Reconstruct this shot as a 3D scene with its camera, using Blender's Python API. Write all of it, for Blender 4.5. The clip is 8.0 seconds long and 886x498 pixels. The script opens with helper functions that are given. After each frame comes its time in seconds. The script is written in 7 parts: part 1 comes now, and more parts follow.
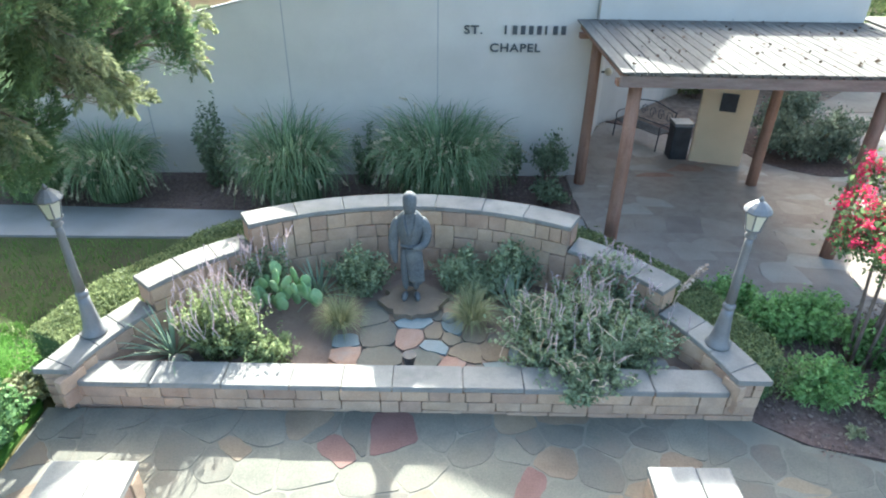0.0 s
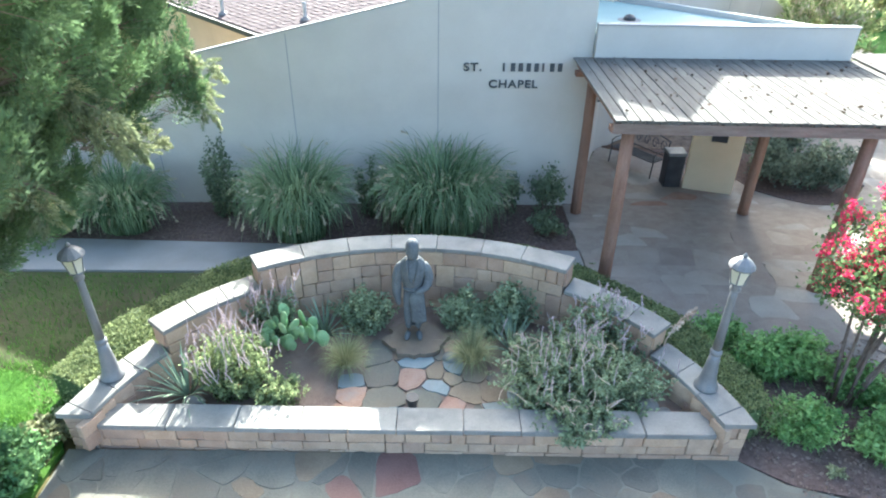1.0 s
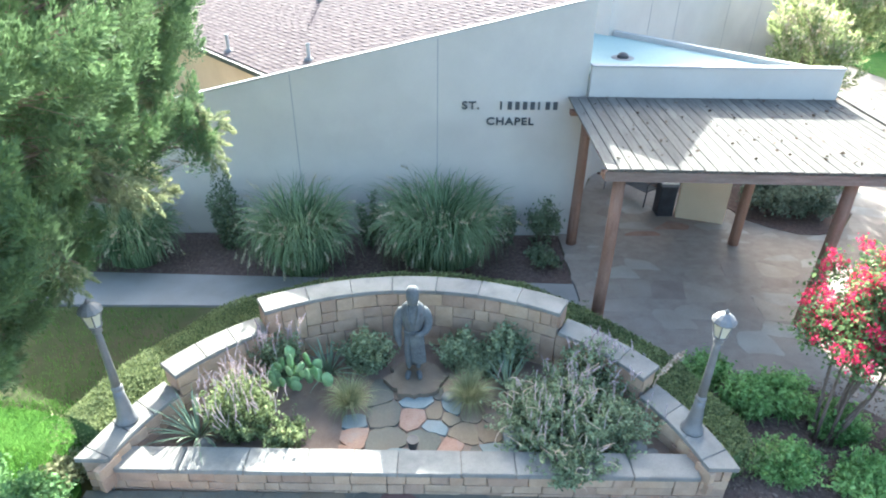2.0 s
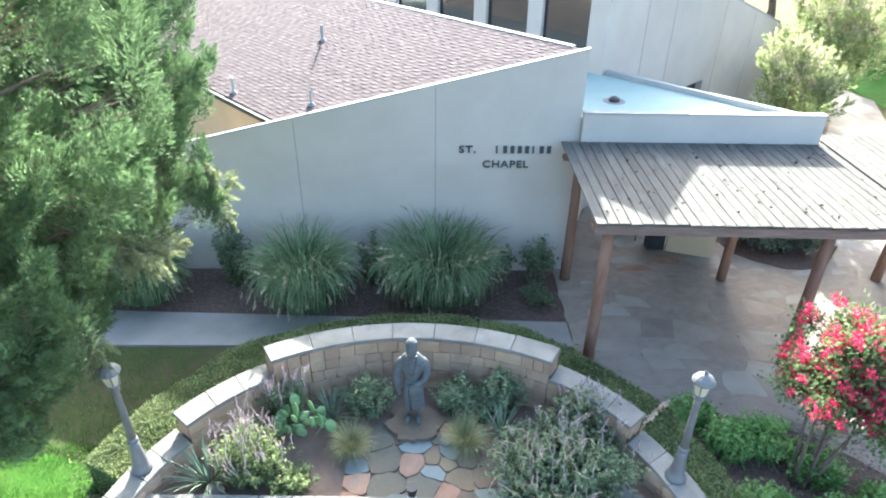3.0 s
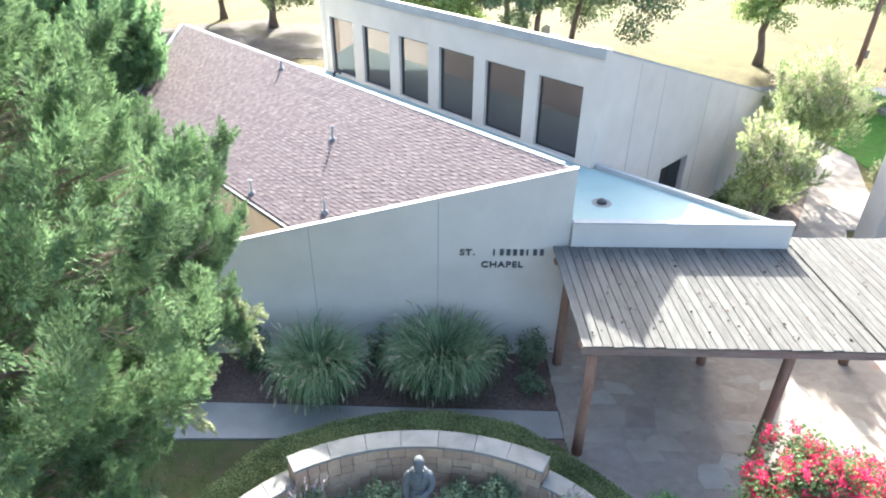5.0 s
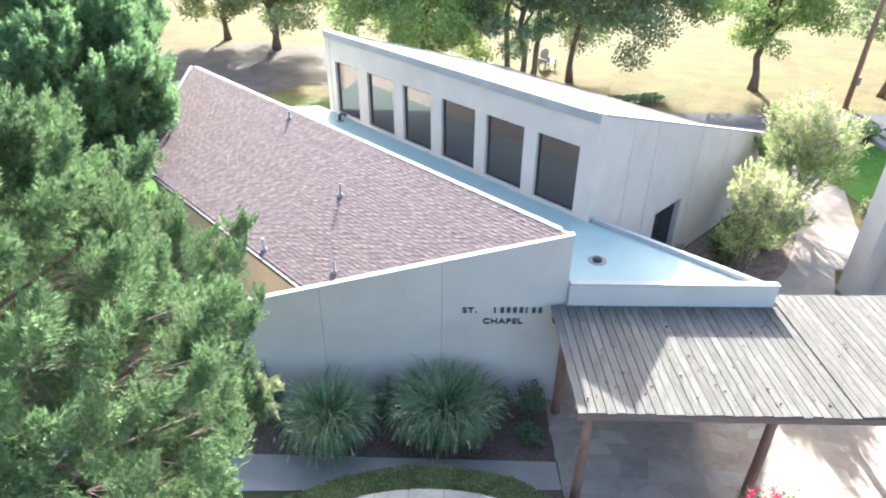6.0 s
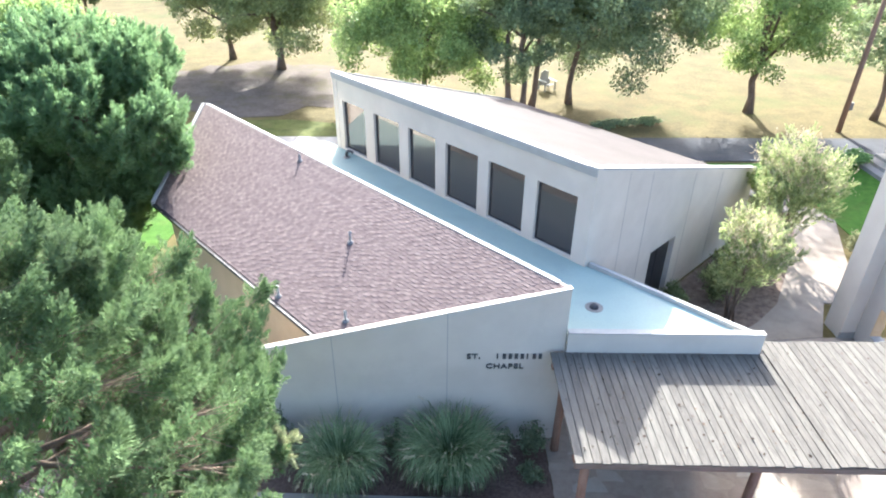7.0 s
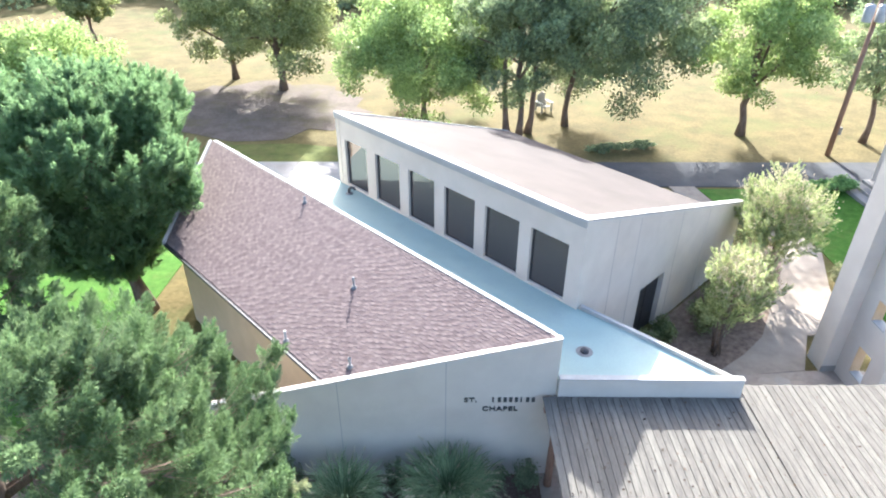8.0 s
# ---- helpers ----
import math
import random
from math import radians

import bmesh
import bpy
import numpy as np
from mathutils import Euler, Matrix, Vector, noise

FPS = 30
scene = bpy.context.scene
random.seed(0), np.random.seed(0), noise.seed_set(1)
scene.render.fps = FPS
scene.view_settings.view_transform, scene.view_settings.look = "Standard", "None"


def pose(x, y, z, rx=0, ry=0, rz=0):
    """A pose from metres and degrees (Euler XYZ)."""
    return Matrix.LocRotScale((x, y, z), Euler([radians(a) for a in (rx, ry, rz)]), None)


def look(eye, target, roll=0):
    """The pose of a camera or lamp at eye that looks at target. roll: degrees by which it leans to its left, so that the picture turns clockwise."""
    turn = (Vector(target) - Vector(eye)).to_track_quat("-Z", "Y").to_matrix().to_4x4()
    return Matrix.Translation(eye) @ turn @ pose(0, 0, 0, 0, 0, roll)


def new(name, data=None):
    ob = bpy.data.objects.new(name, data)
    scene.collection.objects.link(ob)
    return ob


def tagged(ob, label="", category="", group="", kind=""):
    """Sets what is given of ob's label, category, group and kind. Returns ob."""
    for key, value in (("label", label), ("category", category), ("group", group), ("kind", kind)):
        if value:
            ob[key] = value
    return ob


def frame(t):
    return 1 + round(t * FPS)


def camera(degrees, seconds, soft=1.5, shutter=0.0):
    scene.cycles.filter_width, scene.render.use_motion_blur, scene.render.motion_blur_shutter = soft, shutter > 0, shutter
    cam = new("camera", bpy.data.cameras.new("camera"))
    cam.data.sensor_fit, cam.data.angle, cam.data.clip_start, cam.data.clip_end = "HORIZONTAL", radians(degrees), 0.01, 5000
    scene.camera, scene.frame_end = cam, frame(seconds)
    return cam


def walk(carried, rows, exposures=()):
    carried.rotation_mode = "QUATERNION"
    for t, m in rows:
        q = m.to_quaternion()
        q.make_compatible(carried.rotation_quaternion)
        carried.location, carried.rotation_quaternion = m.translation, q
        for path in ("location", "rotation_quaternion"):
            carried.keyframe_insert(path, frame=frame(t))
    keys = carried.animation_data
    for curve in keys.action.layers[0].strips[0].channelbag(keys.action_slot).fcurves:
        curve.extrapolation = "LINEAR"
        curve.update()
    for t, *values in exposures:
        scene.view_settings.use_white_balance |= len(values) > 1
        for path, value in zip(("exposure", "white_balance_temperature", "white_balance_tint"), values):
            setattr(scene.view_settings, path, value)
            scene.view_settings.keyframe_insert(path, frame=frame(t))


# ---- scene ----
cam = camera(69.9, 8.0, 2.0)
METRES, EYE, TILT, LEAN, TURN = 10.0, 5.72, -31.5, -0.6, 0.0
ROWS = [
    (0.0, 0.0, 0.0, 0.0, 0.0, 0.0, -0.0),
    (0.5, -0.0016, -0.0189, 0.0293, -0.03, -0.02, 0.05),
    (1.0, -0.0027, -0.0397, 0.0612, -0.08, -0.0, 0.08),
    (1.5, -0.0022, -0.06, 0.0926, -0.07, 0.03, 0.1),
    (3.0, 0.0016, -0.1324, 0.2104, -0.17, 0.08, 0.18),
    (3.5, 0.0027, -0.1612, 0.2572, -0.2, 0.1, 0.2),
    (4.0, 0.002, -0.1915, 0.3085, -0.23, 0.14, 0.23),
    (4.5, -0.002, -0.2251, 0.3645, -0.26, 0.16, 0.25),
    (6.0, -0.0138, -0.3422, 0.5731, -0.28, 0.23, 0.39),
    (6.5, -0.0215, -0.3876, 0.6378, -0.28, 0.27, 0.41),
    (7.0, -0.0268, -0.4364, 0.7006, -0.26, 0.33, 0.43),
    (7.5, -0.0266, -0.4882, 0.768, -0.26, 0.35, 0.47),
    (8.0, -0.0228, -0.5403, 0.8383, -0.29, 0.36, 0.53),
]
walk(cam, [(t, pose(0, 0, EYE, TILT, LEAN, TURN) @ pose(METRES * x, METRES * y, METRES * z, 90 + pitch, roll, yaw)) for t, x, y, z, yaw, pitch, roll in ROWS],
     exposures=[(0.0, 2.64, 5660, 1), (1.0, 2.83, 5620, 1), (1.5, 2.86, 5620, 1), (3.0, 2.74, 5640, 2), (4.5, 2.63, 5680, 5), (8.0, 2.45, 5720, 9)])

# ---- light ----
RUN_X, RUN_Y = -0.1, -1.87          # horizontal run of the sunlight for each metre it falls
sun_dir = Vector((-RUN_X, -RUN_Y, 1.0)).normalized()
world = bpy.data.worlds.new("sky")
scene.world = world
world.use_nodes = True
sky = world.node_tree.nodes.new("ShaderNodeTexSky")
sky.sky_type, sky.sun_disc = "NISHITA", False
sky.sun_elevation = math.asin(sun_dir.z)
sky.sun_rotation = math.atan2(sun_dir.x, sun_dir.y)
sky.air_density, sky.dust_density, sky.ozone_density = 1.0, 5.5, 1.0
back = world.node_tree.nodes["Background"]
back.inputs[1].default_value = 0.14
world.node_tree.links.new(sky.outputs[0], back.inputs[0])
sun = new("sun", bpy.data.lights.new("sun", "SUN"))
sun.data.energy, sun.data.angle, sun.data.color = 4.6, radians(0.6), (1.0, 0.925, 0.81)
sun.matrix_world = look(sun_dir * 60, (0, 0, 0))

# ---- building helpers ----
rnd = random.Random(7)
gen = np.random.default_rng(11)


def thing(name, at, label, category, group="", kind=""):
    """An Empty at a thing's base; its parts are built in world places."""
    e = new(name)
    e.location = at
    e.empty_display_size = 0.2
    return tagged(e, label, category, group, kind)


def under(ob, parent):
    if parent is not None:
        ob.parent = parent
        if parent.type == "EMPTY":
            ob.matrix_parent_inverse = parent.matrix_basis.inverted()
    return ob


def part(name, bm, material, parent=None, label="", smooth=False):
    """Links a bmesh as one mesh object under a thing or a part."""
    me = bpy.data.meshes.new(name)
    bm.to_mesh(me)
    bm.free()
    if smooth:
        me.shade_smooth()
    me.materials.append(material)
    ob = under(new(name, me), parent)
    return tagged(ob, label)


def raw(name, verts, faces, material, parent=None, label="", smooth=False):
    """The same from arrays of points and faces."""
    me = bpy.data.meshes.new(name)
    me.from_pydata([tuple(v) for v in verts], [], faces)
    if smooth:
        me.shade_smooth()
    me.materials.append(material)
    ob = under(new(name, me), parent)
    return tagged(ob, label)


def soup(name, verts, n, material, parent=None, label="", values=None):
    """A mesh of loose faces of n corners each, from an array (faces, n, 3)."""
    verts = np.asarray(verts, dtype=np.float32).reshape(-1, 3)
    count = len(verts) // n
    me = bpy.data.meshes.new(name)
    me.vertices.add(len(verts))
    me.vertices.foreach_set("co", verts.ravel())
    me.loops.add(len(verts))
    me.loops.foreach_set("vertex_index", np.arange(len(verts), dtype=np.int32))
    me.polygons.add(count)
    me.polygons.foreach_set("loop_start", np.arange(count, dtype=np.int32) * n)
    me.update(calc_edges=True)
    for key, data in (values or {}).items():
        me.attributes.new(key, "FLOAT", "FACE").data.foreach_set("value", np.asarray(data, dtype=np.float32).ravel())
    me.validate()
    me.materials.append(material)
    ob = under(new(name, me), parent)
    return tagged(ob, label)


def add_box(bm, x0, y0, z0, x1, y1, z1, bevel=0.0, m=None):
    made = bmesh.ops.create_cube(bm, size=1.0)
    vs = made["verts"]
    bmesh.ops.scale(bm, vec=(x1 - x0, y1 - y0, z1 - z0), verts=vs)
    bmesh.ops.translate(bm, vec=((x0 + x1) / 2, (y0 + y1) / 2, (z0 + z1) / 2), verts=vs)
    if bevel:
        es = list({e for v in vs for e in v.link_edges})
        out = bmesh.ops.bevel(bm, geom=es, offset=bevel, segments=2, affect="EDGES", profile=0.6)
        vs = list({v for f in out["faces"] for v in f.verts} | {v for v in vs if v.is_valid})
    if m is not None:
        bmesh.ops.transform(bm, matrix=m, verts=vs)
    return vs


def box(x0, y0, z0, x1, y1, z1, bevel=0.0, m=None):
    bm = bmesh.new()
    add_box(bm, x0, y0, z0, x1, y1, z1, bevel, m)
    return bm


def add_tube(bm, points, radii, sides=8, cap=True):
    """A round bar through points, with a radius at each."""
    rings = []
    pts = [Vector(p) for p in points]
    side = None
    for i, p in enumerate(pts):
        d = (pts[min(i + 1, len(pts) - 1)] - pts[max(i - 1, 0)]).normalized()
        if side is None:
            side = d.orthogonal().normalized()
        side = (side - d * side.dot(d)).normalized()
        up = d.cross(side)
        rings.append([bm.verts.new(p + (side * math.cos(a) + up * math.sin(a)) * radii[i])
                      for a in [2 * math.pi * k / sides for k in range(sides)]])
    for a, b in zip(rings, rings[1:]):
        for k in range(sides):
            bm.faces.new((a[k], a[(k + 1) % sides], b[(k + 1) % sides], b[k]))
    if cap:
        bm.faces.new(list(reversed(rings[0])))
        bm.faces.new(rings[-1])
    return rings


def tube(points, radii, sides=8):
    bm = bmesh.new()
    add_tube(bm, points, radii, sides)
    return bm


def lathe(profile, at, sides=16):
    """A turned shape from (radius, height) pairs."""
    bm = bmesh.new()
    add_tube(bm, [(at[0], at[1], at[2] + h) for r, h in profile], [r for r, h in profile], sides)
    return bm


def slab(outline, z0, z1):
    """A flat plate from an outline (x, y) with heights, or a height of its own at each corner of the top."""
    bm = bmesh.new()
    tops = z1 if isinstance(z1, (list, tuple)) else [z1] * len(outline)
    lows = z0 if isinstance(z0, (list, tuple)) else [z0] * len(outline)
    t = [bm.verts.new((x, y, z)) for (x, y), z in zip(outline, tops)]
    b = [bm.verts.new((x, y, z)) for (x, y), z in zip(outline, lows)]
    bm.faces.new(t)
    bm.faces.new(list(reversed(b)))
    n = len(t)
    for i in range(n):
        bm.faces.new((t[i], b[i], b[(i + 1) % n], t[(i + 1) % n]))
    bmesh.ops.recalc_face_normals(bm, faces=bm.faces)
    return bm


def ground_z(x, y):
    """The fall of the ground towards the field."""
    if y < 8:
        rise = 0.05 + 0.085 * min(1.0, max(0.0, (3.8 - x) / 8.4))
        return rise * min(1.0, max(0.0, (6.4 - y) / 1.0))
    if y < 12:
        return -0.15 * (y - 8) / 4
    return -0.15 - 0.4 * min(1.0, (y - 12) / 30) - max(0.0, y - 42) * 0.004


# ---- materials ----
def shader(name, base, rough=0.8, metal=0.0):
    m = bpy.data.materials.new(name)
    m.use_nodes = True
    b = m.node_tree.nodes["Principled BSDF"]
    b.inputs["Base Color"].default_value = (*base, 1)
    b.inputs["Roughness"].default_value = rough
    b.inputs["Metallic"].default_value = metal
    if rough >= 0.7:
        b.inputs["Specular IOR Level"].default_value = 0.12     # dry, dusty surfaces
    return m, m.node_tree, b


def surface(name, a, b, rough=0.85, scale=6.0, fine=60.0, bump=0.15, stain=None, stain_scale=0.7, amount=0.5,
            per_piece=0.0, islands=False, metal=0.0, stretch=(1, 1, 1), depth=0.02):
    """Two colours mixed by coarse and fine noise, with optional stains, a tint for each piece, and relief."""
    m, t, p = shader(name, a, rough, metal)
    N, L = t.nodes, t.links
    mp = N.new("ShaderNodeMapping")
    mp.inputs["Scale"].default_value = stretch
    pos = N.new("ShaderNodeNewGeometry")
    L.new(pos.outputs["Position"], mp.inputs[0])
    n1 = N.new("ShaderNodeTexNoise")
    n1.inputs["Scale"].default_value, n1.inputs["Detail"].default_value = scale, 6
    n2 = N.new("ShaderNodeTexNoise")
    n2.inputs["Scale"].default_value, n2.inputs["Detail"].default_value = fine, 4
    L.new(mp.outputs[0], n1.inputs["Vector"])
    L.new(mp.outputs[0], n2.inputs["Vector"])
    add = N.new("ShaderNodeMath")
    add.operation = "MULTIPLY_ADD"
    add.inputs[1].default_value = 0.45
    L.new(n2.outputs["Fac"], add.inputs[0])
    half = N.new("ShaderNodeMath")
    half.operation = "MULTIPLY"
    half.inputs[1].default_value = 0.55
    L.new(n1.outputs["Fac"], half.inputs[0])
    L.new(half.outputs[0], add.inputs[2])
    ramp = N.new("ShaderNodeValToRGB")
    ramp.color_ramp.elements[0].position, ramp.color_ramp.elements[0].color = 0.36, (*a, 1)
    ramp.color_ramp.elements[1].position, ramp.color_ramp.elements[1].color = 0.64, (*b, 1)
    L.new(add.outputs[0], ramp.inputs[0])
    colour = ramp.outputs[0]
    if stain:
        n3 = N.new("ShaderNodeTexNoise")
        n3.inputs["Scale"].default_value, n3.inputs["Detail"].default_value = stain_scale, 8
        n3.inputs["Roughness"].default_value = 0.65
        L.new(mp.outputs[0], n3.inputs["Vector"])
        r3 = N.new("ShaderNodeValToRGB")
        r3.color_ramp.elements[0].position, r3.color_ramp.elements[1].position = 0.5, 0.68
        r3.color_ramp.elements[0].color, r3.color_ramp.elements[1].color = (0, 0, 0, 1), (amount, amount, amount, 1)
        L.new(n3.outputs["Fac"], r3.inputs[0])
        mx = N.new("ShaderNodeMix")
        mx.data_type = "RGBA"
        L.new(r3.outputs[0], mx.inputs["Factor"])
        L.new(colour, mx.inputs["A"])
        mx.inputs["B"].default_value = (*stain, 1)
        colour = mx.outputs["Result"]
    if per_piece:
        if islands:
            ran = pos.outputs["Random Per Island"]
        else:
            ran = N.new("ShaderNodeObjectInfo").outputs["Random"]
        mr = N.new("ShaderNodeMapRange")
        mr.inputs["To Min"].default_value, mr.inputs["To Max"].default_value = 1 - per_piece, 1 + per_piece
        L.new(ran, mr.inputs["Value"])
        hs = N.new("ShaderNodeHueSaturation")
        L.new(mr.outputs[0], hs.inputs["Value"])
        h2 = N.new("ShaderNodeMath")
        h2.operation = "MULTIPLY_ADD"
        h2.inputs[1].default_value, h2.inputs[2].default_value = 0.012, 0.494
        L.new(ran, h2.inputs[0])
        L.new(h2.outputs[0], hs.inputs["Hue"])
        L.new(colour, hs.inputs["Color"])
        colour = hs.outputs[0]
    L.new(colour, p.inputs["Base Color"])
    if bump:
        bp = N.new("ShaderNodeBump")
        bp.inputs["Strength"].default_value, bp.inputs["Distance"].default_value = bump, depth
        L.new(add.outputs[0], bp.inputs["Height"])
        L.new(bp.outputs[0], p.inputs["Normal"])
    return m


def leafy(name, dark, light, rough=0.55, through_light=0.25, patch=0.6, each=0.55):
    """Leaves: a tint for each leaf and for patches of the crown, with light passing through."""
    m, t, p = shader(name, dark, rough)
    p.inputs["Specular IOR Level"].default_value = 0.12
    N, L = t.nodes, t.links
    pos = N.new("ShaderNodeNewGeometry")
    no = N.new("ShaderNodeTexNoise")
    no.inputs["Scale"].default_value = patch
    L.new(pos.outputs["Position"], no.inputs["Vector"])
    ad = N.new("ShaderNodeMath")
    ad.operation = "MULTIPLY_ADD"
    ad.inputs[1].default_value = each
    L.new(pos.outputs["Random Per Island"], ad.inputs[0])
    L.new(no.outputs["Fac"], ad.inputs[2])
    ramp = N.new("ShaderNodeValToRGB")
    ramp.color_ramp.elements[0].position, ramp.color_ramp.elements[0].color = 0.45, (*dark, 1)
    ramp.color_ramp.elements[1].position, ramp.color_ramp.elements[1].color = 0.45 + each, (*light, 1)
    L.new(ad.outputs[0], ramp.inputs[0])
    L.new(ramp.outputs[0], p.inputs["Base Color"])
    tr = N.new("ShaderNodeBsdfTranslucent")
    L.new(ramp.outputs[0], tr.inputs[0])
    mx = N.new("ShaderNodeMixShader")
    mx.inputs[0].default_value = through_light
    L.new(p.outputs[0], mx.inputs[1])
    L.new(tr.outputs[0], mx.inputs[2])
    L.new(mx.outputs[0], N["Material Output"].inputs[0])
    return m


def conifer(name, dark, mid, tip, through_light):
    """Evergreen sprays: each spray has a tint of its own and paler young growth at its end."""
    m, t, p = shader(name, mid, 0.85)
    N, L = t.nodes, t.links
    tint, young = N.new("ShaderNodeAttribute"), N.new("ShaderNodeAttribute")
    tint.attribute_name, young.attribute_name = "tint", "young"
    pos = N.new("ShaderNodeNewGeometry")
    no = N.new("ShaderNodeTexNoise")
    no.inputs["Scale"].default_value = 0.9
    L.new(pos.outputs["Position"], no.inputs["Vector"])
    ad = N.new("ShaderNodeMath")
    ad.operation = "MULTIPLY_ADD"
    ad.inputs[1].default_value = 0.5
    L.new(tint.outputs["Fac"], ad.inputs[0])
    L.new(no.outputs["Fac"], ad.inputs[2])
    ramp = N.new("ShaderNodeValToRGB")
    ramp.color_ramp.elements[0].position, ramp.color_ramp.elements[0].color = 0.45, (*dark, 1)
    ramp.color_ramp.elements[1].position, ramp.color_ramp.elements[1].color = 0.98, (*mid, 1)
    L.new(ad.outputs[0], ramp.inputs[0])
    mx = N.new("ShaderNodeMix")
    mx.data_type = "RGBA"
    L.new(young.outputs["Fac"], mx.inputs["Factor"])
    L.new(ramp.outputs[0], mx.inputs["A"])
    mx.inputs["B"].default_value = (*tip, 1)
    L.new(mx.outputs["Result"], p.inputs["Base Color"])
    tr = N.new("ShaderNodeBsdfTranslucent")
    L.new(mx.outputs["Result"], tr.inputs[0])
    ms = N.new("ShaderNodeMixShader")
    ms.inputs[0].default_value = through_light
    L.new(p.outputs[0], ms.inputs[1])
    L.new(tr.outputs[0], ms.inputs[2])
    L.new(ms.outputs[0], N["Material Output"].inputs[0])
    return m


STUCCO = surface("stucco", (0.519, 0.464, 0.405), (0.59, 0.531, 0.464), 0.9, 1.2, 90, 0.2, (0.447, 0.395, 0.339), 0.5, 0.35, depth=0.008)
STUCCO_TAN = surface("tan stucco", (0.56, 0.425, 0.28), (0.64, 0.495, 0.335), 0.9, 1.5, 90, 0.2, (0.47, 0.36, 0.24), 0.6, 0.3, depth=0.008)
COPING = surface("white coping", (0.314, 0.31, 0.299), (0.382, 0.378, 0.363), 0.7, 2, 40, 0.1, (0.285, 0.277, 0.261), 1.5, 0.5)
MEMBRANE = surface("white roof membrane", (0.272, 0.348, 0.322), (0.328, 0.41, 0.38), 0.7, 0.8, 25, 0.1, (0.23, 0.285, 0.28), 0.8, 0.45)
GRAVELROOF = surface("gravel roof sheet", (0.0608, 0.0517, 0.0486), (0.0806, 0.0684, 0.0638), 0.9, 0.6, 45, 0.25, (0.0532, 0.0456, 0.0426), 0.4, 0.4)
TONES = (((0.124, 0.095, 0.091), (0.17, 0.132, 0.126)), ((0.13, 0.1, 0.096), (0.18, 0.14, 0.134)))      # the shadow band and the proud tabs
SHINGLES = [surface("asphalt shingle", a, b, 0.95, 7, 120, 0.3, per_piece=0.15, depth=0.006) for a, b in TONES]
SHINGLE_FIELDS = [surface("asphalt shingle field", a, b, 0.95, 7, 120, 0.3, per_piece=0.15, islands=True, depth=0.006) for a, b in TONES]
TIMBER = surface("stained timber", (0.2, 0.108, 0.074), (0.32, 0.19, 0.135), 0.8, 4, 40, 0.3, (0.1, 0.05, 0.035), 2.0, 0.5, stretch=(4, 4, 0.5))
FASCIA = surface("greyed timber fascia", (0.17, 0.122, 0.1), (0.26, 0.195, 0.162), 0.85, 4, 40, 0.3, (0.1, 0.07, 0.055), 2.5, 0.5, stretch=(0.5, 4, 4))
BOARD = surface("weathered grey boards", (0.098, 0.091, 0.081), (0.156, 0.144, 0.125), 0.85, 3, 50, 0.35, (0.053, 0.05, 0.045), 4.0, 0.6, per_piece=0.14, stretch=(5, 0.6, 1), depth=0.01)
STONE = surface("cut limestone", (0.35, 0.235, 0.158), (0.47, 0.335, 0.238), 0.9, 4, 60, 0.4, (0.29, 0.215, 0.165), 3, 0.5, per_piece=0.13)
CAPSTONE = surface("limestone coping", (0.198, 0.187, 0.168), (0.271, 0.256, 0.229), 0.85, 3, 60, 0.35, (0.146, 0.138, 0.126), 2.2, 0.65, per_piece=0.1)
MORTAR = surface("mortar", (0.22, 0.185, 0.155), (0.3, 0.255, 0.215), 0.95, 8, 90, 0.3)
FLAG = surface("buff flagstone", (0.16, 0.126, 0.088), (0.232, 0.186, 0.132), 0.8, 2.5, 50, 0.35, (0.144, 0.12, 0.0944), 1.4, 0.6, per_piece=0.12)
FLAG_MAUVE = surface("mauve flagstone", (0.246, 0.204, 0.17), (0.334, 0.284, 0.24), 0.8, 1.5, 50, 0.3, (0.22, 0.165, 0.136), 0.9, 0.65, per_piece=0.09)
FLAG_PALE = surface("pale grey flagstone", (0.28, 0.25, 0.215), (0.37, 0.335, 0.29), 0.8, 2, 50, 0.3, (0.25, 0.2, 0.165), 1.2, 0.6, per_piece=0.09)
COURT_JOINT = surface("court joints", (0.236, 0.196, 0.164), (0.312, 0.266, 0.226), 0.95, 5, 80, 0.3)
FLAG_GREY = surface("grey flagstone", (0.12, 0.116, 0.0944), (0.18, 0.17, 0.138), 0.85, 2.2, 50, 0.3, (0.16, 0.124, 0.092), 1.1, 0.6, per_piece=0.13)
FLAG_RED = surface("red flagstone", (0.14, 0.083, 0.07), (0.2, 0.125, 0.105), 0.8, 3, 50, 0.3, (0.18, 0.117, 0.099), 2, 0.5, per_piece=0.12)
JOINT = surface("flagstone joints", (0.139, 0.132, 0.108), (0.206, 0.194, 0.158), 0.95, 1.5, 80, 0.3, (0.112, 0.103, 0.0851), 1.2, 0.5)
CONCRETE = surface("concrete", (0.238, 0.221, 0.204), (0.315, 0.293, 0.272), 0.9, 1.5, 70, 0.2, (0.281, 0.264, 0.255), 0.9, 0.5)
ASPHALT = surface("asphalt", (0.045, 0.048, 0.055), (0.07, 0.074, 0.082), 0.9, 1, 60, 0.2, (0.1, 0.1, 0.1), 0.6, 0.4)
MULCH = surface("dark mulch", (0.085, 0.058, 0.05), (0.17, 0.12, 0.1), 0.95, 14, 70, 0.8, (0.2, 0.155, 0.13), 12, 0.5, depth=0.04)
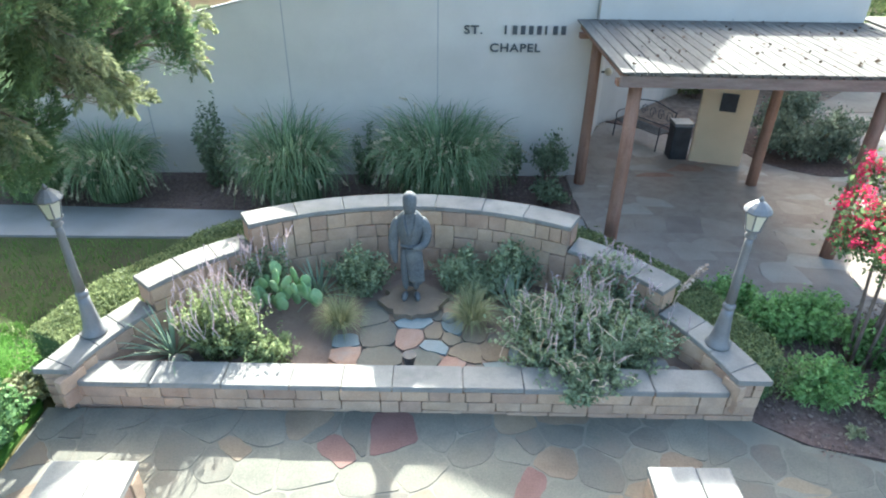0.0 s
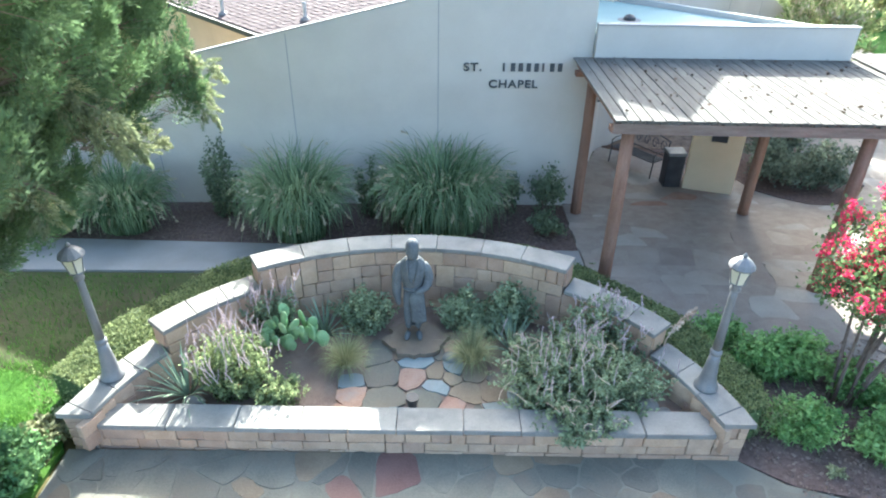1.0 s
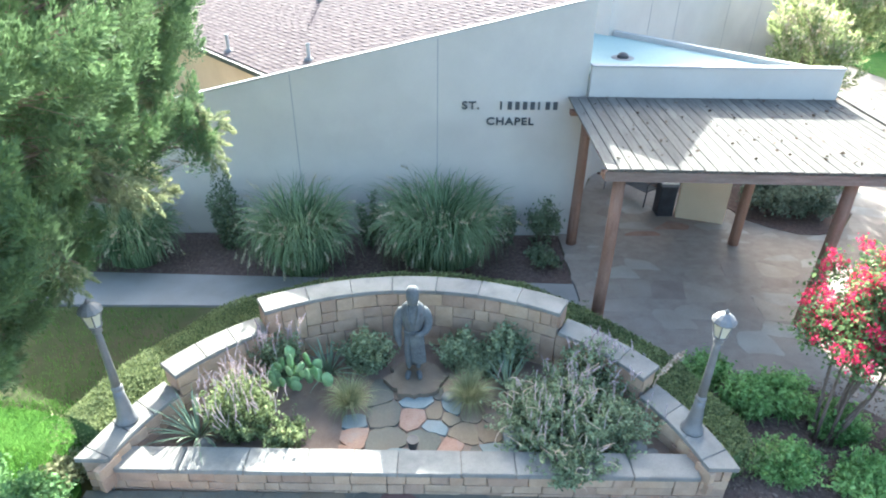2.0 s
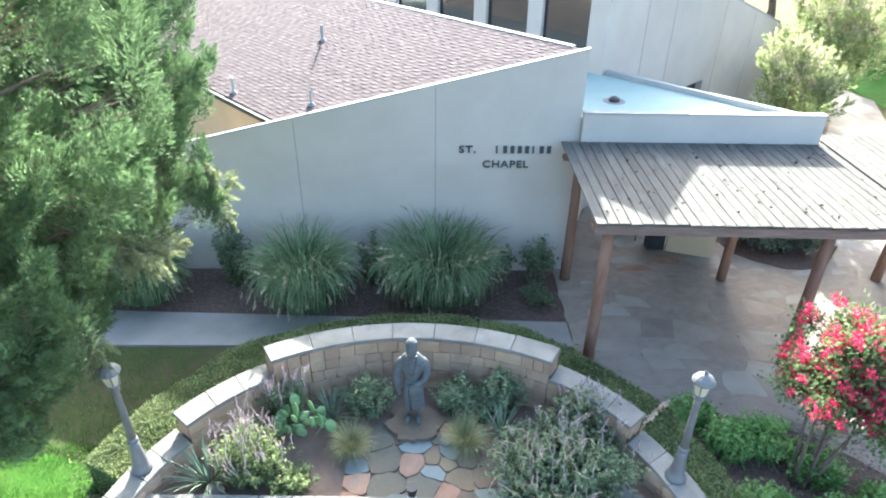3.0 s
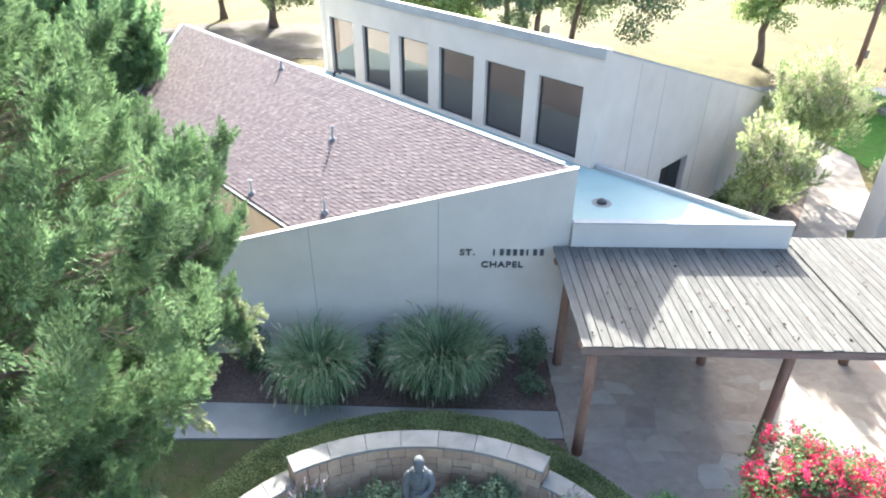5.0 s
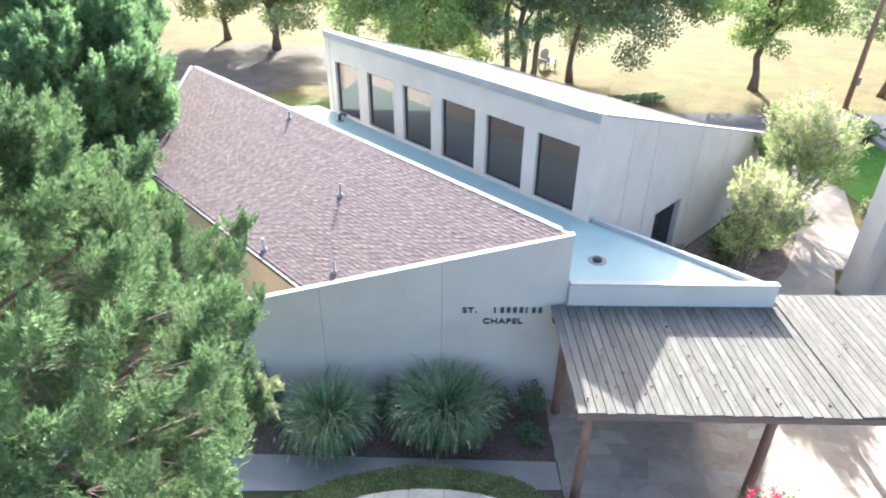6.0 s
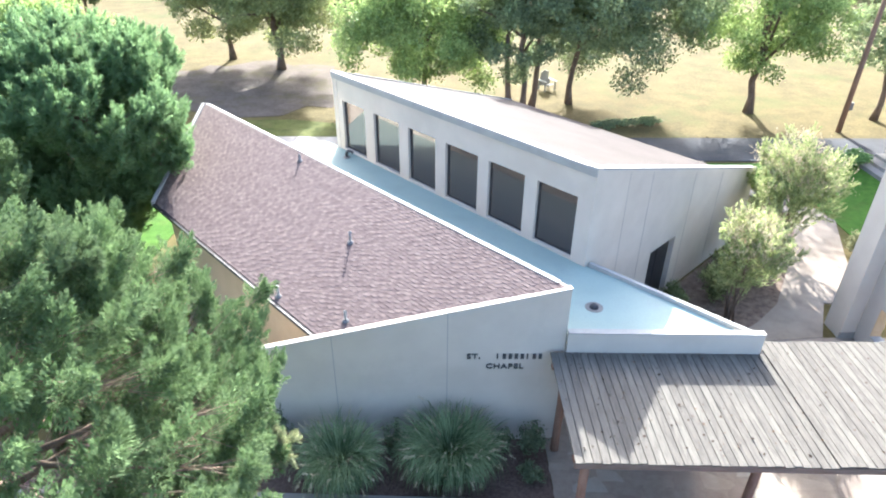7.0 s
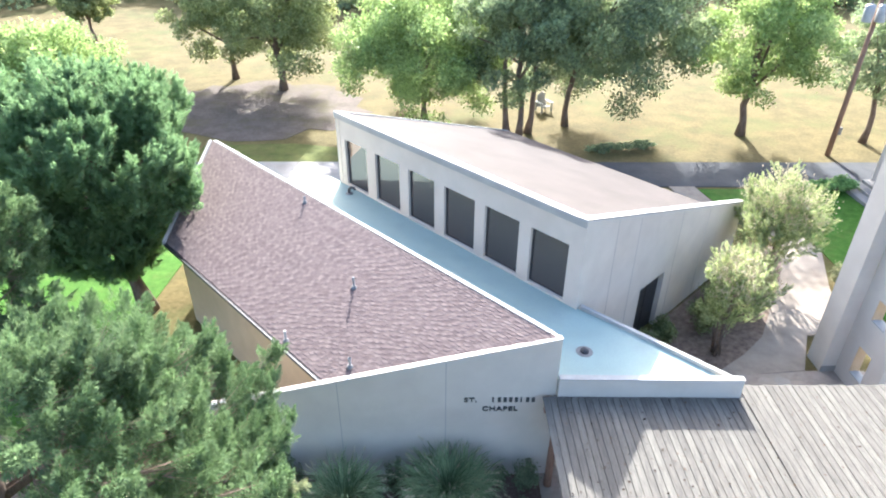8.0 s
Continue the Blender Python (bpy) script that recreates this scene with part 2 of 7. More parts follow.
SOIL = surface("bed soil", (0.16, 0.115, 0.09), (0.24, 0.185, 0.15), 0.95, 6, 60, 0.5, (0.1, 0.075, 0.06), 3, 0.5)
# worn brownish lawn, its green also darkened for the shade it lies in
LAWN = surface("worn shaded lawn", (0.04, 0.046, 0.02), (0.075, 0.088, 0.034), 0.9, 1.5, 45, 0.5, (0.1, 0.072, 0.052), 0.6, 1.0, depth=0.03)
DRYGREEN = surface("yellow green grass", (0.06, 0.075, 0.02), (0.115, 0.125, 0.036), 0.95, 1.2, 12, 0.6, (0.13, 0.11, 0.045), 0.5, 0.6, depth=0.05)
# lawn green with sunlight put into the colour
LAWN_LIT = surface("sunlit lawn colour", (0.035, 0.1, 0.012), (0.075, 0.165, 0.024), 0.9, 3, 60, 0.9, (0.085, 0.11, 0.025), 0.6, 0.6, depth=0.05)
FIELD = surface("dry grass", (0.07, 0.056, 0.021), (0.132, 0.106, 0.044), 0.95, 0.7, 5, 0.7, (0.07, 0.084, 0.024), 0.17, 0.75, depth=0.06)
BARK = surface("bark", (0.1, 0.073, 0.057), (0.21, 0.16, 0.127), 0.95, 8, 40, 0.6, stretch=(1, 1, 0.25))
BRONZE = surface("weathered bronze", (0.085, 0.09, 0.094), (0.145, 0.152, 0.153), 0.7, 5, 40, 0.4, (0.2, 0.21, 0.2), 3, 0.5, metal=0.05)
LAMPGREY = surface("grey painted metal", (0.14, 0.137, 0.135), (0.195, 0.19, 0.188), 0.5, 6, 60, 0.1, (0.2, 0.195, 0.19), 4, 0.3, metal=0.1)
DARKMETAL = surface("dark metal", (0.025, 0.025, 0.028), (0.05, 0.05, 0.055), 0.45, 6, 60, 0.1, metal=0.3)
GALV = surface("galvanised metal", (0.3, 0.31, 0.32), (0.4, 0.41, 0.42), 0.55, 6, 60, 0.1, metal=0.2)
LETTER = surface("sign letters", (0.045, 0.05, 0.055), (0.075, 0.08, 0.085), 0.5, 8, 60, 0.1)
JOINTLINE = surface("joint filler", (0.33, 0.31, 0.29), (0.4, 0.38, 0.36), 0.9, 4, 60, 0.1)

CEDAR = conifer("cedar foliage", (0.085, 0.12, 0.07), (0.145, 0.215, 0.102), (0.195, 0.295, 0.125), 0.34)
PINE = conifer("round cedar foliage", (0.135, 0.212, 0.11), (0.192, 0.3, 0.142), (0.226, 0.348, 0.158), 0.5)
OAK = leafy("oak leaves", (0.15, 0.185, 0.075), (0.4, 0.44, 0.2), 0.6, 0.4, 0.3)
OAK_DARK = leafy("dark oak leaves", (0.12, 0.165, 0.1), (0.32, 0.39, 0.2), 0.6, 0.42, 0.3)
OAK_BRIGHT = leafy("bright tree leaves", (0.17, 0.25, 0.085), (0.41, 0.52, 0.2), 0.6, 0.42, 0.3)
SAGE = leafy("grey green leaves", (0.165, 0.215, 0.085), (0.46, 0.505, 0.24), 0.6, 0.5, 1.4)
BED_LEAF = leafy("bed leaves", (0.125, 0.16, 0.09), (0.33, 0.39, 0.235), 0.7, 0.35, 2.5)
HEDGE_LEAF = leafy("hedge leaves", (0.095, 0.125, 0.055), (0.29, 0.33, 0.15), 0.6, 0.38, 2)
FERN = leafy("nandina leaves", (0.12, 0.235, 0.07), (0.36, 0.53, 0.195), 0.6, 0.38, 2)
BLADE = leafy("ornamental grass", (0.066, 0.112, 0.053), (0.31, 0.395, 0.215), 0.7, 0.4, 1.5)
PLUME = leafy("pale plumes", (0.35, 0.3, 0.2), (0.6, 0.52, 0.38), 0.9, 0.3, 2)
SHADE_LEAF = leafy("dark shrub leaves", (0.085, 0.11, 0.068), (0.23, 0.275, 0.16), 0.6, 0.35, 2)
STRAW = leafy("straw grass", (0.15, 0.165, 0.085), (0.38, 0.38, 0.21), 0.8, 0.25, 3)
YUCCA = leafy("grey yucca", (0.12, 0.165, 0.11), (0.27, 0.34, 0.24), 0.6, 0.15, 3)
LILAC = leafy("lavender flowers", (0.34, 0.27, 0.29), (0.56, 0.46, 0.46), 0.8, 0.2, 4)
DRIEDSTEM = leafy("dried flower stems", (0.4, 0.3, 0.22), (0.7, 0.57, 0.46), 0.8, 0.2, 4)
PINK = leafy("crape myrtle flowers", (0.52, 0.016, 0.08), (0.84, 0.08, 0.19), 0.7, 0.25, 3)
MYRTLE_LEAF = leafy("crape myrtle leaves", (0.075, 0.12, 0.05), (0.2, 0.28, 0.115), 0.6, 0.35, 3)
CACTUS = surface("cactus skin", (0.15, 0.265, 0.11), (0.25, 0.38, 0.19), 0.6, 8, 60, 0.2, (0.3, 0.34, 0.2), 5, 0.4)
GRASS_BLADE = leafy("lawn blades", (0.05, 0.12, 0.018), (0.12, 0.24, 0.045), 0.7, 0.3, 1)
GLASS, _t, _b = shader("dark window glass", (0.05, 0.036, 0.033), 0.06)
_b.inputs["Specular IOR Level"].default_value = 0.9
_b.inputs["IOR"].default_value = 1.65
FROST, _t, _b = shader("frosted lamp glass", (0.75, 0.7, 0.55), 0.35)
_b.inputs["Transmission Weight"].default_value = 0.35

# ---- ground ----
LANE_NEAR, LANE_FAR = 33.6, 37.3
xs = np.array([-900, -300, -120, -60, -35, -24, -16, -12, -9, -7, -5, -3, -1, 1, 3, 5, 7, 9, 11, 13, 16, 20, 26, 35, 60, 120, 300, 900.0])
ys = np.array([-900, -300, -100, -40, -15, -5, 0, 3, 5, 7, 8, 10, 12, 14, 17, 20, 24, 28, 33, 38, 42, 50, 60, 80, 110, 200, 400, 1500.0])
gv = [(x, y, ground_z(x, y) - 0.05) for y in ys for x in xs]
nx = len(xs)
gf = [(j * nx + i, j * nx + i + 1, (j + 1) * nx + i + 1, (j + 1) * nx + i) for j in range(len(ys) - 1) for i in range(nx - 1)]
ground = tagged(raw("ground", gv, gf, FIELD), "dry yellow grass field falling gently away", "ground", kind="structure")


def sheet(name, outline, material, label, lift, step=1.0, kind="structure", category="ground"):
    """A thin layer that follows the ground inside an outline."""
    bm = bmesh.new()
    vs = [bm.verts.new((x, y, 0)) for x, y in outline]
    bm.faces.new(vs)
    x0, x1 = min(p[0] for p in outline), max(p[0] for p in outline)
    y0, y1 = min(p[1] for p in outline), max(p[1] for p in outline)
    for axis, lo, hi in ((0, x0, x1), (1, y0, y1)):
        n = min(60, int((hi - lo) / step))
        for k in range(1, n):
            c, nrm = [0, 0, 0], [0, 0, 0]
            c[axis], nrm[axis] = lo + (hi - lo) * k / n, 1
            bmesh.ops.bisect_plane(bm, geom=bm.verts[:] + bm.edges[:] + bm.faces[:], plane_co=c, plane_no=nrm)
    for v in bm.verts:
        v.co.z = ground_z(v.co.x, v.co.y) + lift
    rim = [e for e in bm.edges if e.is_boundary]
    out = bmesh.ops.extrude_edge_only(bm, edges=rim)
    for v in out["geom"]:
        if isinstance(v, bmesh.types.BMVert):
            v.co.z -= lift + 0.12
    bmesh.ops.recalc_face_normals(bm, faces=bm.faces)
    ob = part(name, bm, material)
    return tagged(ob, label, category, kind=kind)


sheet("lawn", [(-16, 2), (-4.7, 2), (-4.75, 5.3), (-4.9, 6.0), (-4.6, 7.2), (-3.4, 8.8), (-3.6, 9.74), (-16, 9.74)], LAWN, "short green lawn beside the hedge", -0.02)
# brighter sheet laid over the lawn where its sun patch falls
sheet("lawn", [(-16, 2.5), (-4.7, 2.5), (-4.72, 5.45), (-5.1, 6.1), (-5.3, 6.7), (-6.2, 7.0), (-8.0, 7.1), (-16, 7.4)], LAWN_LIT, "patch of grass at the patio edge coloured as if sunlit", 0.0)
# the two lawns beyond take the same sunlit green
sheet("lawn", [(-24, 13.2), (-7.5, 13.2), (-12.5, 20), (-12, 30), (-9, 33.3), (-20, 33.3), (-26, 28)], LAWN_LIT, "green lawn behind the chapel", -0.02)
sheet("lawn", [(18.2, 20.5), (30, 20.5), (32, 33.3), (15, 33.3), (15.5, 31.0), (18.6, 28.4), (18.5, 24)], LAWN_LIT, "bright green lawn beside the curved walk", -0.02)
sheet("pavement", [(-14, 9.76), (2.72, 9.76), (2.72, 10.6), (-14, 11.2)], CONCRETE, "plain concrete footpath behind the garden wall", 0.02, category="path")
sheet("mulch_bed", [(-14, 11.24), (2.72, 10.64), (2.72, 12.7), (-14, 12.7)], MULCH, "dark mulch planting bed along the chapel wall", 0.0, category="bed")
sheet("mulch_bed", [(3.7, 5.42), (4.3, 5.0), (5.2, 4.78), (7.2, 4.9), (7.4, 6.3), (6.3, 7.4), (4.9, 7.9), (3.7, 8.15), (2.95, 8.6), (2.73, 9.0), (2.73, 9.74), (-3.55, 9.72), (-3.3, 8.9), (0, 8.8), (2.0, 8.1), (3.2, 7.1)], MULCH, "dark mulch bed with low green shrubs", 0.0, category="bed")
sheet("lawn", [(-16, LANE_FAR + 0.05), (-3, LANE_FAR + 0.05), (-5, 39.4), (-10, 40.6), (-16, 40.2)], DRYGREEN, "greener strip of grass beyond the lane", -0.025)
sheet("driveway", [(-14, 29.5), (-2.2, 29.8), (-2.4, LANE_FAR), (-14, LANE_FAR)], CONCRETE, "pale concrete drive behind the chapel", 0.012, 2, category="road")
sheet("road", [(-60, LANE_NEAR), (60, LANE_NEAR), (60, LANE_FAR), (-60, LANE_FAR)], ASPHALT, "narrow worn grey lane crossing the grounds", 0.0, 4, category="road")

# ---- chapel ----
WALL_Y, CORNER = 12.77, 3.0


def gable_z(x):
    return 5.05 + (x - CORNER) * 0.243


A, B = Vector((3.0, 12.80, 5.02)), Vector((-10.4, 26.8, 5.05))
E, F = Vector((-3.5, 12.99, 3.44)), Vector((-10.5, 20.4, 3.5))
along = Vector((-0.69, 0.722, 0)).normalized()

wall_front = tagged(part("wall_front", slab([(-9.4, WALL_Y), (CORNER, WALL_Y), (CORNER, WALL_Y + 0.2), (-9.4, WALL_Y + 0.2)], -0.5,
                    [gable_z(-9.4), gable_z(CORNER), gable_z(CORNER), gable_z(-9.4)]), STUCCO),
                    "pale grey stucco chapel wall with a sloping top", "wall", kind="structure")
for gx in (-9.05, -6.08, -3.08, -0.07):
    part("joint", box(gx - 0.012, WALL_Y - 0.004, -0.4, gx + 0.012, WALL_Y + 0.05, gable_z(gx) - 0.04), JOINTLINE, wall_front, "vertical stucco expansion joint")
part("coping", slab([(-9.45, WALL_Y - 0.015), (CORNER + 0.015, WALL_Y - 0.015), (CORNER + 0.015, WALL_Y + 0.1), (-9.45, WALL_Y + 0.1)],
                    [gable_z(-9.4) + 0.003, gable_z(CORNER) + 0.003, gable_z(CORNER) + 0.003, gable_z(-9.4) + 0.003],
                    [gable_z(-9.4) + 0.028, gable_z(CORNER) + 0.028, gable_z(CORNER) + 0.028, gable_z(-9.4) + 0.028]), COPING, wall_front, "thin white metal coping")


def wall_between(name, p, q, z0, zp, zq, thick, material, label, holes=(), parent=None):
    """An upright wall from p to q (x, y), with its outer face on the line and its thickness to the left of p-q.
    holes: (from, to, low, high) openings along it."""
    p, q = Vector((p[0], p[1], 0)), Vector((q[0], q[1], 0))
    d = (q - p)
    length = d.length
    d.normalize()
    n = Vector((-d.y, d.x, 0))
    top = lambda s: zp + (zq - zp) * s / length
    bm = bmesh.new()
    cuts = sorted({0.0, length, *[h[0] for h in holes], *[h[1] for h in holes]})

    def block(s0, s1, a0, a1, b0, b1):
        c = []
        for s, lo, hi in ((s0, a0, b0), (s1, a1, b1)):
            for off in (0, thick):
                base = p + d * s + n * off
                c.append((bm.verts.new((base.x, base.y, lo)), bm.verts.new((base.x, base.y, hi))))
        (al, ah), (bl, bh), (cl, ch), (dl, dh) = c
        for f in ((al, cl, ch, ah), (dl, bl, bh, dh), (ah, ch, dh, bh), (al, bl, dl, cl), (al, ah, bh, bl), (cl, dl, dh, ch)):
            bm.faces.new(f)
    for s0, s1 in zip(cuts, cuts[1:]):
        inside = [h for h in holes if h[0] <= s0 + 1e-6 and h[1] >= s1 - 1e-6]
        if not inside:
            block(s0, s1, z0, z0, top(s0), top(s1))
        else:
            h = inside[0]
            if h[2] > z0:
                block(s0, s1, z0, z0, h[2], h[2])
            block(s0, s1, h[3], h[3], top(s0), top(s1))
    bmesh.ops.remove_doubles(bm, verts=bm.verts, dist=0.001)
    bmesh.ops.recalc_face_normals(bm, faces=bm.faces)
    ob = part(name, bm, material, parent)
    return tagged(ob, label, "wall", kind="structure") if parent is None else tagged(ob, label)


# the walls under the shingle roof: eave side, back, ridge side
e_in = Vector((0.30, 0.28, 0))
wall_between("wall_eave", (F + e_in)[:2], (E + e_in)[:2], -0.6, 3.4, 3.36, 0.25, STUCCO_TAN, "tan stucco side wall under the eave")
wall_between("wall_back", (B + Vector((0.3, -0.2, 0)))[:2], (F + Vector((0.3, 0.3, 0)))[:2], -0.7, 4.9, 3.38, 0.25, STUCCO_TAN, "tan stucco back wall under the roof")
wall_ridge = wall_between("wall_ridge", (A.x, WALL_Y + 0.31), (B.x + 0.13, B.y + 0.125), -0.5, 4.93, 4.96, 0.16, STUCCO, "pale stucco wall rising above the flat roof")

# shingle roof: a deck, then courses of tabs
roof = thing("chapel_roof", (-4, 18, 3.4), "mauve brown asphalt shingle roof with white edge trim", "roof", kind="structure")


def on_roof(s, u):
    """s: along the eave 0 to 1; u: eave to ridge 0 to 1."""
    return (E.lerp(F, s)).lerp(A.lerp(B, s), u)


nrm = (F - E).cross(A - E).normalized()
if nrm.z < 0:
    nrm.negate()
DECK = surface("roof felt", (0.085, 0.062, 0.06), (0.12, 0.09, 0.085), 0.95, 6, 90, 0.2)
bm = bmesh.new()
c = [E, A, B, F]
t = [bm.verts.new(v) for v in c]
b = [bm.verts.new(v - Vector((0, 0, 0.16))) for v in c]
bm.faces.new(t), bm.faces.new(list(reversed(b)))
for i in range(4):
    bm.faces.new((t[i], b[i], b[(i + 1) % 4], t[(i + 1) % 4]))
bmesh.ops.recalc_face_normals(bm, faces=bm.faces)
part("roof_deck", bm, DECK, roof, "dark roof deck")


def edge_trim(name, p, q, w, h, material, parent, label, side):
    d = (q - p).normalized()
    n = side.normalized() * w
    bm = bmesh.new()
    zz = Vector((0, 0, h))
    vs = [bm.verts.new(v) for v in (p, q, q + n, p + n, p + zz, q + zz, q + n + zz, p + n + zz)]
    for f in ((0, 1, 2, 3), (4, 7, 6, 5), (0, 4, 5, 1), (1, 5, 6, 2), (2, 6, 7, 3), (3, 7, 4, 0)):
        bm.faces.new([vs[i] for i in f])
    bmesh.ops.recalc_face_normals(bm, faces=bm.faces)
    return part(name, bm, material, parent, label)


edge_trim("ridge_coping", A + along * 0.42 + Vector((-0.02, -0.02, -0.03)), B + Vector((0.02, 0.02, -0.03)), 0.14, 0.05, COPING, roof, "white ridge coping", Vector((0.722, 0.69, 0)))
edge_trim("rake_trim", F + Vector((-0.02, 0, -0.14)), B + Vector((-0.02, 0, -0.14)), 0.12, 0.2, COPING, roof, "white rake board", Vector((-1, 0, 0)))
edge_trim("gutter", E + Vector((0, 0, -0.12)), F + Vector((0, 0, -0.12)), 0.1, 0.1, DARKMETAL, roof, "dark metal eave gutter", Vector((-0.722, -0.69, 0)))


def vent_pipe(s, u, h):
    p = on_roof(s, u)
    v = thing("roof_vent", p, "grey metal vent pipe standing on the shingles", "vent", "roof vents")
    part("flashing", lathe([(0.11, -0.01), (0.1, 0.02), (0.045, 0.07)], p, 12), LAMPGREY, v)
    q = Vector(p)
    part("pipe", tube([q, q + Vector((0.0, 0.0, h * 0.92)), q + Vector((0.0, 0.0, h))], [0.036, 0.036, 0.034], 10), GALV, v)
    part("rim", lathe([(0.045, h * 0.9), (0.046, h * 0.97), (0.036, h)], p, 10), GALV, v)
    return v


# flat roof between the shingle roof and the tall hall
P1, P2, P3 = Vector((4.12, 16.04, 0)), Vector((-4.62, 25.65, 0)), Vector((11.2, 22.85, 0))
P4, P5 = Vector((3.5, 31.6, 0)), Vector((13.4, 24.95, 0))
FLAT = 3.6
flat = tagged(part("flat_roof", slab([(3.02, 12.8), (8.0, 12.73), (P1.x + 0.15, P1.y - 0.02), (P2.x, P2.y), (-5.2, 26.2), (-9.0, 25.6)], 3.2, FLAT), MEMBRANE),
              "white membrane flat roof between two chapel volumes", "roof", kind="structure")
part("fascia", slab([(3.02, 12.63), (8.05, 12.56), (8.05, 12.72), (3.02, 12.79)], 3.0, 3.77), STUCCO, flat, "pale stucco fascia band")
edge_trim("parapet", Vector((7.95, 12.74, 3.25)), Vector((4.33, 16.18, 3.25)), 0.13, 0.465, COPING, flat, "white roof parapet", Vector((-0.66, -0.75, 0)))
part("fascia_cap", slab([(3.02, 12.615), (8.06, 12.545), (8.06, 12.735), (3.02, 12.805)], 3.772, 3.8), COPING, flat, "white metal edge cap")
drain = thing("roof_drain", (3.98, 14.0, FLAT), "dark domed drain in a shallow sump", "drain")
part("sump_ring", lathe([(0.25, 0.002), (0.24, 0.01), (0.15, 0.006)], (3.98, 14.0, FLAT), 20), LAMPGREY, drain, "grey lead ring")
part("dome", lathe([(0.13, 0.0), (0.12, 0.06), (0.07, 0.1), (0.01, 0.115)], (3.98, 14.0, FLAT + 0.006), 14), DARKMETAL, drain)
part("ceiling", slab([(3.1, 12.82), (7.9, 12.76), (4.4, 16.2)], 2.95, 3.1), STUCCO).name = "ceiling"
tagged(bpy.data.objects["ceiling"], "plain porch ceiling under the flat roof", "ceiling", kind="structure")

# tall hall with six clerestory windows
d_f = (P2 - P1).normalized()
len_f = (P2 - P1).length
bays = [(0.55, 2.07), (2.57, 4.13), (4.62, 6.2), (6.73, 8.23), (8.77, 10.31), (10.9, 12.4)]
TOP = 6.8
wall_hall = wall_between("wall_hall", P2[:2], P1[:2], -0.6, TOP, TOP, 0.28, STUCCO, "pale stucco hall wall with six tall windows",
                         holes=[(len_f - b1, len_f - b0, 3.7, 5.76) for b0, b1 in bays])
# inward side is to the left of P2-P1 seen from above, so the face on the line looks at the flat roof
n_in = Vector((-(P1 - P2).normalized().y, (P1 - P2).normalized().x, 0))
wall_side = wall_between("wall_side", P1[:2], P5[:2], -0.6, TOP, 2.9, 0.28, STUCCO, "pale stucco hall side wall with a sloping top",
                         holes=[(4.3, 6.1, -0.6, 2.28)])
wall_between("wall_far", P3[:2], P4[:2], -0.7, 3.65, 3.7, 0.28, STUCCO, "pale stucco hall back wall")
wall_between("wall_end", P4[:2], P2[:2], -0.7, 3.7, TOP, 0.28, STUCCO, "pale stucco hall end wall")
d_s = (P5 - P1).normalized()
for s in (1.9, 3.4, 6.7, 9.2):
    q = P1 + d_s * s
    n = Vector((d_s.y, -d_s.x, 0))
    top = TOP + (2.9 - TOP) * s / (P5 - P1).length - 0.1
    part("joint", slab([(q - d_s * 0.012 + n * 0.004)[:2], (q + d_s * 0.012 + n * 0.004)[:2], (q + d_s * 0.012 - n * 0.03)[:2], (q - d_s * 0.012 - n * 0.03)[:2]], -0.4 if s < 4 or s > 6.2 else 2.4, top), JOINTLINE, wall_side, "vertical stucco joint")
hall_roof = tagged(part("hall_roof", slab([P1[:2], P3[:2], P4[:2], P2[:2]], [TOP - 0.2, 3.5, 3.5, TOP - 0.2], [TOP + 0.004, 3.72, 3.74, TOP + 0.004]), GRAVELROOF),
                   "pinkish tan sloping hall roof with white edges", "roof", kind="structure")


def trim_line(name, p, q, zp, zq, w, h, side, parent, label):
    a, b2 = Vector((p.x, p.y, zp)), Vector((q.x, q.y, zq))
    return edge_trim(name, a, b2, w, h, COPING, parent, label, side)


out_f = -n_in
trim_line("roof_edge", P1, P2, TOP - 0.22, TOP - 0.22, 0.06, 0.26, out_f, hall_roof, "white metal roof edge")
trim_line("roof_edge", P1 - d_s * 0.05, P5, TOP + 0.004, 2.91, 0.3, 0.06, Vector((-d_s.y, d_s.x, 0)), hall_roof, "white metal roof edge")
trim_line("roof_edge", P2, P4, TOP - 0.1, 3.62, 0.06, 0.16, Vector((-0.58, 0.82, 0)), hall_roof, "white metal roof edge")

for i, (b0, b1) in enumerate(bays):
    w = thing("window_%d" % (i + 1), P1 + d_f * (b0 + b1) / 2 + Vector((0, 0, 3.6)), "tall dark tinted window in a thin bronze frame", "window", "clerestory windows", "structure")
    inset = -out_f * 0.1

    def bar(s0, s1, z0, z1, name, mat, depth=0.07, push=0.0):
        a, c2 = P1 + d_f * s0 + inset - out_f * push, P1 + d_f * s1 + inset - out_f * push
        k = -out_f * depth
        return part(name, slab([a[:2], c2[:2], (c2 + k)[:2], (a + k)[:2]], z0, z1), mat, w)
    bar(b0 + 0.004, b0 + 0.06, 3.704, 5.756, "frame_side", DARKMETAL)
    bar(b1 - 0.06, b1 - 0.004, 3.704, 5.756, "frame_side", DARKMETAL)
    bar(b0 + 0.062, b1 - 0.062, 5.696, 5.756, "frame_head", DARKMETAL)
    bar(b0 + 0.062, b1 - 0.062, 3.704, 3.764, "frame_sill", DARKMETAL)
    bar(b0 + 0.062, b1 - 0.062, 3.766, 5.694, "pane", GLASS, 0.02, 0.02)

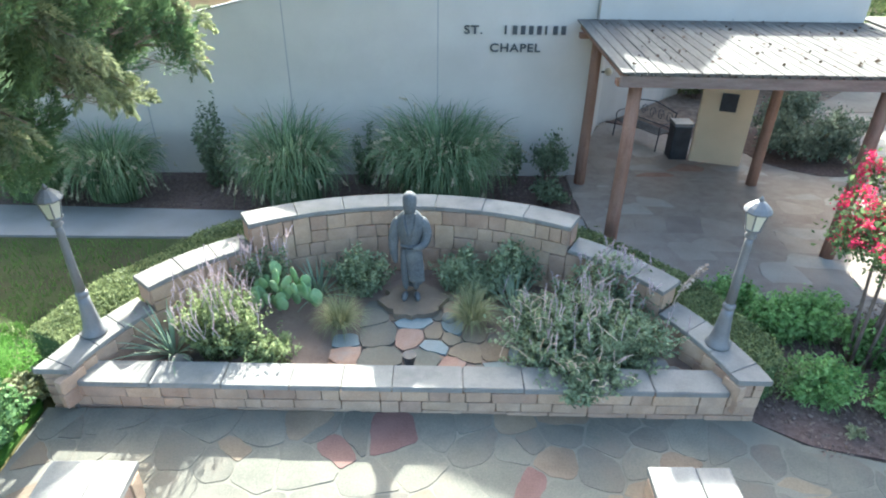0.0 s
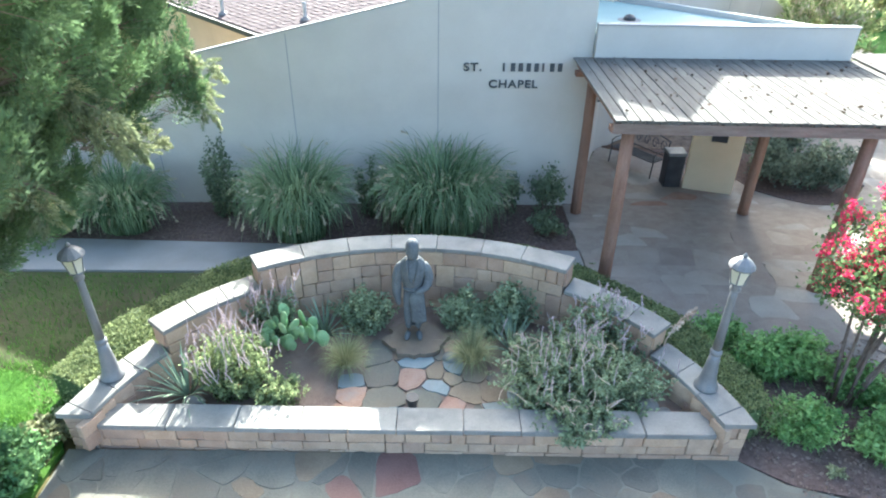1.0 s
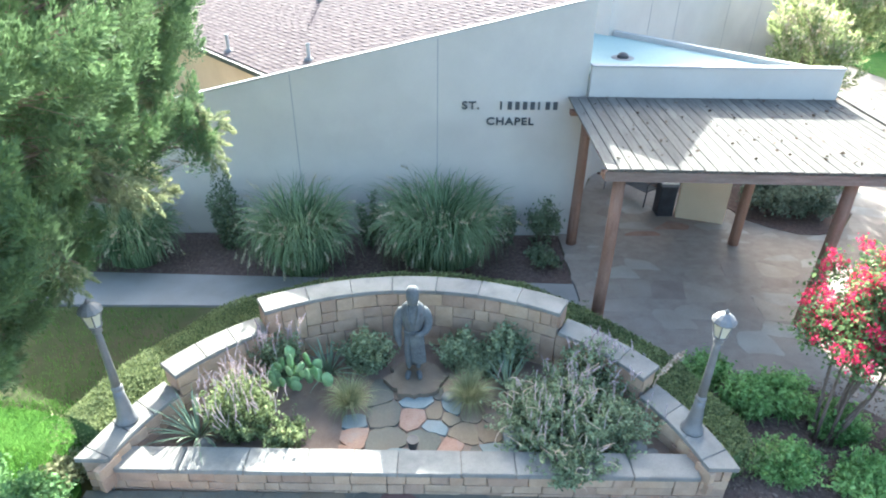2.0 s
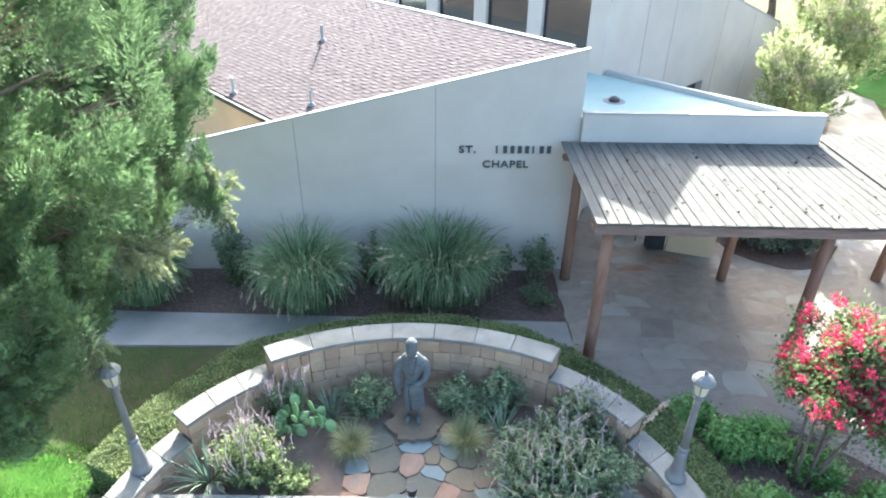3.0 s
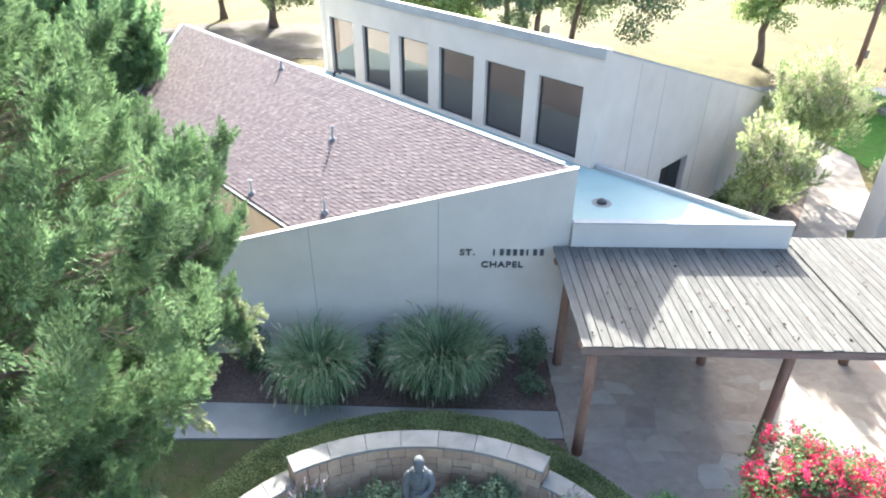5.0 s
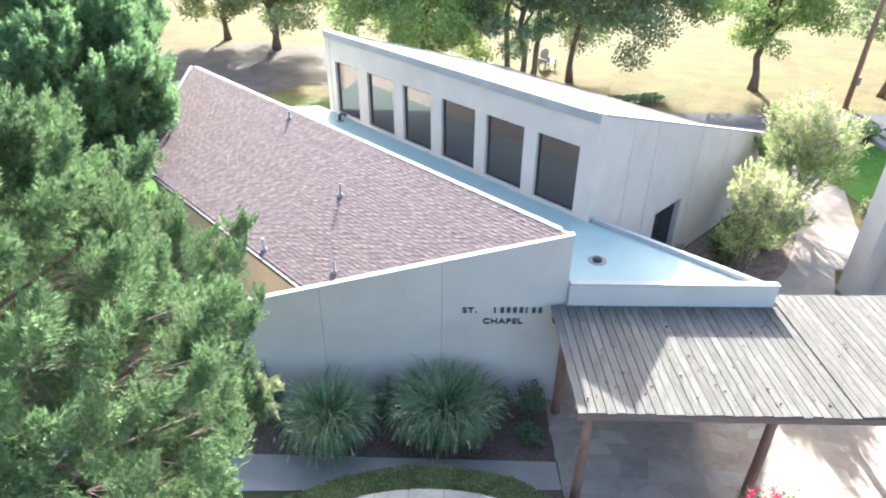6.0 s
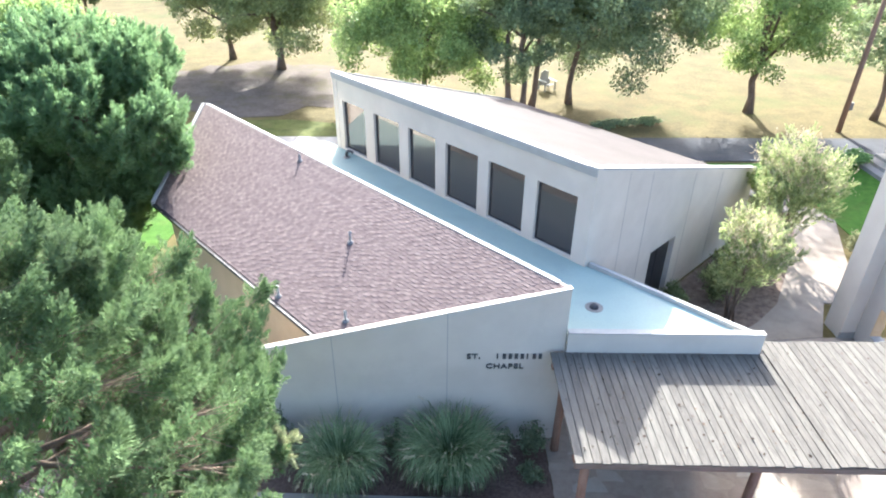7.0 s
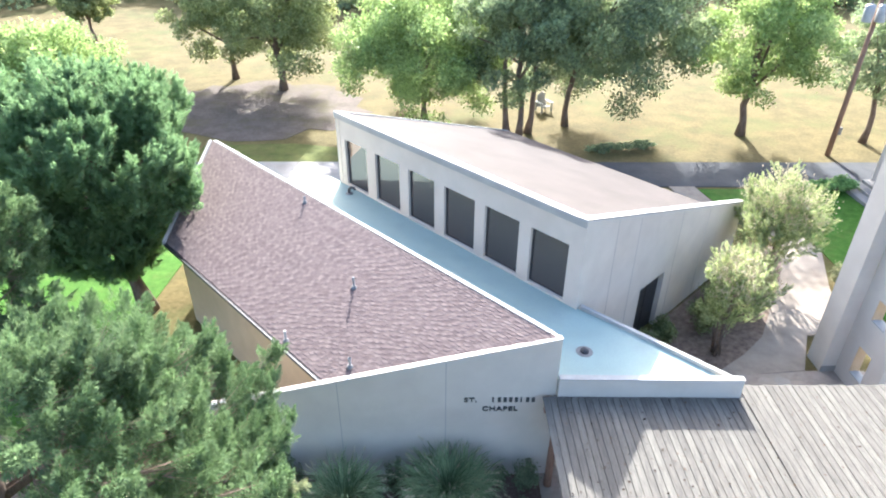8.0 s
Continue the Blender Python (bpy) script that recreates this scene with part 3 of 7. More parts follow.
# side entrance of the hall: a dark recess with a leaf
rec = thing("door_1", P1 + d_s * 5.2 + Vector((0, 0, -0.2)), "dark recessed double door in the side wall", "door", kind="structure")
inn = Vector((-d_s.y, d_s.x, 0))
for k0, k1 in ((4.3, 5.18), (5.22, 6.1)):
    a, c2 = P1 + d_s * k0 + inn * 0.2, P1 + d_s * k1 + inn * 0.2
    part("door_leaf", slab([a[:2], c2[:2], (c2 + inn * 0.05)[:2], (a + inn * 0.05)[:2]], -0.3, 2.27), DARKMETAL, rec)

# porch under the flat roof
PW = (Vector((3.05, 13.1, 0)), Vector((4.18, 16.19, 0)))
wall_between("wall_porch", PW[0][:2], PW[1][:2], -0.5, 3.18, 3.18, 0.2, STUCCO, "pale stucco porch wall beside the bench", holes=[(0.35, 1.3, -0.5, 2.05)])
pier = thing("porch_pier", (6.1, 13.05, -0.15), "broad tan stucco pier with a dark plaque", "pier", kind="structure")
part("pier_body", slab([(5.77, 13.66), (6.8, 13.3), (6.92, 13.64), (5.89, 14.0)], -0.4, 2.945), STUCCO_TAN, pier)
part("plaque", box(-0.17, -0.035, -0.2, 0.17, -0.003, 0.2, 0.006, Matrix.Translation((6.30, 13.47, 1.28)) @ Matrix.Rotation(math.atan2(-0.36, 1.03), 4, "Z")), DARKMETAL, pier, "dark bronze plaque")
dp = (PW[1] - PW[0]).normalized()
dn = Vector((-dp.y, dp.x, 0))
door = thing("door_2", PW[0] + dp * 0.8, "dark wooden porch door standing shut", "door", kind="structure")
a, c2 = PW[0] + dp * 0.354 + dn * 0.06, PW[0] + dp * 1.296 + dn * 0.06
part("door_leaf", slab([a[:2], c2[:2], (c2 + dn * 0.05)[:2], (a + dn * 0.05)[:2]], -0.2, 2.045), DARKMETAL, door)

# ---- pergola ----
canopy = thing("pergola", (6.5, 11, -0.1), "timber pergola with a roof of weathered grey boards", "pergola")
CAN_Z = 3.1
SKEW = 0.028          # the front edge comes nearer the garden towards the far end
posts = [(2.92, 9.38), (2.98, 12.35), (6.68, 9.38), (6.68, 12.35), (10.35, 9.38), (10.35, 12.35)]
for px, py in posts:
    py -= SKEW * (px - 2.6) if py < 11 else 0.0
    g = ground_z(px, py)
    part("post", tube([(px, py, g - 0.1), (px, py, g + 0.7), (px + 0.01, py, 1.6), (px, py, CAN_Z - 0.22)], [0.115, 0.11, 0.105, 0.1], 12), TIMBER, canopy, smooth=True)
for by, lean in ((9.38, SKEW * 10.7), (12.35, 0.0)):
    part("beam", slab([(2.62, by - 0.09), (13.3, by - 0.09 - lean), (13.3, by + 0.09 - lean), (2.62, by + 0.09)], CAN_Z - 0.22, CAN_Z - 0.13), TIMBER, canopy)
for k in range(10):
    rx = 2.75 + k * 1.16
    part("rafter", box(rx - 0.05, 9.165 - SKEW * (rx - 2.6), CAN_Z - 0.128, rx + 0.05, 12.72 if rx < 8.1 else 13.0, CAN_Z - 0.002, 0.008), TIMBER, canopy)
part("front_board", slab([(2.6, 9.1), (13.3, 9.1 - SKEW * 10.7), (13.3, 9.16 - SKEW * 10.7), (2.6, 9.16)], CAN_Z - 0.17, CAN_Z - 0.004), FASCIA, canopy)
bx = 2.6
while bx < 13.2:
    far = bx > 8.03
    wdt = 0.178 + rnd.uniform(-0.005, 0.005)
    yb = (13.02 + rnd.uniform(-0.025, 0.025)) if far else 12.625 - 0.0139 * (bx - 2.8)
    yf = 9.06 - SKEW * (bx - 2.6) + rnd.uniform(-0.02, 0.02)
    zz = CAN_Z + (0.032 if far else 0.002)
    part("under_board", box(bx + 0.105, yf + 0.03, zz, bx + 0.265, yb - 0.01, zz + 0.024, 0.003), BOARD, canopy)
    tilt = Matrix.Translation((bx + wdt / 2, 0, zz + 0.034)) @ Matrix.Rotation(rnd.uniform(-0.014, 0.014), 4, "Y")
    part("roof_board", box(-wdt / 2, yf, 0.0, wdt / 2, yb, 0.03, 0.004, tilt), BOARD, canopy)
    bx += 0.192

# ---- plants: helpers ----
def unit(n):
    v = gen.normal(size=(n, 3))
    return v / np.linalg.norm(v, axis=1, keepdims=True)


def leaves(points, size, normals=None, stretch=1.6, jitter=0.6):
    """A bent leaf (two triangles) at each point."""
    n = len(points)
    d = unit(n) if normals is None else normals + jitter * unit(n)
    d /= np.linalg.norm(d, axis=1, keepdims=True)
    s = np.cross(d, unit(n))
    s /= np.linalg.norm(s, axis=1, keepdims=True) + 1e-9
    sz = size * gen.uniform(0.6, 1.3, (n, 1))
    a = points - d * sz * stretch * 0.5
    c = points + d * sz * stretch * 0.5
    up = np.cross(s, d) * sz * 0.2
    return np.stack([a, points + s * sz * 0.5 + up, c, points - s * sz * 0.5 + up], axis=1)


def lobes_points(lobes, n, inner=0.55):
    """Points in the shells of several ellipsoids (centre, radii)."""
    vol = np.array([r[0] * r[1] + r[1] * r[2] + r[0] * r[2] for c, r in lobes])
    counts = np.maximum(1, (n * vol / vol.sum()).astype(int))
    pts, nor = [], []
    for (c, r), k in zip(lobes, counts):
        u = unit(k)
        rad = inner + (1.06 - inner) * gen.random((k, 1)) ** 0.5
        pts.append(np.array(c) + u * rad * np.array(r))
        w = u / np.array(r)
        nor.append(w / np.linalg.norm(w, axis=1, keepdims=True))
    return np.concatenate(pts), np.concatenate(nor)


def scatter_lobes(centre, radii, count, size, seed):
    """Clumps over the surface of a large crown, so that its outline is uneven."""
    r = random.Random(seed)
    out = []
    for k in range(count):
        u = Vector((r.gauss(0, 1), r.gauss(0, 1), r.gauss(0.15, 0.9))).normalized()
        f = r.uniform(0.4, 1.1)
        s = size * r.uniform(0.65, 1.25)
        out.append(((centre[0] + u.x * radii[0] * f, centre[1] + u.y * radii[1] * f, centre[2] + u.z * radii[2] * f), (s, s, s * r.uniform(0.6, 0.85))))
    return out


def trunk_mesh(base, top, r0, r1, seed, lean=0.15, sides=10):
    r = random.Random(seed)
    b, t = Vector(base), Vector(top)
    pts, rad = [], []
    for k in range(7):
        f = k / 6
        p = b.lerp(t, f) + Vector((r.uniform(-lean, lean), r.uniform(-lean, lean), 0)) * math.sin(math.pi * f)
        pts.append(p)
        rad.append(r0 + (r1 - r0) * f + (r0 * 0.5 if k == 0 else 0))
    return tube(pts, rad, sides), pts


def broad_tree(at, height, spread, crown_low, leaf, label, material, n=16000, seed=1, trunk_r=0.22, clumps=80, kind_name="tree", size=None, group="field trees", trunks=1, lean=0.0):
    x, y = at
    g = ground_z(x, y) - 0.06
    tr = thing(kind_name, (x, y, g), label, "tree", group)
    r = random.Random(seed)
    mid = (crown_low + height) / 2
    lobes = scatter_lobes((x + lean, y, g + mid), (spread, spread, (height - crown_low) / 2), int(clumps * 1.25), spread * 0.2, seed)
    for k in range(trunks):
        ox, oy = (r.uniform(-0.9, 0.9), r.uniform(-0.5, 0.5)) if trunks > 1 else (0, 0)
        bm, pts = trunk_mesh((x + ox, y + oy, g - 0.1), (x + ox * 1.3 + r.uniform(-0.4, 0.4), y + oy, g + mid), trunk_r, trunk_r * 0.5, seed + k, 0.25)
        part("trunk", bm, BARK, tr, smooth=True)
    for k in range(7):
        c = lobes[k * len(lobes) // 7][0]
        s = pts[3 + k % 3]
        e = Vector(c)
        m = s.lerp(e, 0.5) + Vector((0, 0, 0.3))
        part("limb", tube([s, m, e], [trunk_r * 0.45, trunk_r * 0.28, trunk_r * 0.08], 6), BARK, tr, smooth=True)
    p, nn = lobes_points(lobes, int(n * 1.3), 0.25)
    p = p + gen.normal(size=p.shape) * spread * 0.03
    soup("crown", leaves(p, (size or leaf) * 0.76, nn, 1.5, 0.9), 4, material, tr)
    return tr


def plume_crown(base, lobes, per, count, length, fat, blade, lift=0.75, spire=0.8):
    """Feathery sprays: each clump is a leaning spire of plumes that shorten towards its tip, set with short blades."""
    n = len(lobes)
    c0 = np.array([l[0] for l in lobes])
    out0 = (c0 - np.array([base[0], base[1], 0])) * np.array([1, 1, 0])
    out0 /= np.linalg.norm(out0, axis=1, keepdims=True) + 1e-6
    axis = out0 * 0.55 + np.array([0, 0, lift]) + 0.4 * unit(n)
    axis /= np.linalg.norm(axis, axis=1, keepdims=True)
    size = np.array([l[1][0] for l in lobes])[:, None]
    m = n * per
    s = np.tile((np.arange(per) + 0.2)[None, :] / per, (n, 1)).reshape(m, 1)
    ax, sz = np.repeat(axis, per, axis=0), np.repeat(size, per, axis=0)
    side = unit(m)
    side -= ax * (side * ax).sum(1, keepdims=True)
    side /= np.linalg.norm(side, axis=1, keepdims=True) + 1e-6
    d = ax * (0.5 + 0.6 * s) + side * (1.0 - 0.75 * s) + np.array([0, 0, 0.15])
    d /= np.linalg.norm(d, axis=1, keepdims=True)
    start = np.repeat(c0, per, axis=0) + ax * (s - 0.35) * spire * sz / 0.42
    ln = length * (1.05 - 0.5 * s) * gen.uniform(0.75, 1.2, (m, 1))
    wide = fat * gen.uniform(0.75, 1.2, (m, 1)) * (1.1 - 0.35 * s)
    bend = np.array([0, 0, 0.3 if lift > 0 else -0.35]) + 0.12 * gen.normal(size=(m, 3))
    tris, young = [], []
    tint = gen.random((m, 1))
    bright = gen.uniform(0.35, 1.0, (m, 1))
    for k in range(count):
        t = ((k + gen.random((m, 1))) / count) ** 0.85
        rad = unit(m)
        rad -= d * (rad * d).sum(1, keepdims=True)
        rad /= np.linalg.norm(rad, axis=1, keepdims=True) + 1e-6
        r = wide * np.sin(np.pi * (0.16 + 0.84 * t) ** 0.8) * gen.random((m, 1)) ** 0.4
        at = start + d * ln * t + bend * ln * t * t + rad * r
        e = d * 0.95 + rad * 0.5 + 0.3 * unit(m)
        e /= np.linalg.norm(e, axis=1, keepdims=True)
        w = np.cross(e, rad + 0.45 * unit(m)) * blade * 0.19
        tris.append(np.stack([at - w, at + w, at + e * blade * gen.uniform(0.7, 1.25, (m, 1))], axis=1))
        young.append(np.clip((0.25 + 0.9 * t) * (0.3 + 0.7 * r / (wide + 1e-6)) * bright, 0, 1))
    tips = start + d * ln * 0.7 + bend * ln * 0.5
    tw = np.cross(d, unit(m)) * 0.008
    root = np.repeat(c0 - out0 * 0.6, per, axis=0)
    twigs = np.stack([root - tw, root + tw, tips], axis=1)
    return np.concatenate(tris), twigs, {"tint": np.tile(tint, (count, 1)), "young": np.concatenate(young)}


def cedar_tree(base, lobes, material, label, per=12, count=180, length=0.6, fat=0.13, blade=0.1, trunk_r=0.25, top=None, seed=3, lift=0.75, spire=0.8):
    """An evergreen: trunk, limbs, and many upward feathery sprays over irregular clumps."""
    g = base[2]
    tr = thing("cedar_tree", base, label, "tree", "cedars")
    tops = top or (base[0], base[1], g + 8)
    bm, pts = trunk_mesh((base[0], base[1], g - 0.1), tops, trunk_r, trunk_r * 0.25, seed, 0.2)
    part("trunk", bm, BARK, tr, smooth=True)
    for k, (c, r) in enumerate(lobes):
        if k % 16 == 0 and c[2] > 0.42 * tops[2]:
            e = Vector(c)
            h = min(max((e.z - g - 0.8) / max(0.1, tops[2] - g), 0.1), 0.9)
            s = Vector((base[0], base[1], g)).lerp(Vector(tops), h)
            part("limb", tube([s, s.lerp(e, 0.5) + Vector((0, 0, -0.1)), e], [trunk_r * 0.26, trunk_r * 0.13, 0.012], 6), BARK, tr, smooth=True)
    fans, twigs, tones = plume_crown(tops, lobes, per, count, length, fat, blade, lift, spire)
    soup("crown", fans, 3, material, tr, values=tones)
    tagged(soup("twig_mass", twigs, 3, TWIG, tr, "thin bare brown twigs"), kind="stuff")
    return tr


TWIG = surface("bare twigs", (0.2, 0.14, 0.11), (0.36, 0.27, 0.22), 0.95, 8, 60, 0.2)

# ---- large trees ----
def crown_lobes(cx, cy, profile, count, size, seed, core=True, low_back=0.0, inner=0.76):
    """Clumps over a crown whose radius at each height is given by (height, radius) pairs."""
    r = random.Random(seed)
    hs, rs = [h for h, q in profile], [q for h, q in profile]
    out = []
    for k in range(count):
        z = r.uniform(hs[0], hs[-1])
        q = float(np.interp(z, hs, rs))
        if r.random() > 0.25 + q / max(rs):
            continue
        a = r.uniform(0, 2 * math.pi)
        if math.sin(a) > 0.0 and z < low_back:
            continue
        bump = 1 + 0.13 * math.sin(3 * a + z * 1.3 + seed) + 0.07 * math.sin(7 * a - z * 2.1)
        s = size * r.uniform(0.6, 1.35)
        d = max(0.0, q * bump * r.uniform(inner, 1.02) - s * 0.5)
        out.append(((cx + d * math.cos(a), cy + d * math.sin(a), z), (s, s, s * r.uniform(1.1, 1.8))))
    for k in range(count // 3 if core else 0):
        z, a, s = r.uniform(hs[0] + 0.3, hs[-1] - 0.8), r.uniform(0, 2 * math.pi), size * r.uniform(1.1, 1.5)
        d = float(np.interp(z, hs, rs)) * r.uniform(0.35, 0.7)
        out.append(((cx + d * math.cos(a), cy + d * math.sin(a), z), (s, s, s * 1.3)))
    return out


cedar_profile = [(2.2, 1.2), (3.0, 2.1), (4.0, 2.95), (4.7, 3.2), (6.0, 3.55), (7.0, 3.75), (7.6, 3.65), (8.3, 3.4), (8.9, 3.05), (9.4, 2.5), (10.0, 1.7), (10.4, 0.8)]
cedar_lobes = crown_lobes(-6.2, 5.4, cedar_profile, 360, 0.42, 5)
r = random.Random(55)
for k in range(60):
    a, z = r.uniform(0, 2 * math.pi), r.uniform(8.8, 10.2)
    d = float(np.interp(z, [8.5, 9.4, 10.2], [3.0, 2.2, 1.2])) * r.random() ** 0.5
    cedar_lobes.append(((-6.2 + d * math.cos(a), 5.4 + d * math.sin(a), z), (0.42, 0.42, 0.6)))
young_profile = [(3.1, 0.9), (3.6, 1.7), (4.6, 1.75), (6.0, 1.7), (6.8, 1.3), (7.3, 0.6)]
young_lobes = crown_lobes(-5.3, 9.0, young_profile, 90, 0.36, 7)
young_lobes += [((-3.75, 8.9, 3.3), (0.25, 0.25, 0.4)), ((-3.8, 8.7, 3.8), (0.25, 0.25, 0.4)), ((-3.7, 9.0, 3.6), (0.25, 0.25, 0.4)), ((-3.95, 10.4, 6.5), (0.16, 0.16, 0.3)), ((-4.0, 10.4, 6.1), (0.25, 0.25, 0.3)), ((-4.1, 10.2, 5.6), (0.3, 0.3, 0.3))]
r = random.Random(56)
for k in range(60):
    a, z = r.uniform(0, 2 * math.pi), r.uniform(4.5, 8.6)
    d = float(np.interp(z, [4.5, 7.0, 8.6], [2.2, 2.9, 2.3])) * r.uniform(0.3, 1.0)
    cedar_lobes.append(((-6.2 + d * math.cos(a), 5.4 + d * math.sin(a), z), (0.5, 0.5, 0.7)))
cedar_lobes += young_lobes + [((-5.0 + 0.3 * math.sin(k * 2.1), 6.5 + 0.5 * math.cos(k * 1.7), 2.45 + 0.12 * k), (0.3, 0.3, 0.4)) for k in range(14)]
cedar = cedar_tree((-7.6, 5.2, 0.0), cedar_lobes, CEDAR, "large bright green cedar with feathery sprays", 11, 112, 0.42, 0.145, 0.066, 0.3, (-6.3, 5.6, 9.0), 3)
# low boughs whose sprays hang down, olive at the ends
HANGING = conifer("hanging cedar sprays", (0.1, 0.125, 0.075), (0.22, 0.265, 0.135), (0.45, 0.46, 0.26), 0.38)
r = random.Random(57)
low_lobes = []
for tipx, tipy, tipz, n in ((-3.45, 9.1, 3.45, 7), (-3.4, 9.25, 3.85, 6), (-4.45, 9.05, 2.85, 6), (-3.75, 5.5, 3.65, 5), (-4.0, 7.4, 3.5, 6), (-4.3, 8.2, 3.0, 5), (-3.6, 6.4, 4.2, 5), (-5.0, 9.6, 2.9, 5), (-4.4, 5.0, 3.1, 4)):
    root, end = Vector((-6.2, tipy - 0.5, tipz + 1.3)), Vector((tipx, tipy, tipz))
    part("bough", tube([root, root.lerp(end, 0.5) + Vector((0, 0, 0.12)), end], [0.035, 0.024, 0.008], 6), BARK, cedar, smooth=True)
    for k in range(n):
        q = root.lerp(end, 1.0 - 0.5 * k / n) + Vector((r.uniform(-0.14, 0.14), r.uniform(-0.2, 0.2), r.uniform(-0.1, 0.1)))
        low_lobes.append((tuple(q), (0.22, 0.22, 0.3)))
fans, twigs, tones = plume_crown((-6.2, 7.5), low_lobes, 7, 90, 0.32, 0.06, 0.06, -0.55)
soup("low_sprays", fans, 3, HANGING, cedar, "hanging olive green sprays", tones)
tagged(soup("twig_mass", twigs, 3, TWIG, cedar, "thin bare brown twigs"), kind="stuff")
round_profile = [(1.3, 1.6), (2.6, 2.8), (3.8, 3.5), (5.2, 4.0), (6.6, 4.3), (7.7, 3.6), (8.5, 2.3), (9.0, 0.7)]
cedar_tree((-12.4, 21.4, -0.3), crown_lobes(-13.9, 22.3, round_profile, 640, 0.4, 8, inner=0.87), PINE, "dense dark green rounded cedar beside the chapel", 8, 78, 0.78, 0.17, 0.15, 0.3, (-13.8, 22.3, 7.5), 4, 1.3, 0.6)
pale_profile = [(1.5, 1.1), (3.0, 1.7), (5.0, 1.9), (7.0, 1.7), (8.6, 1.1), (9.6, 0.3)]
cedar_tree((-13.6, 15.0, -0.2), crown_lobes(-13.4, 15.0, pale_profile, 130, 0.4, 9), CEDAR, "slender olive green cedar beyond the chapel", 7, 90, 0.6, 0.18, 0.13, 0.2, (-13.4, 15, 8.4), 6)

broad_tree((21.3, 42.5), 10.8, 4.6, 2.6, 0.18, "leafy oak with a leaning trunk in the field", OAK_BRIGHT, 25000, 21, 0.26)
broad_tree((9.1, 44.3), 12.5, 6.0, 2.4, 0.18, "dark spreading oak in the dry field", OAK_DARK, 52000, 22, 0.22, clumps=110, lean=2.8)
broad_tree((5.4, 42.4), 12.5, 4.0, 3.0, 0.18, "clump of dark oaks with several trunks", OAK_DARK, 38000, 23, 0.22, trunks=3)
broad_tree((-1.2, 45.5), 9.8, 5.5, 0.3, 0.18, "full bright green tree reaching low", OAK_BRIGHT, 52000, 24, 0.22, clumps=100)
broad_tree((-13.3, 53.0), 10.5, 5.4, 1.6, 0.2, "broad olive green tree in the field", OAK, 34000, 25, 0.3)
broad_tree((-18.2, 56.3), 10.0, 4.4, 1.8, 0.2, "olive green tree with a forked trunk", OAK, 24000, 26, 0.25)
broad_tree((-37.0, 70.0), 6.5, 2.8, 2.2, 0.28, "small round tree alone in the field", OAK, 8000, 27, 0.2)
broad_tree((-27.0, 42.0), 7.0, 5.4, 0.6, 0.2, "pale green broad tree beyond the cedars", OAK_BRIGHT, 30000, 28, 0.25)
broad_tree((29.2, 41.0), 9.5, 3.2, 3.0, 0.2, "sparse dark evergreen beside the utility pole", OAK_DARK, 8000, 29, 0.2)


def airy_tree(at, height, spread, crown_low, label, seed, clumps, per=6, count=30):
    """A shrub tree of thin upright sprays on several stems."""
    x, y = at
    g = ground_z(x, y) - 0.06
    tr = thing("shrub_tree", (x, y, g), label, "tree", "shrub trees")
    mid = (crown_low + height) / 2
    lobes = scatter_lobes((x, y, g + mid - 0.2), (spread * 0.85, spread * 0.85, (height - crown_low) / 2 * 0.82), int(clumps * 0.8), spread * 0.22, seed)
    r = random.Random(seed)
    for k in range(6):
        c = Vector(lobes[k * len(lobes) // 6][0])
        b = Vector((x + r.uniform(-0.2, 0.2), y + r.uniform(-0.2, 0.2), g - 0.05))
        part("stem", tube([b, b.lerp(c, 0.5) + Vector((0, 0, 0.15)), c], [0.05, 0.035, 0.012], 7), BARK, tr, smooth=True)
    fans, twigs, _tones = plume_crown((x, y, 0), lobes, per, count, 0.55, 0.075, 0.13, 1.0, 0.9)
    soup("crown", fans, 3, SAGE, tr)
    tips = np.array([l[0] for l in lobes if l[0][2] > g + mid])
    tips = np.repeat(tips, 75, axis=0) + gen.normal(size=(len(tips) * 75, 3)) * np.array([0.3, 0.3, 0.12]) * spread * 0.5 + np.array([0, 0, 0.4])
    soup("blossom", leaves(tips, 0.04, np.tile([0, 0, 1.0], (len(tips), 1)), 2.4, 0.7), 4, PLUME, tr, "pale feathery flower heads")
    tagged(soup("twig_mass", twigs, 3, TWIG, tr), kind="stuff")
    return tr


airy_tree((10.4, 18.4), 4.7, 1.25, 0.6, "pale grey green shrub tree beside the walk", 31, 84, 6, 26)
airy_tree((14.3, 23.4), 5.4, 1.85, 1.0, "large pale flowering shrub tree beside the walk", 32, 170)
airy_tree((12.4, 20.9), 3.2, 1.1, 0.4, "low pale green shrub tree beside the walk", 33, 70)

# ---- garden wall ----
CX, CY = -0.42, 3.77


def rim(a):
    """Outer radius of the curved wall at an angle (degrees) from its middle."""
    k = max(0.0, (abs(a) - 28) / 41)
    return 4.9 - 0.38 * k ** 1.6


def arc(a, inset=0.0):
    r = rim(a) - inset
    return CX + r * math.sin(radians(a)), CY + r * math.cos(radians(a))


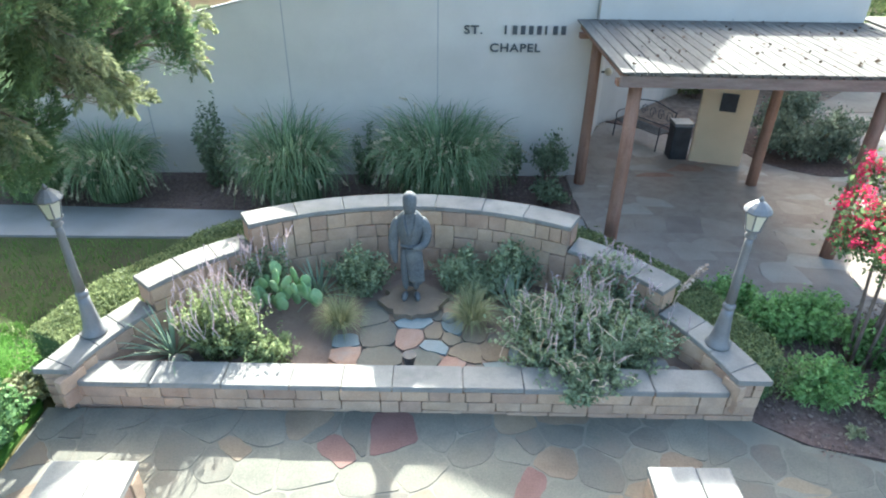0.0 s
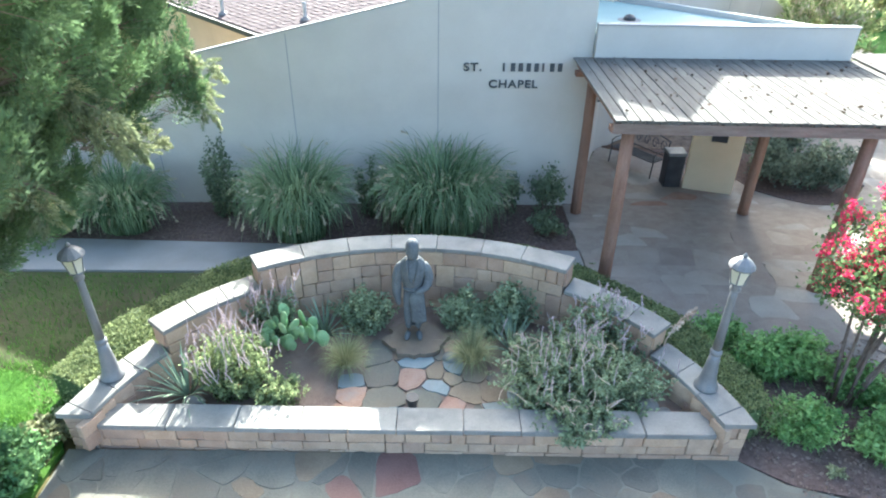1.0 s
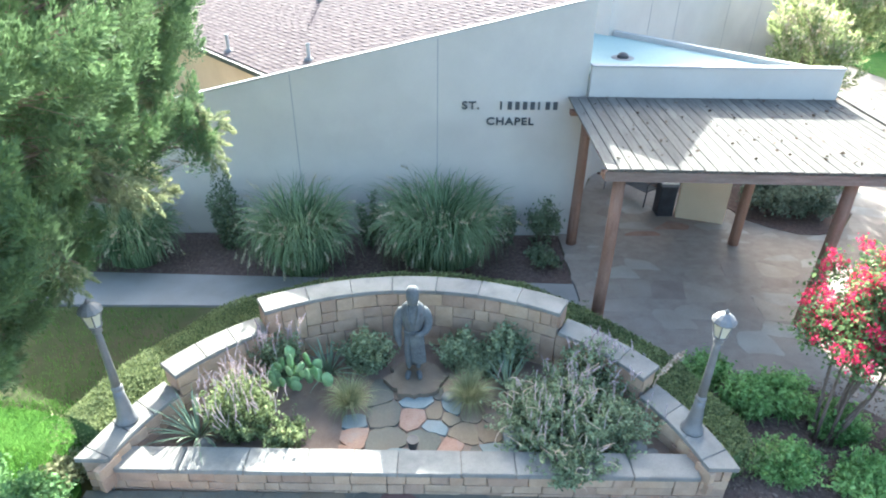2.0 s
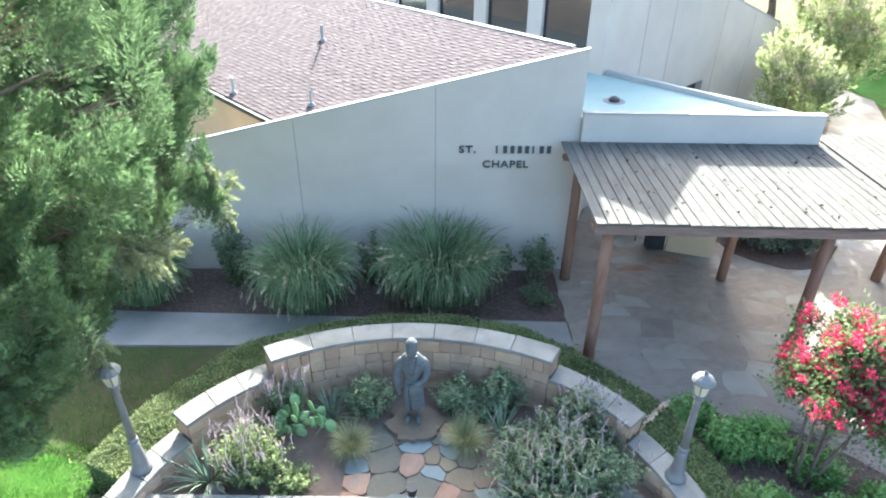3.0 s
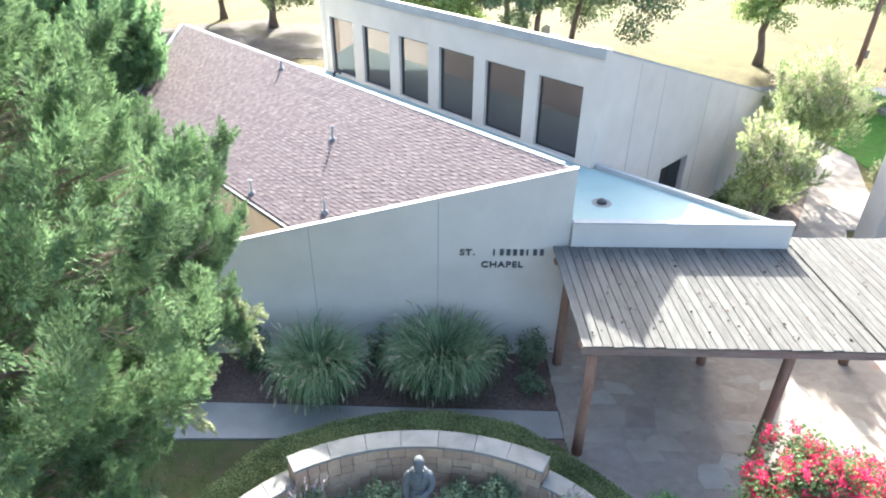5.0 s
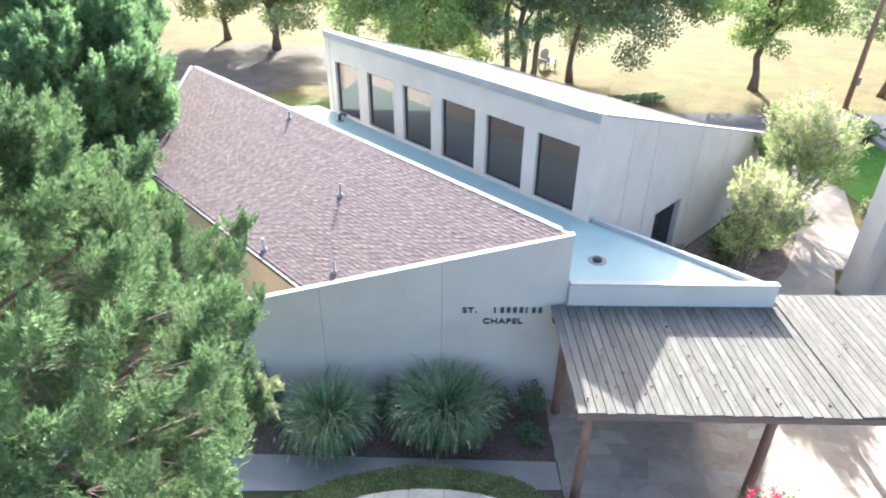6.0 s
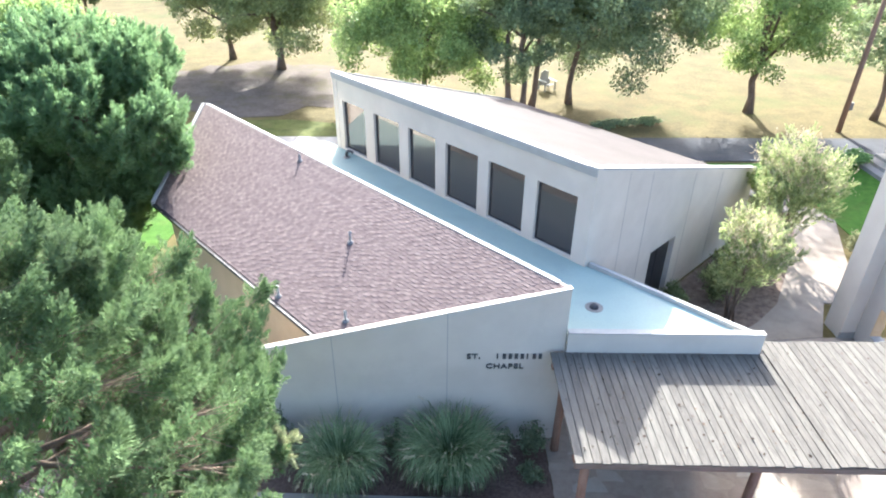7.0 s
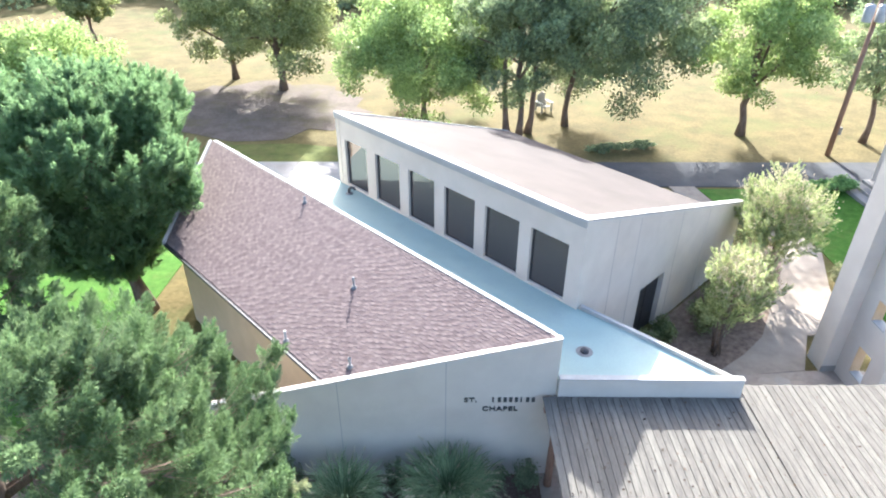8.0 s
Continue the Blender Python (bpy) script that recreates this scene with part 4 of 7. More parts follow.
garden = thing("garden_wall", (CX, 8.4, 0), "curved stepped garden wall of tan cut limestone with pale coping", "wall")
tiers = [(-29.6, 29.6, 1.38), (29.6, 48.5, 1.03), (-48.5, -29.6, 1.03), (48.5, 66.3, 0.7), (-66.3, -48.5, 0.7)]
WALL_T, CAP_T = 0.36, 0.075
for a0, a1, top in tiers:
    n = max(4, int(abs(a1 - a0) / 3))
    outer = [arc(a0 + (a1 - a0) * k / n, 0.05) for k in range(n + 1)]
    inner = [arc(a0 + (a1 - a0) * k / n, WALL_T - 0.03) for k in range(n + 1)]
    part("core", slab(outer + inner[::-1], -0.1, top - CAP_T), MORTAR, garden, "grey mortar core")


def block_mesh(seed):
    """A hand-cut stone, one metre each way, with worn edges."""
    r = random.Random(seed)
    bm = box(-0.5, -0.5, -0.5, 0.5, 0.5, 0.5)
    for v in bm.verts:
        v.co.x += r.uniform(-0.012, 0.012)
        v.co.z += r.uniform(-0.03, 0.03)
        v.co.y += r.uniform(-0.12, 0.0)
    bmesh.ops.bevel(bm, geom=bm.edges[:], offset=0.045, segments=1, affect="EDGES")
    me = bpy.data.meshes.new("stone")
    bm.to_mesh(me)
    bm.free()
    me.materials.append(STONE)
    return me


BLOCKS = [block_mesh(k) for k in range(5)]


def lay_stones(parent, point, length, z0, z1, rows, seed, shortest=0.17, longest=0.48, deep=0.1):
    """Courses of stones over a face. point(s): place (x, y) and the outward normal at s metres."""
    r = random.Random(seed)
    cuts = [z0 + (z1 - z0) * k / rows + (r.uniform(-0.018, 0.018) if 0 < k < rows else 0) for k in range(rows + 1)]
    taken = []
    for row, (lo, hi) in enumerate(zip(cuts, cuts[1:])):
        s, blocked, taken = 0.0, taken, []
        while s < length - 0.02:
            over = [q for q in blocked if q[0] - 0.01 <= s < q[1] - 0.01]
            if over:
                s = over[0][1]
                continue
            end = min([q[0] for q in blocked if q[0] > s] + [length])
            w = r.uniform(shortest, longest)
            if s + w > end - shortest * 0.6:
                w = end - s
            top = hi
            if row < rows - 1 and r.random() < 0.2 and w < longest * 0.75:      # a tall stone through two courses
                top = cuts[row + 2]
                taken.append((s, s + w))
            (x, y), n = point(s + w / 2)
            ob = bpy.data.objects.new("stone", BLOCKS[r.randrange(5)])
            scene.collection.objects.link(ob)
            proud = r.uniform(0.0, 0.014)
            ob.matrix_basis = Matrix.Translation((x + n[0] * (proud - deep / 2 + 0.02), y + n[1] * (proud - deep / 2 + 0.02), (lo + top) / 2)) @ \
                Matrix.Rotation(math.atan2(n[1], n[0]) + math.pi / 2, 4, "Z") @ Matrix.Diagonal((w - 0.012, deep, top - lo - 0.012, 1))
            under(ob, parent)
            s += w


def arc_face(a0, a1, inset, outward=-1):
    length = radians(abs(a1 - a0)) * (rim((a0 + a1) / 2) - inset)

    def point(s):
        a = a0 + (a1 - a0) * s / length
        return arc(a, inset), (outward * math.sin(radians(a)), outward * math.cos(radians(a)))
    return point, length


def line_face(p, q, n):
    d = Vector((q[0] - p[0], q[1] - p[1]))
    length = d.length
    return (lambda s: ((p[0] + d.x * s / length, p[1] + d.y * s / length), n)), length


SOIL_Z = 0.27
pt, ln = arc_face(-29.6, 29.6, WALL_T)
lay_stones(garden, pt, ln, SOIL_Z - 0.06, 1.38 - CAP_T, 5, 1)
for sg in (1, -1):
    pt, ln = arc_face(sg * 29.6, sg * 48.5, WALL_T)
    lay_stones(garden, pt, ln, SOIL_Z - 0.06, 1.03 - CAP_T, 4, 3 + sg)
    pt, ln = arc_face(sg * 48.5, sg * 68.2, WALL_T)
    lay_stones(garden, pt, ln, SOIL_Z - 0.06, 0.7 - CAP_T, 2, 7 + sg)
    for a, lo, hi in ((29.6, 1.03, 1.38), (48.5, 0.7, 1.03)):       # the risers at each step
        p, q = arc(sg * a, 0.05), arc(sg * a, WALL_T - 0.02)
        n = (sg * math.cos(radians(a)), -math.sin(radians(a)))
        pt, ln = line_face(p, q, n)
        lay_stones(garden, pt, ln, lo + 0.003, hi - CAP_T, 1, 9, 0.3, 0.4, 0.08)


def front_y(x):
    """The low front wall runs slightly askew."""
    return 5.47 - 0.0131 * (x + 0.4)


for sg in (1, -1):                                                    # end faces beside the low front wall
    p, q = arc(sg * 68.4, 0.04), arc(sg * 68.4, WALL_T)
    xo, xi = p[0], q[0]
    part("core", box(min(xo, xi) + 0.02, front_y(xo) + 0.02, -0.1, max(xo, xi) - 0.02, 5.72, 0.7 - CAP_T), MORTAR, garden, "grey mortar core")
    pt, ln = line_face((min(xo, xi), front_y(xo)), (max(xo, xi), front_y(xo)), (0, -1))
    lay_stones(garden, pt, ln, 0.43, 0.7 - CAP_T, 2, 21 + sg, 0.16, 0.3)
    pt, ln = line_face((xi, front_y(xi) + 0.02), (xi, 5.9), (-sg, 0))
    lay_stones(garden, pt, ln, 0.43, 0.7 - CAP_T, 1, 31 + sg, 0.2, 0.35)
xl, xr = arc(-68.4, 0.04)[0], arc(68.4, 0.04)[0]
part("core", slab([(xl + 0.02, front_y(xl) + 0.025), (xr - 0.02, front_y(xr) + 0.025), (xr - 0.02, front_y(xr) + 0.3), (xl + 0.02, front_y(xl) + 0.3)], -0.1, 0.415), MORTAR, garden, "grey mortar core")
pt, ln = line_face((xl, front_y(xl)), (xr, front_y(xr)), (-0.013, -1))
lay_stones(garden, pt, ln, -0.02, 0.425, 3, 41, 0.18, 0.58)


def cap_piece(a0, a1, z, w):
    """One coping stone, curved with the wall."""
    n = max(2, int(abs(a1 - a0) / 2.5))
    o = [arc(a0 + (a1 - a0) * k / n, -0.02) for k in range(n + 1)]
    i = [arc(a0 + (a1 - a0) * k / n, w) for k in range(n + 1)]
    bm = slab(o + i[::-1], z - CAP_T + 0.004, z)
    bmesh.ops.bevel(bm, geom=[e for e in bm.edges if abs(e.verts[0].co.z - e.verts[1].co.z) < 0.01], offset=0.009, segments=1, affect="EDGES")
    return part("cap_stone", bm, CAPSTONE, garden)


for a0, a1, z, count in ((-29.9, 29.9, 1.38, 7), (30.0, 49.0, 1.03, 3), (-49.0, -30.0, 1.03, 3), (49.1, 65.5, 0.7, 3), (-65.5, -49.1, 0.7, 3)):
    cuts = [a0 + (a1 - a0) * k / count + (rnd.uniform(-0.5, 0.5) if 0 < k < count else 0) for k in range(count + 1)]
    for c0, c1 in zip(cuts, cuts[1:]):
        gap = 0.035
        cap_piece(c0 + gap, c1 - gap, z + rnd.uniform(-0.003, 0.003), WALL_T + 0.035)
for sg in (1, -1):                                                    # the squared last stone of each arm
    o, i = arc(sg * 65.6, -0.02), arc(sg * 65.6, WALL_T + 0.035)
    xe_o, xe_i = arc(sg * 68.4, -0.03)[0], arc(sg * 68.4, WALL_T + 0.03)[0]
    bm = slab([o, i, (xe_i, front_y(xe_i) - 0.05), (xe_o, front_y(xe_o) - 0.05)], 0.7 - CAP_T + 0.004, 0.7)
    part("cap_stone", bm, CAPSTONE, garden)
cx0, cx1 = arc(-66, WALL_T + 0.02)[0] + 0.02, arc(66, WALL_T + 0.02)[0] - 0.02
x = cx0
while x < cx1 - 0.05:
    w = rnd.uniform(0.5, 0.86)
    if x + w > cx1 - 0.3:
        w = cx1 - x
    x0, x1, ragged = x + 0.004, x + w - 0.004, rnd.uniform(-0.012, 0.012)
    bm = slab([(x0, front_y(x0) - 0.045 + ragged), (x1, front_y(x1) - 0.045 + ragged * 0.5), (x1, front_y(x1) + 0.35), (x0, front_y(x0) + 0.35)], 0.429, 0.503 + rnd.uniform(-0.004, 0.004))
    bmesh.ops.bevel(bm, geom=bm.edges[:], offset=0.01, segments=2, affect="EDGES")
    part("cap_stone", bm, CAPSTONE, garden)
    x += w

# soil of the bed
bm = bmesh.new()
ring = [arc(-67 + 134 * k / 40, WALL_T - 0.02) for k in range(41)]
vs = [bm.verts.new((px, py, SOIL_Z)) for px, py in ring] + [bm.verts.new((cx1, 5.67, SOIL_Z)), bm.verts.new((cx0, 5.67, SOIL_Z))]
bm.faces.new(vs)
for axis in (0, 1):
    for k in range(1, 44):
        c, nn_ = [0, 0, 0], [0, 0, 0]
        c[axis], nn_[axis] = (-4.8 if axis == 0 else 5.4) + k * 0.2, 1
        bmesh.ops.bisect_plane(bm, geom=bm.verts[:] + bm.edges[:] + bm.faces[:], plane_co=c, plane_no=nn_)
for v in bm.verts:
    v.co.z += 0.03 * noise.noise(v.co * 1.7) + 0.012 * noise.noise(v.co * 6)
tagged(part("bed_soil", bm, SOIL, smooth=True), "bare reddish brown soil of the raised bed", "soil", kind="structure")


# ---- flagstones ----
def clip_poly(poly, px, py, nx_, ny_):
    """Keeps the side of a line where (p - point) . n < 0."""
    out = []
    for (ax, ay), (bx_, by_) in zip(poly, poly[1:] + poly[:1]):
        da, db = (ax - px) * nx_ + (ay - py) * ny_, (bx_ - px) * nx_ + (by_ - py) * ny_
        if da < 0:
            out.append((ax, ay))
        if (da < 0) != (db < 0):
            f = da / (da - db)
            out.append((ax + (bx_ - ax) * f, ay + (by_ - ay) * f))
    return out


def cells(x0, y0, x1, y1, step, seed, gap=0.02, squash=1.0):
    """Irregular polygons that fill a rectangle."""
    r = random.Random(seed)
    pts = []
    want = int((x1 - x0) * (y1 - y0) / (step * step * squash))
    for k in range(want * 6):
        q = (r.uniform(x0, x1), r.uniform(y0, y1))
        lone = step * r.choice((0.42, 0.55, 0.8, 1.05))
        if len(pts) < want and all(math.hypot(q[0] - o[0], (q[1] - o[1]) / squash) > lone for o in pts):
            pts.append(q)
    out = []
    for k, (px, py) in enumerate(pts):
        poly = [(x0, y0), (x1, y0), (x1, y1), (x0, y1)]
        near = sorted((q for q in pts if q != (px, py)), key=lambda q: (q[0] - px) ** 2 + (q[1] - py) ** 2)[:14]
        for qx, qy in near:
            dx, dy = qx - px, qy - py
            dist = math.hypot(dx, dy)
            poly = clip_poly(poly, (px + qx) / 2 - dx / dist * gap / 2, (py + qy) / 2 - dy / dist * gap / 2, dx, dy)
            if len(poly) < 3:
                break
        if len(poly) >= 3:
            out.append(((px, py), poly))
    return out


def flag_mesh(centre, poly, z, thick, r, cut=0.12):
    """A flagstone about its own middle, with corners knocked off and a worn upper edge."""
    cx, cy = centre
    soft = []
    n = len(poly)
    for k in range(n):
        ax, ay = poly[k - 1]
        bx_, by_ = poly[k]
        dx_, dy_ = poly[(k + 1) % n]
        f = cut * r.uniform(0.5, 1.3)
        soft.append((bx_ + (ax - bx_) * f, by_ + (ay - by_) * f))
        soft.append((bx_ + (dx_ - bx_) * f, by_ + (dy_ - by_) * f))
        side = math.hypot(dx_ - bx_, dy_ - by_)
        for g in (0.38, 0.62) if side > 0.2 else ():                 # broken, uneven edges
            off = r.uniform(-0.035, 0.012) * min(1.0, side / 0.5)
            soft.append((bx_ + (dx_ - bx_) * g + (dy_ - by_) / side * off * -1, by_ + (dy_ - by_) * g + (dx_ - bx_) / side * off))
    m = len(soft)
    vs = [(x - cx, y - cy, -thick) for x, y in soft] + [(x - cx, y - cy, -0.0025) for x, y in soft] + \
         [((x - cx) * 0.991, (y - cy) * 0.991, r.uniform(-0.001, 0.001)) for x, y in soft]
    fs = []
    for lev in (0, 1):
        for k in range(m):
            fs.append((lev * m + k, lev * m + (k + 1) % m, (lev + 1) * m + (k + 1) % m, (lev + 1) * m + k))
    fs.append(tuple(range(2 * m, 3 * m)))
    return vs, fs


def inside(p, outline):
    x, y = p
    hit = False
    for (ax, ay), (bx_, by_) in zip(outline, outline[1:] + outline[:1]):
        if (ay > y) != (by_ > y) and x < ax + (y - ay) * (bx_ - ax) / (by_ - ay):
            hit = not hit
    return hit


def lay_flags(parent, made, keep, seed, lift, mats, thick=0.04, limit=300, reds=()):
    """Flagstones as pieces under a pavement; those past the limit are joined."""
    r = random.Random(seed)
    count, rest_v, rest_f = 0, [], []
    for c, poly in made:
        if not (keep(c) and all(keep((q[0] * 0.9 + c[0] * 0.1, q[1] * 0.9 + c[1] * 0.1)) for q in poly)):
            continue
        vs, fs = flag_mesh(c, poly, 0, thick, r)
        at = Vector((c[0], c[1], ground_z(*c) + lift + r.uniform(0.0, 0.003)))
        roll = r.random()
        mat = mats[0] if roll < 0.76 else mats[1] if roll < 0.97 else mats[2]
        if any(math.hypot(c[0] - x, c[1] - y) < 0.17 for x, y in reds):
            mat = FLAG_RED
        if count < limit:
            ob = raw("flagstone", vs, fs, mat, None)
            ob.location = at
            under(ob, parent)
            count += 1
        else:
            b0 = len(rest_v)
            rest_v += [Vector(v) + at for v in vs]
            rest_f += [tuple(i + b0 for i in f) for f in fs]
    if rest_v:
        tagged(raw("flagstones_rest", rest_v, rest_f, mats[0], parent), kind="stuff")


PERENNIAL = leafy("perennial leaves", (0.075, 0.15, 0.06), (0.22, 0.36, 0.14), 0.6, 0.35, 2)
FLAG_BLUE = surface("bluish flagstone", (0.18, 0.205, 0.2), (0.25, 0.28, 0.27), 0.85, 3, 50, 0.3, (0.2, 0.2, 0.19), 3, 0.5, per_piece=0.1)
FLAG_RUST = surface("rust flagstone", (0.24, 0.145, 0.105), (0.34, 0.225, 0.17), 0.85, 4, 50, 0.3, (0.25, 0.22, 0.2), 3, 0.6, per_piece=0.12)
front_zone = [(-4.68, -6), (-4.64, 5.44), (3.66, 5.44), (4.2, 5.02), (5.1, 4.74), (9.5, 4.74), (9.5, -6)]
patio = sheet("patio", front_zone, JOINT, "flagstone patio before the low wall", 0.0, 2.0, category="pavement")
made = cells(-4.68, -6, 9.5, 5.44, 0.47, 5, 0.03, 0.8)
made.sort(key=lambda m: math.hypot(m[0][0] + 0.4, m[0][1] - 5.4))
lay_flags(patio, made, lambda c: inside(c, front_zone), 6, 0.0015, (FLAG_GREY, FLAG, FLAG_RED), 0.03, 300, ((-1.6, 5.1), (-1.12, 4.9), (-0.6, 5.25), (1.05, 4.45)))

side_zone = [(2.75, 9.03), (2.98, 8.62), (3.72, 8.18), (4.92, 7.93), (6.33, 7.43), (7.4, 6.3), (7.3, 4.95), (15.5, 4.95), (15.5, 17.38), (13.3, 17.38), (10.25, 17.1), (9.55, 15.57), (9.82, 15.4), (10.3, 13.9), (9.55, 13.0), (8.9, 12.8), (8.42, 12.83), (7.93, 13.12), (7.42, 13.58), (7.3, 14.1), (6.6, 14.9), (4.3, 16.3), (2.75, 12.75)]
court = sheet("courtyard", side_zone, COURT_JOINT, "reddish flagstone court under the timber pergola", 0.0, 2.0, category="pavement")
made = cells(2.75, 4.95, 15.5, 17.6, 0.72, 9, 0.014, 0.85)
made.sort(key=lambda m: math.hypot(m[0][0] - 5, m[0][1] - 10))
lay_flags(court, made, lambda c: inside(c, side_zone), 10, 0.002, (FLAG_MAUVE, FLAG_PALE, FLAG_RUST), 0.03, 290)

bed_path = thing("stepping_stones", (-0.3, 6.6, SOIL_Z), "irregular grey and rust flagstones set in the bed", "paving")
r = random.Random(4)
for c, poly in cells(-1.4, 5.78, 1.1, 7.4, 0.37, 3, 0.02, 0.85):
    if abs(c[0] + 0.3) > 1.25 - 0.75 * max(0, c[1] - 6.5) and c[1] > 6.4:
        continue
    vs, fs = flag_mesh(c, poly, 0, 0.05, r, 0.16)
    ob = raw("flagstone", vs, fs, (FLAG_GREY, FLAG_BLUE, FLAG_BLUE, FLAG_GREY, FLAG_RUST, FLAG)[int(r.random() * 6)])
    ob.location = (c[0], c[1], SOIL_Z + 0.022 + r.uniform(-0.004, 0.006))
    under(ob, bed_path)

# two stone seats on the patio
for x0, x1, g in ((-3.86, -3.0, 0.06), (2.12, 2.95, 0.02)):
    seat = thing("stone_seat", ((x0 + x1) / 2, 3.7, g), "square cut limestone seat block on the patio", "seat", "stone seats")
    part("core", box(x0 + 0.05, 3.25, g, x1 - 0.05, 4.26, g + 0.42), MORTAR, seat)
    for p, q, n in (((x0 + 0.03, 4.27), (x1 - 0.03, 4.27), (0, 1)), ((x0 + 0.03, 3.2), (x0 + 0.03, 4.25), (-1, 0)), ((x1 - 0.03, 3.2), (x1 - 0.03, 4.25), (1, 0)), ((x0 + 0.03, 3.23), (x1 - 0.03, 3.23), (0, -1))):
        pt, ln = line_face(p, q, n)
        lay_stones(seat, pt, ln, g, g + 0.42, 2, int(x0 * 10) + 60, 0.25, 0.5, 0.08)
    mid = x0 + (x1 - x0) * 0.58
    for y0, y1, cut in ((3.18, 3.74, mid - 0.12), (3.752, 4.31, mid)):
        for c0, c1 in ((x0, cut - 0.006), (cut + 0.006, x1)):
            bm = box(c0, y0, g + 0.425, c1, y1, g + 0.5 + rnd.uniform(-0.004, 0.004), 0.014)
            for v in bm.verts:
                v.co += Vector((rnd.uniform(-0.006, 0.006), rnd.uniform(-0.006, 0.006), 0))
            part("cap_stone", bm, CAPSTONE, seat)


# ---- statue ----
def statue(at):
    """A robed standing figure on a rough slab."""
    x, y, z = at
    bm = bmesh.new()

    def body(levels, ox=0.0, oy=0.0, sides=20, folds=0.0):
        rings = []
        for h, rx_, ry_, sx, sy in levels:
            ringv = []
            for k in range(sides):
                a = 2 * math.pi * k / sides
                f = 1 + folds * math.sin(5 * a + h * 3) * max(0, 1 - h)
                ringv.append(bm.verts.new((x + ox + sx + rx_ * f * math.cos(a), y + oy + sy + ry_ * f * math.sin(a), z + h)))
            rings.append(ringv)
        for p, q in zip(rings, rings[1:]):
            for k in range(sides):
                bm.faces.new((p[k], p[(k + 1) % sides], q[(k + 1) % sides], q[k]))
        bm.faces.new(rings[0][::-1]), bm.faces.new(rings[-1])
    # cloak behind, legs before it
    body([(0.05, 0.15, 0.07, 0.02, 0.08), (0.3, 0.16, 0.08, 0.02, 0.07), (0.6, 0.165, 0.09, 0.0, 0.05), (0.86, 0.15, 0.1, 0.0, 0.03)], folds=0.12)
    for lx_, fx in ((-0.075, -0.1), (0.07, 0.1)):
        add_tube(bm, [(x + lx_, y, z + 0.82), (x + lx_ * 1.05, y - 0.05, z + 0.45), (x + lx_, y - 0.03, z + 0.05)], [0.085, 0.07, 0.05], 10)
        add_tube(bm, [(x + lx_, y - 0.02, z + 0.035), (x + fx, y - 0.16, z + 0.03), (x + fx, y - 0.22, z + 0.025)], [0.055, 0.05, 0.025], 8)
    # chest, and shoulders that slope from the neck
    body([(0.76, 0.135, 0.11, 0, 0), (0.85, 0.14, 0.115, 0, 0), (0.95, 0.16, 0.13, 0, -0.005), (1.08, 0.19, 0.145, 0, -0.005), (1.18, 0.205, 0.14, 0, 0.01), (1.25, 0.185, 0.125, 0, 0.015), (1.31, 0.125, 0.1, 0, 0.015), (1.37, 0.065, 0.07, 0, 0.0)])
    # long cloth hanging from the belt over one leg
    body([(0.27, 0.115, 0.03, 0.085, -0.115), (0.31, 0.118, 0.045, 0.085, -0.115), (0.5, 0.118, 0.05, 0.075, -0.115), (0.7, 0.115, 0.05, 0.055, -0.11), (0.84, 0.1, 0.045, 0.035, -0.1)], sides=14)
    # open collar and knotted belt
    for sg in (1, -1):
        add_tube(bm, [(x + sg * 0.075, y - 0.04, z + 1.35), (x + sg * 0.085, y - 0.12, z + 1.24), (x + sg * 0.055, y - 0.15, z + 1.1), (x + sg * 0.012, y - 0.14, z + 0.96)], [0.022, 0.028, 0.026, 0.016], 8)
    add_tube(bm, [(x - 0.15, y - 0.04, z + 0.85), (x - 0.08, y - 0.125, z + 0.85), (x + 0.06, y - 0.135, z + 0.86), (x + 0.15, y - 0.05, z + 0.86)], [0.022, 0.026, 0.026, 0.022], 8)
    add_tube(bm, [(x - 0.02, y - 0.14, z + 0.85), (x - 0.07, y - 0.17, z + 0.8)], [0.02, 0.012], 6)
    # large bowed head
    body([(1.33, 0.06, 0.065, 0, -0.03), (1.375, 0.082, 0.09, 0, -0.05), (1.43, 0.09, 0.105, 0, -0.052), (1.5, 0.097, 0.114, 0, -0.042), (1.56, 0.096, 0.11, 0, -0.034), (1.605, 0.084, 0.096, 0, -0.028), (1.635, 0.045, 0.052, 0, -0.025), (1.642, 0.015, 0.018, 0, -0.025)], sides=16)
    # one sleeve hanging, the other bent across the waist
    add_tube(bm, [(x - 0.13, y + 0.015, z + 1.24), (x - 0.2, y + 0.01, z + 1.14), (x - 0.238, y - 0.01, z + 0.95), (x - 0.238, y - 0.05, z + 0.76), (x - 0.215, y - 0.08, z + 0.66), (x - 0.2, y - 0.09, z + 0.56)], [0.075, 0.082, 0.078, 0.07, 0.045, 0.028], 10)
    add_tube(bm, [(x + 0.13, y + 0.015, z + 1.24), (x + 0.2, y + 0.01, z + 1.14), (x + 0.24, y - 0.02, z + 0.97), (x + 0.19, y - 0.12, z + 0.88), (x + 0.1, y - 0.175, z + 0.87), (x + 0.03, y - 0.19, z + 0.86)], [0.075, 0.082, 0.078, 0.065, 0.042, 0.026], 10)
    bmesh.ops.recalc_face_normals(bm, faces=bm.faces)
    ob = part("statue", bm, BRONZE, smooth=True)
    sub = ob.modifiers.new("soft", "SUBSURF")
    sub.levels = sub.render_levels = 1
    return tagged(ob, "weathered grey bronze figure in a robe on a slab", "statue")


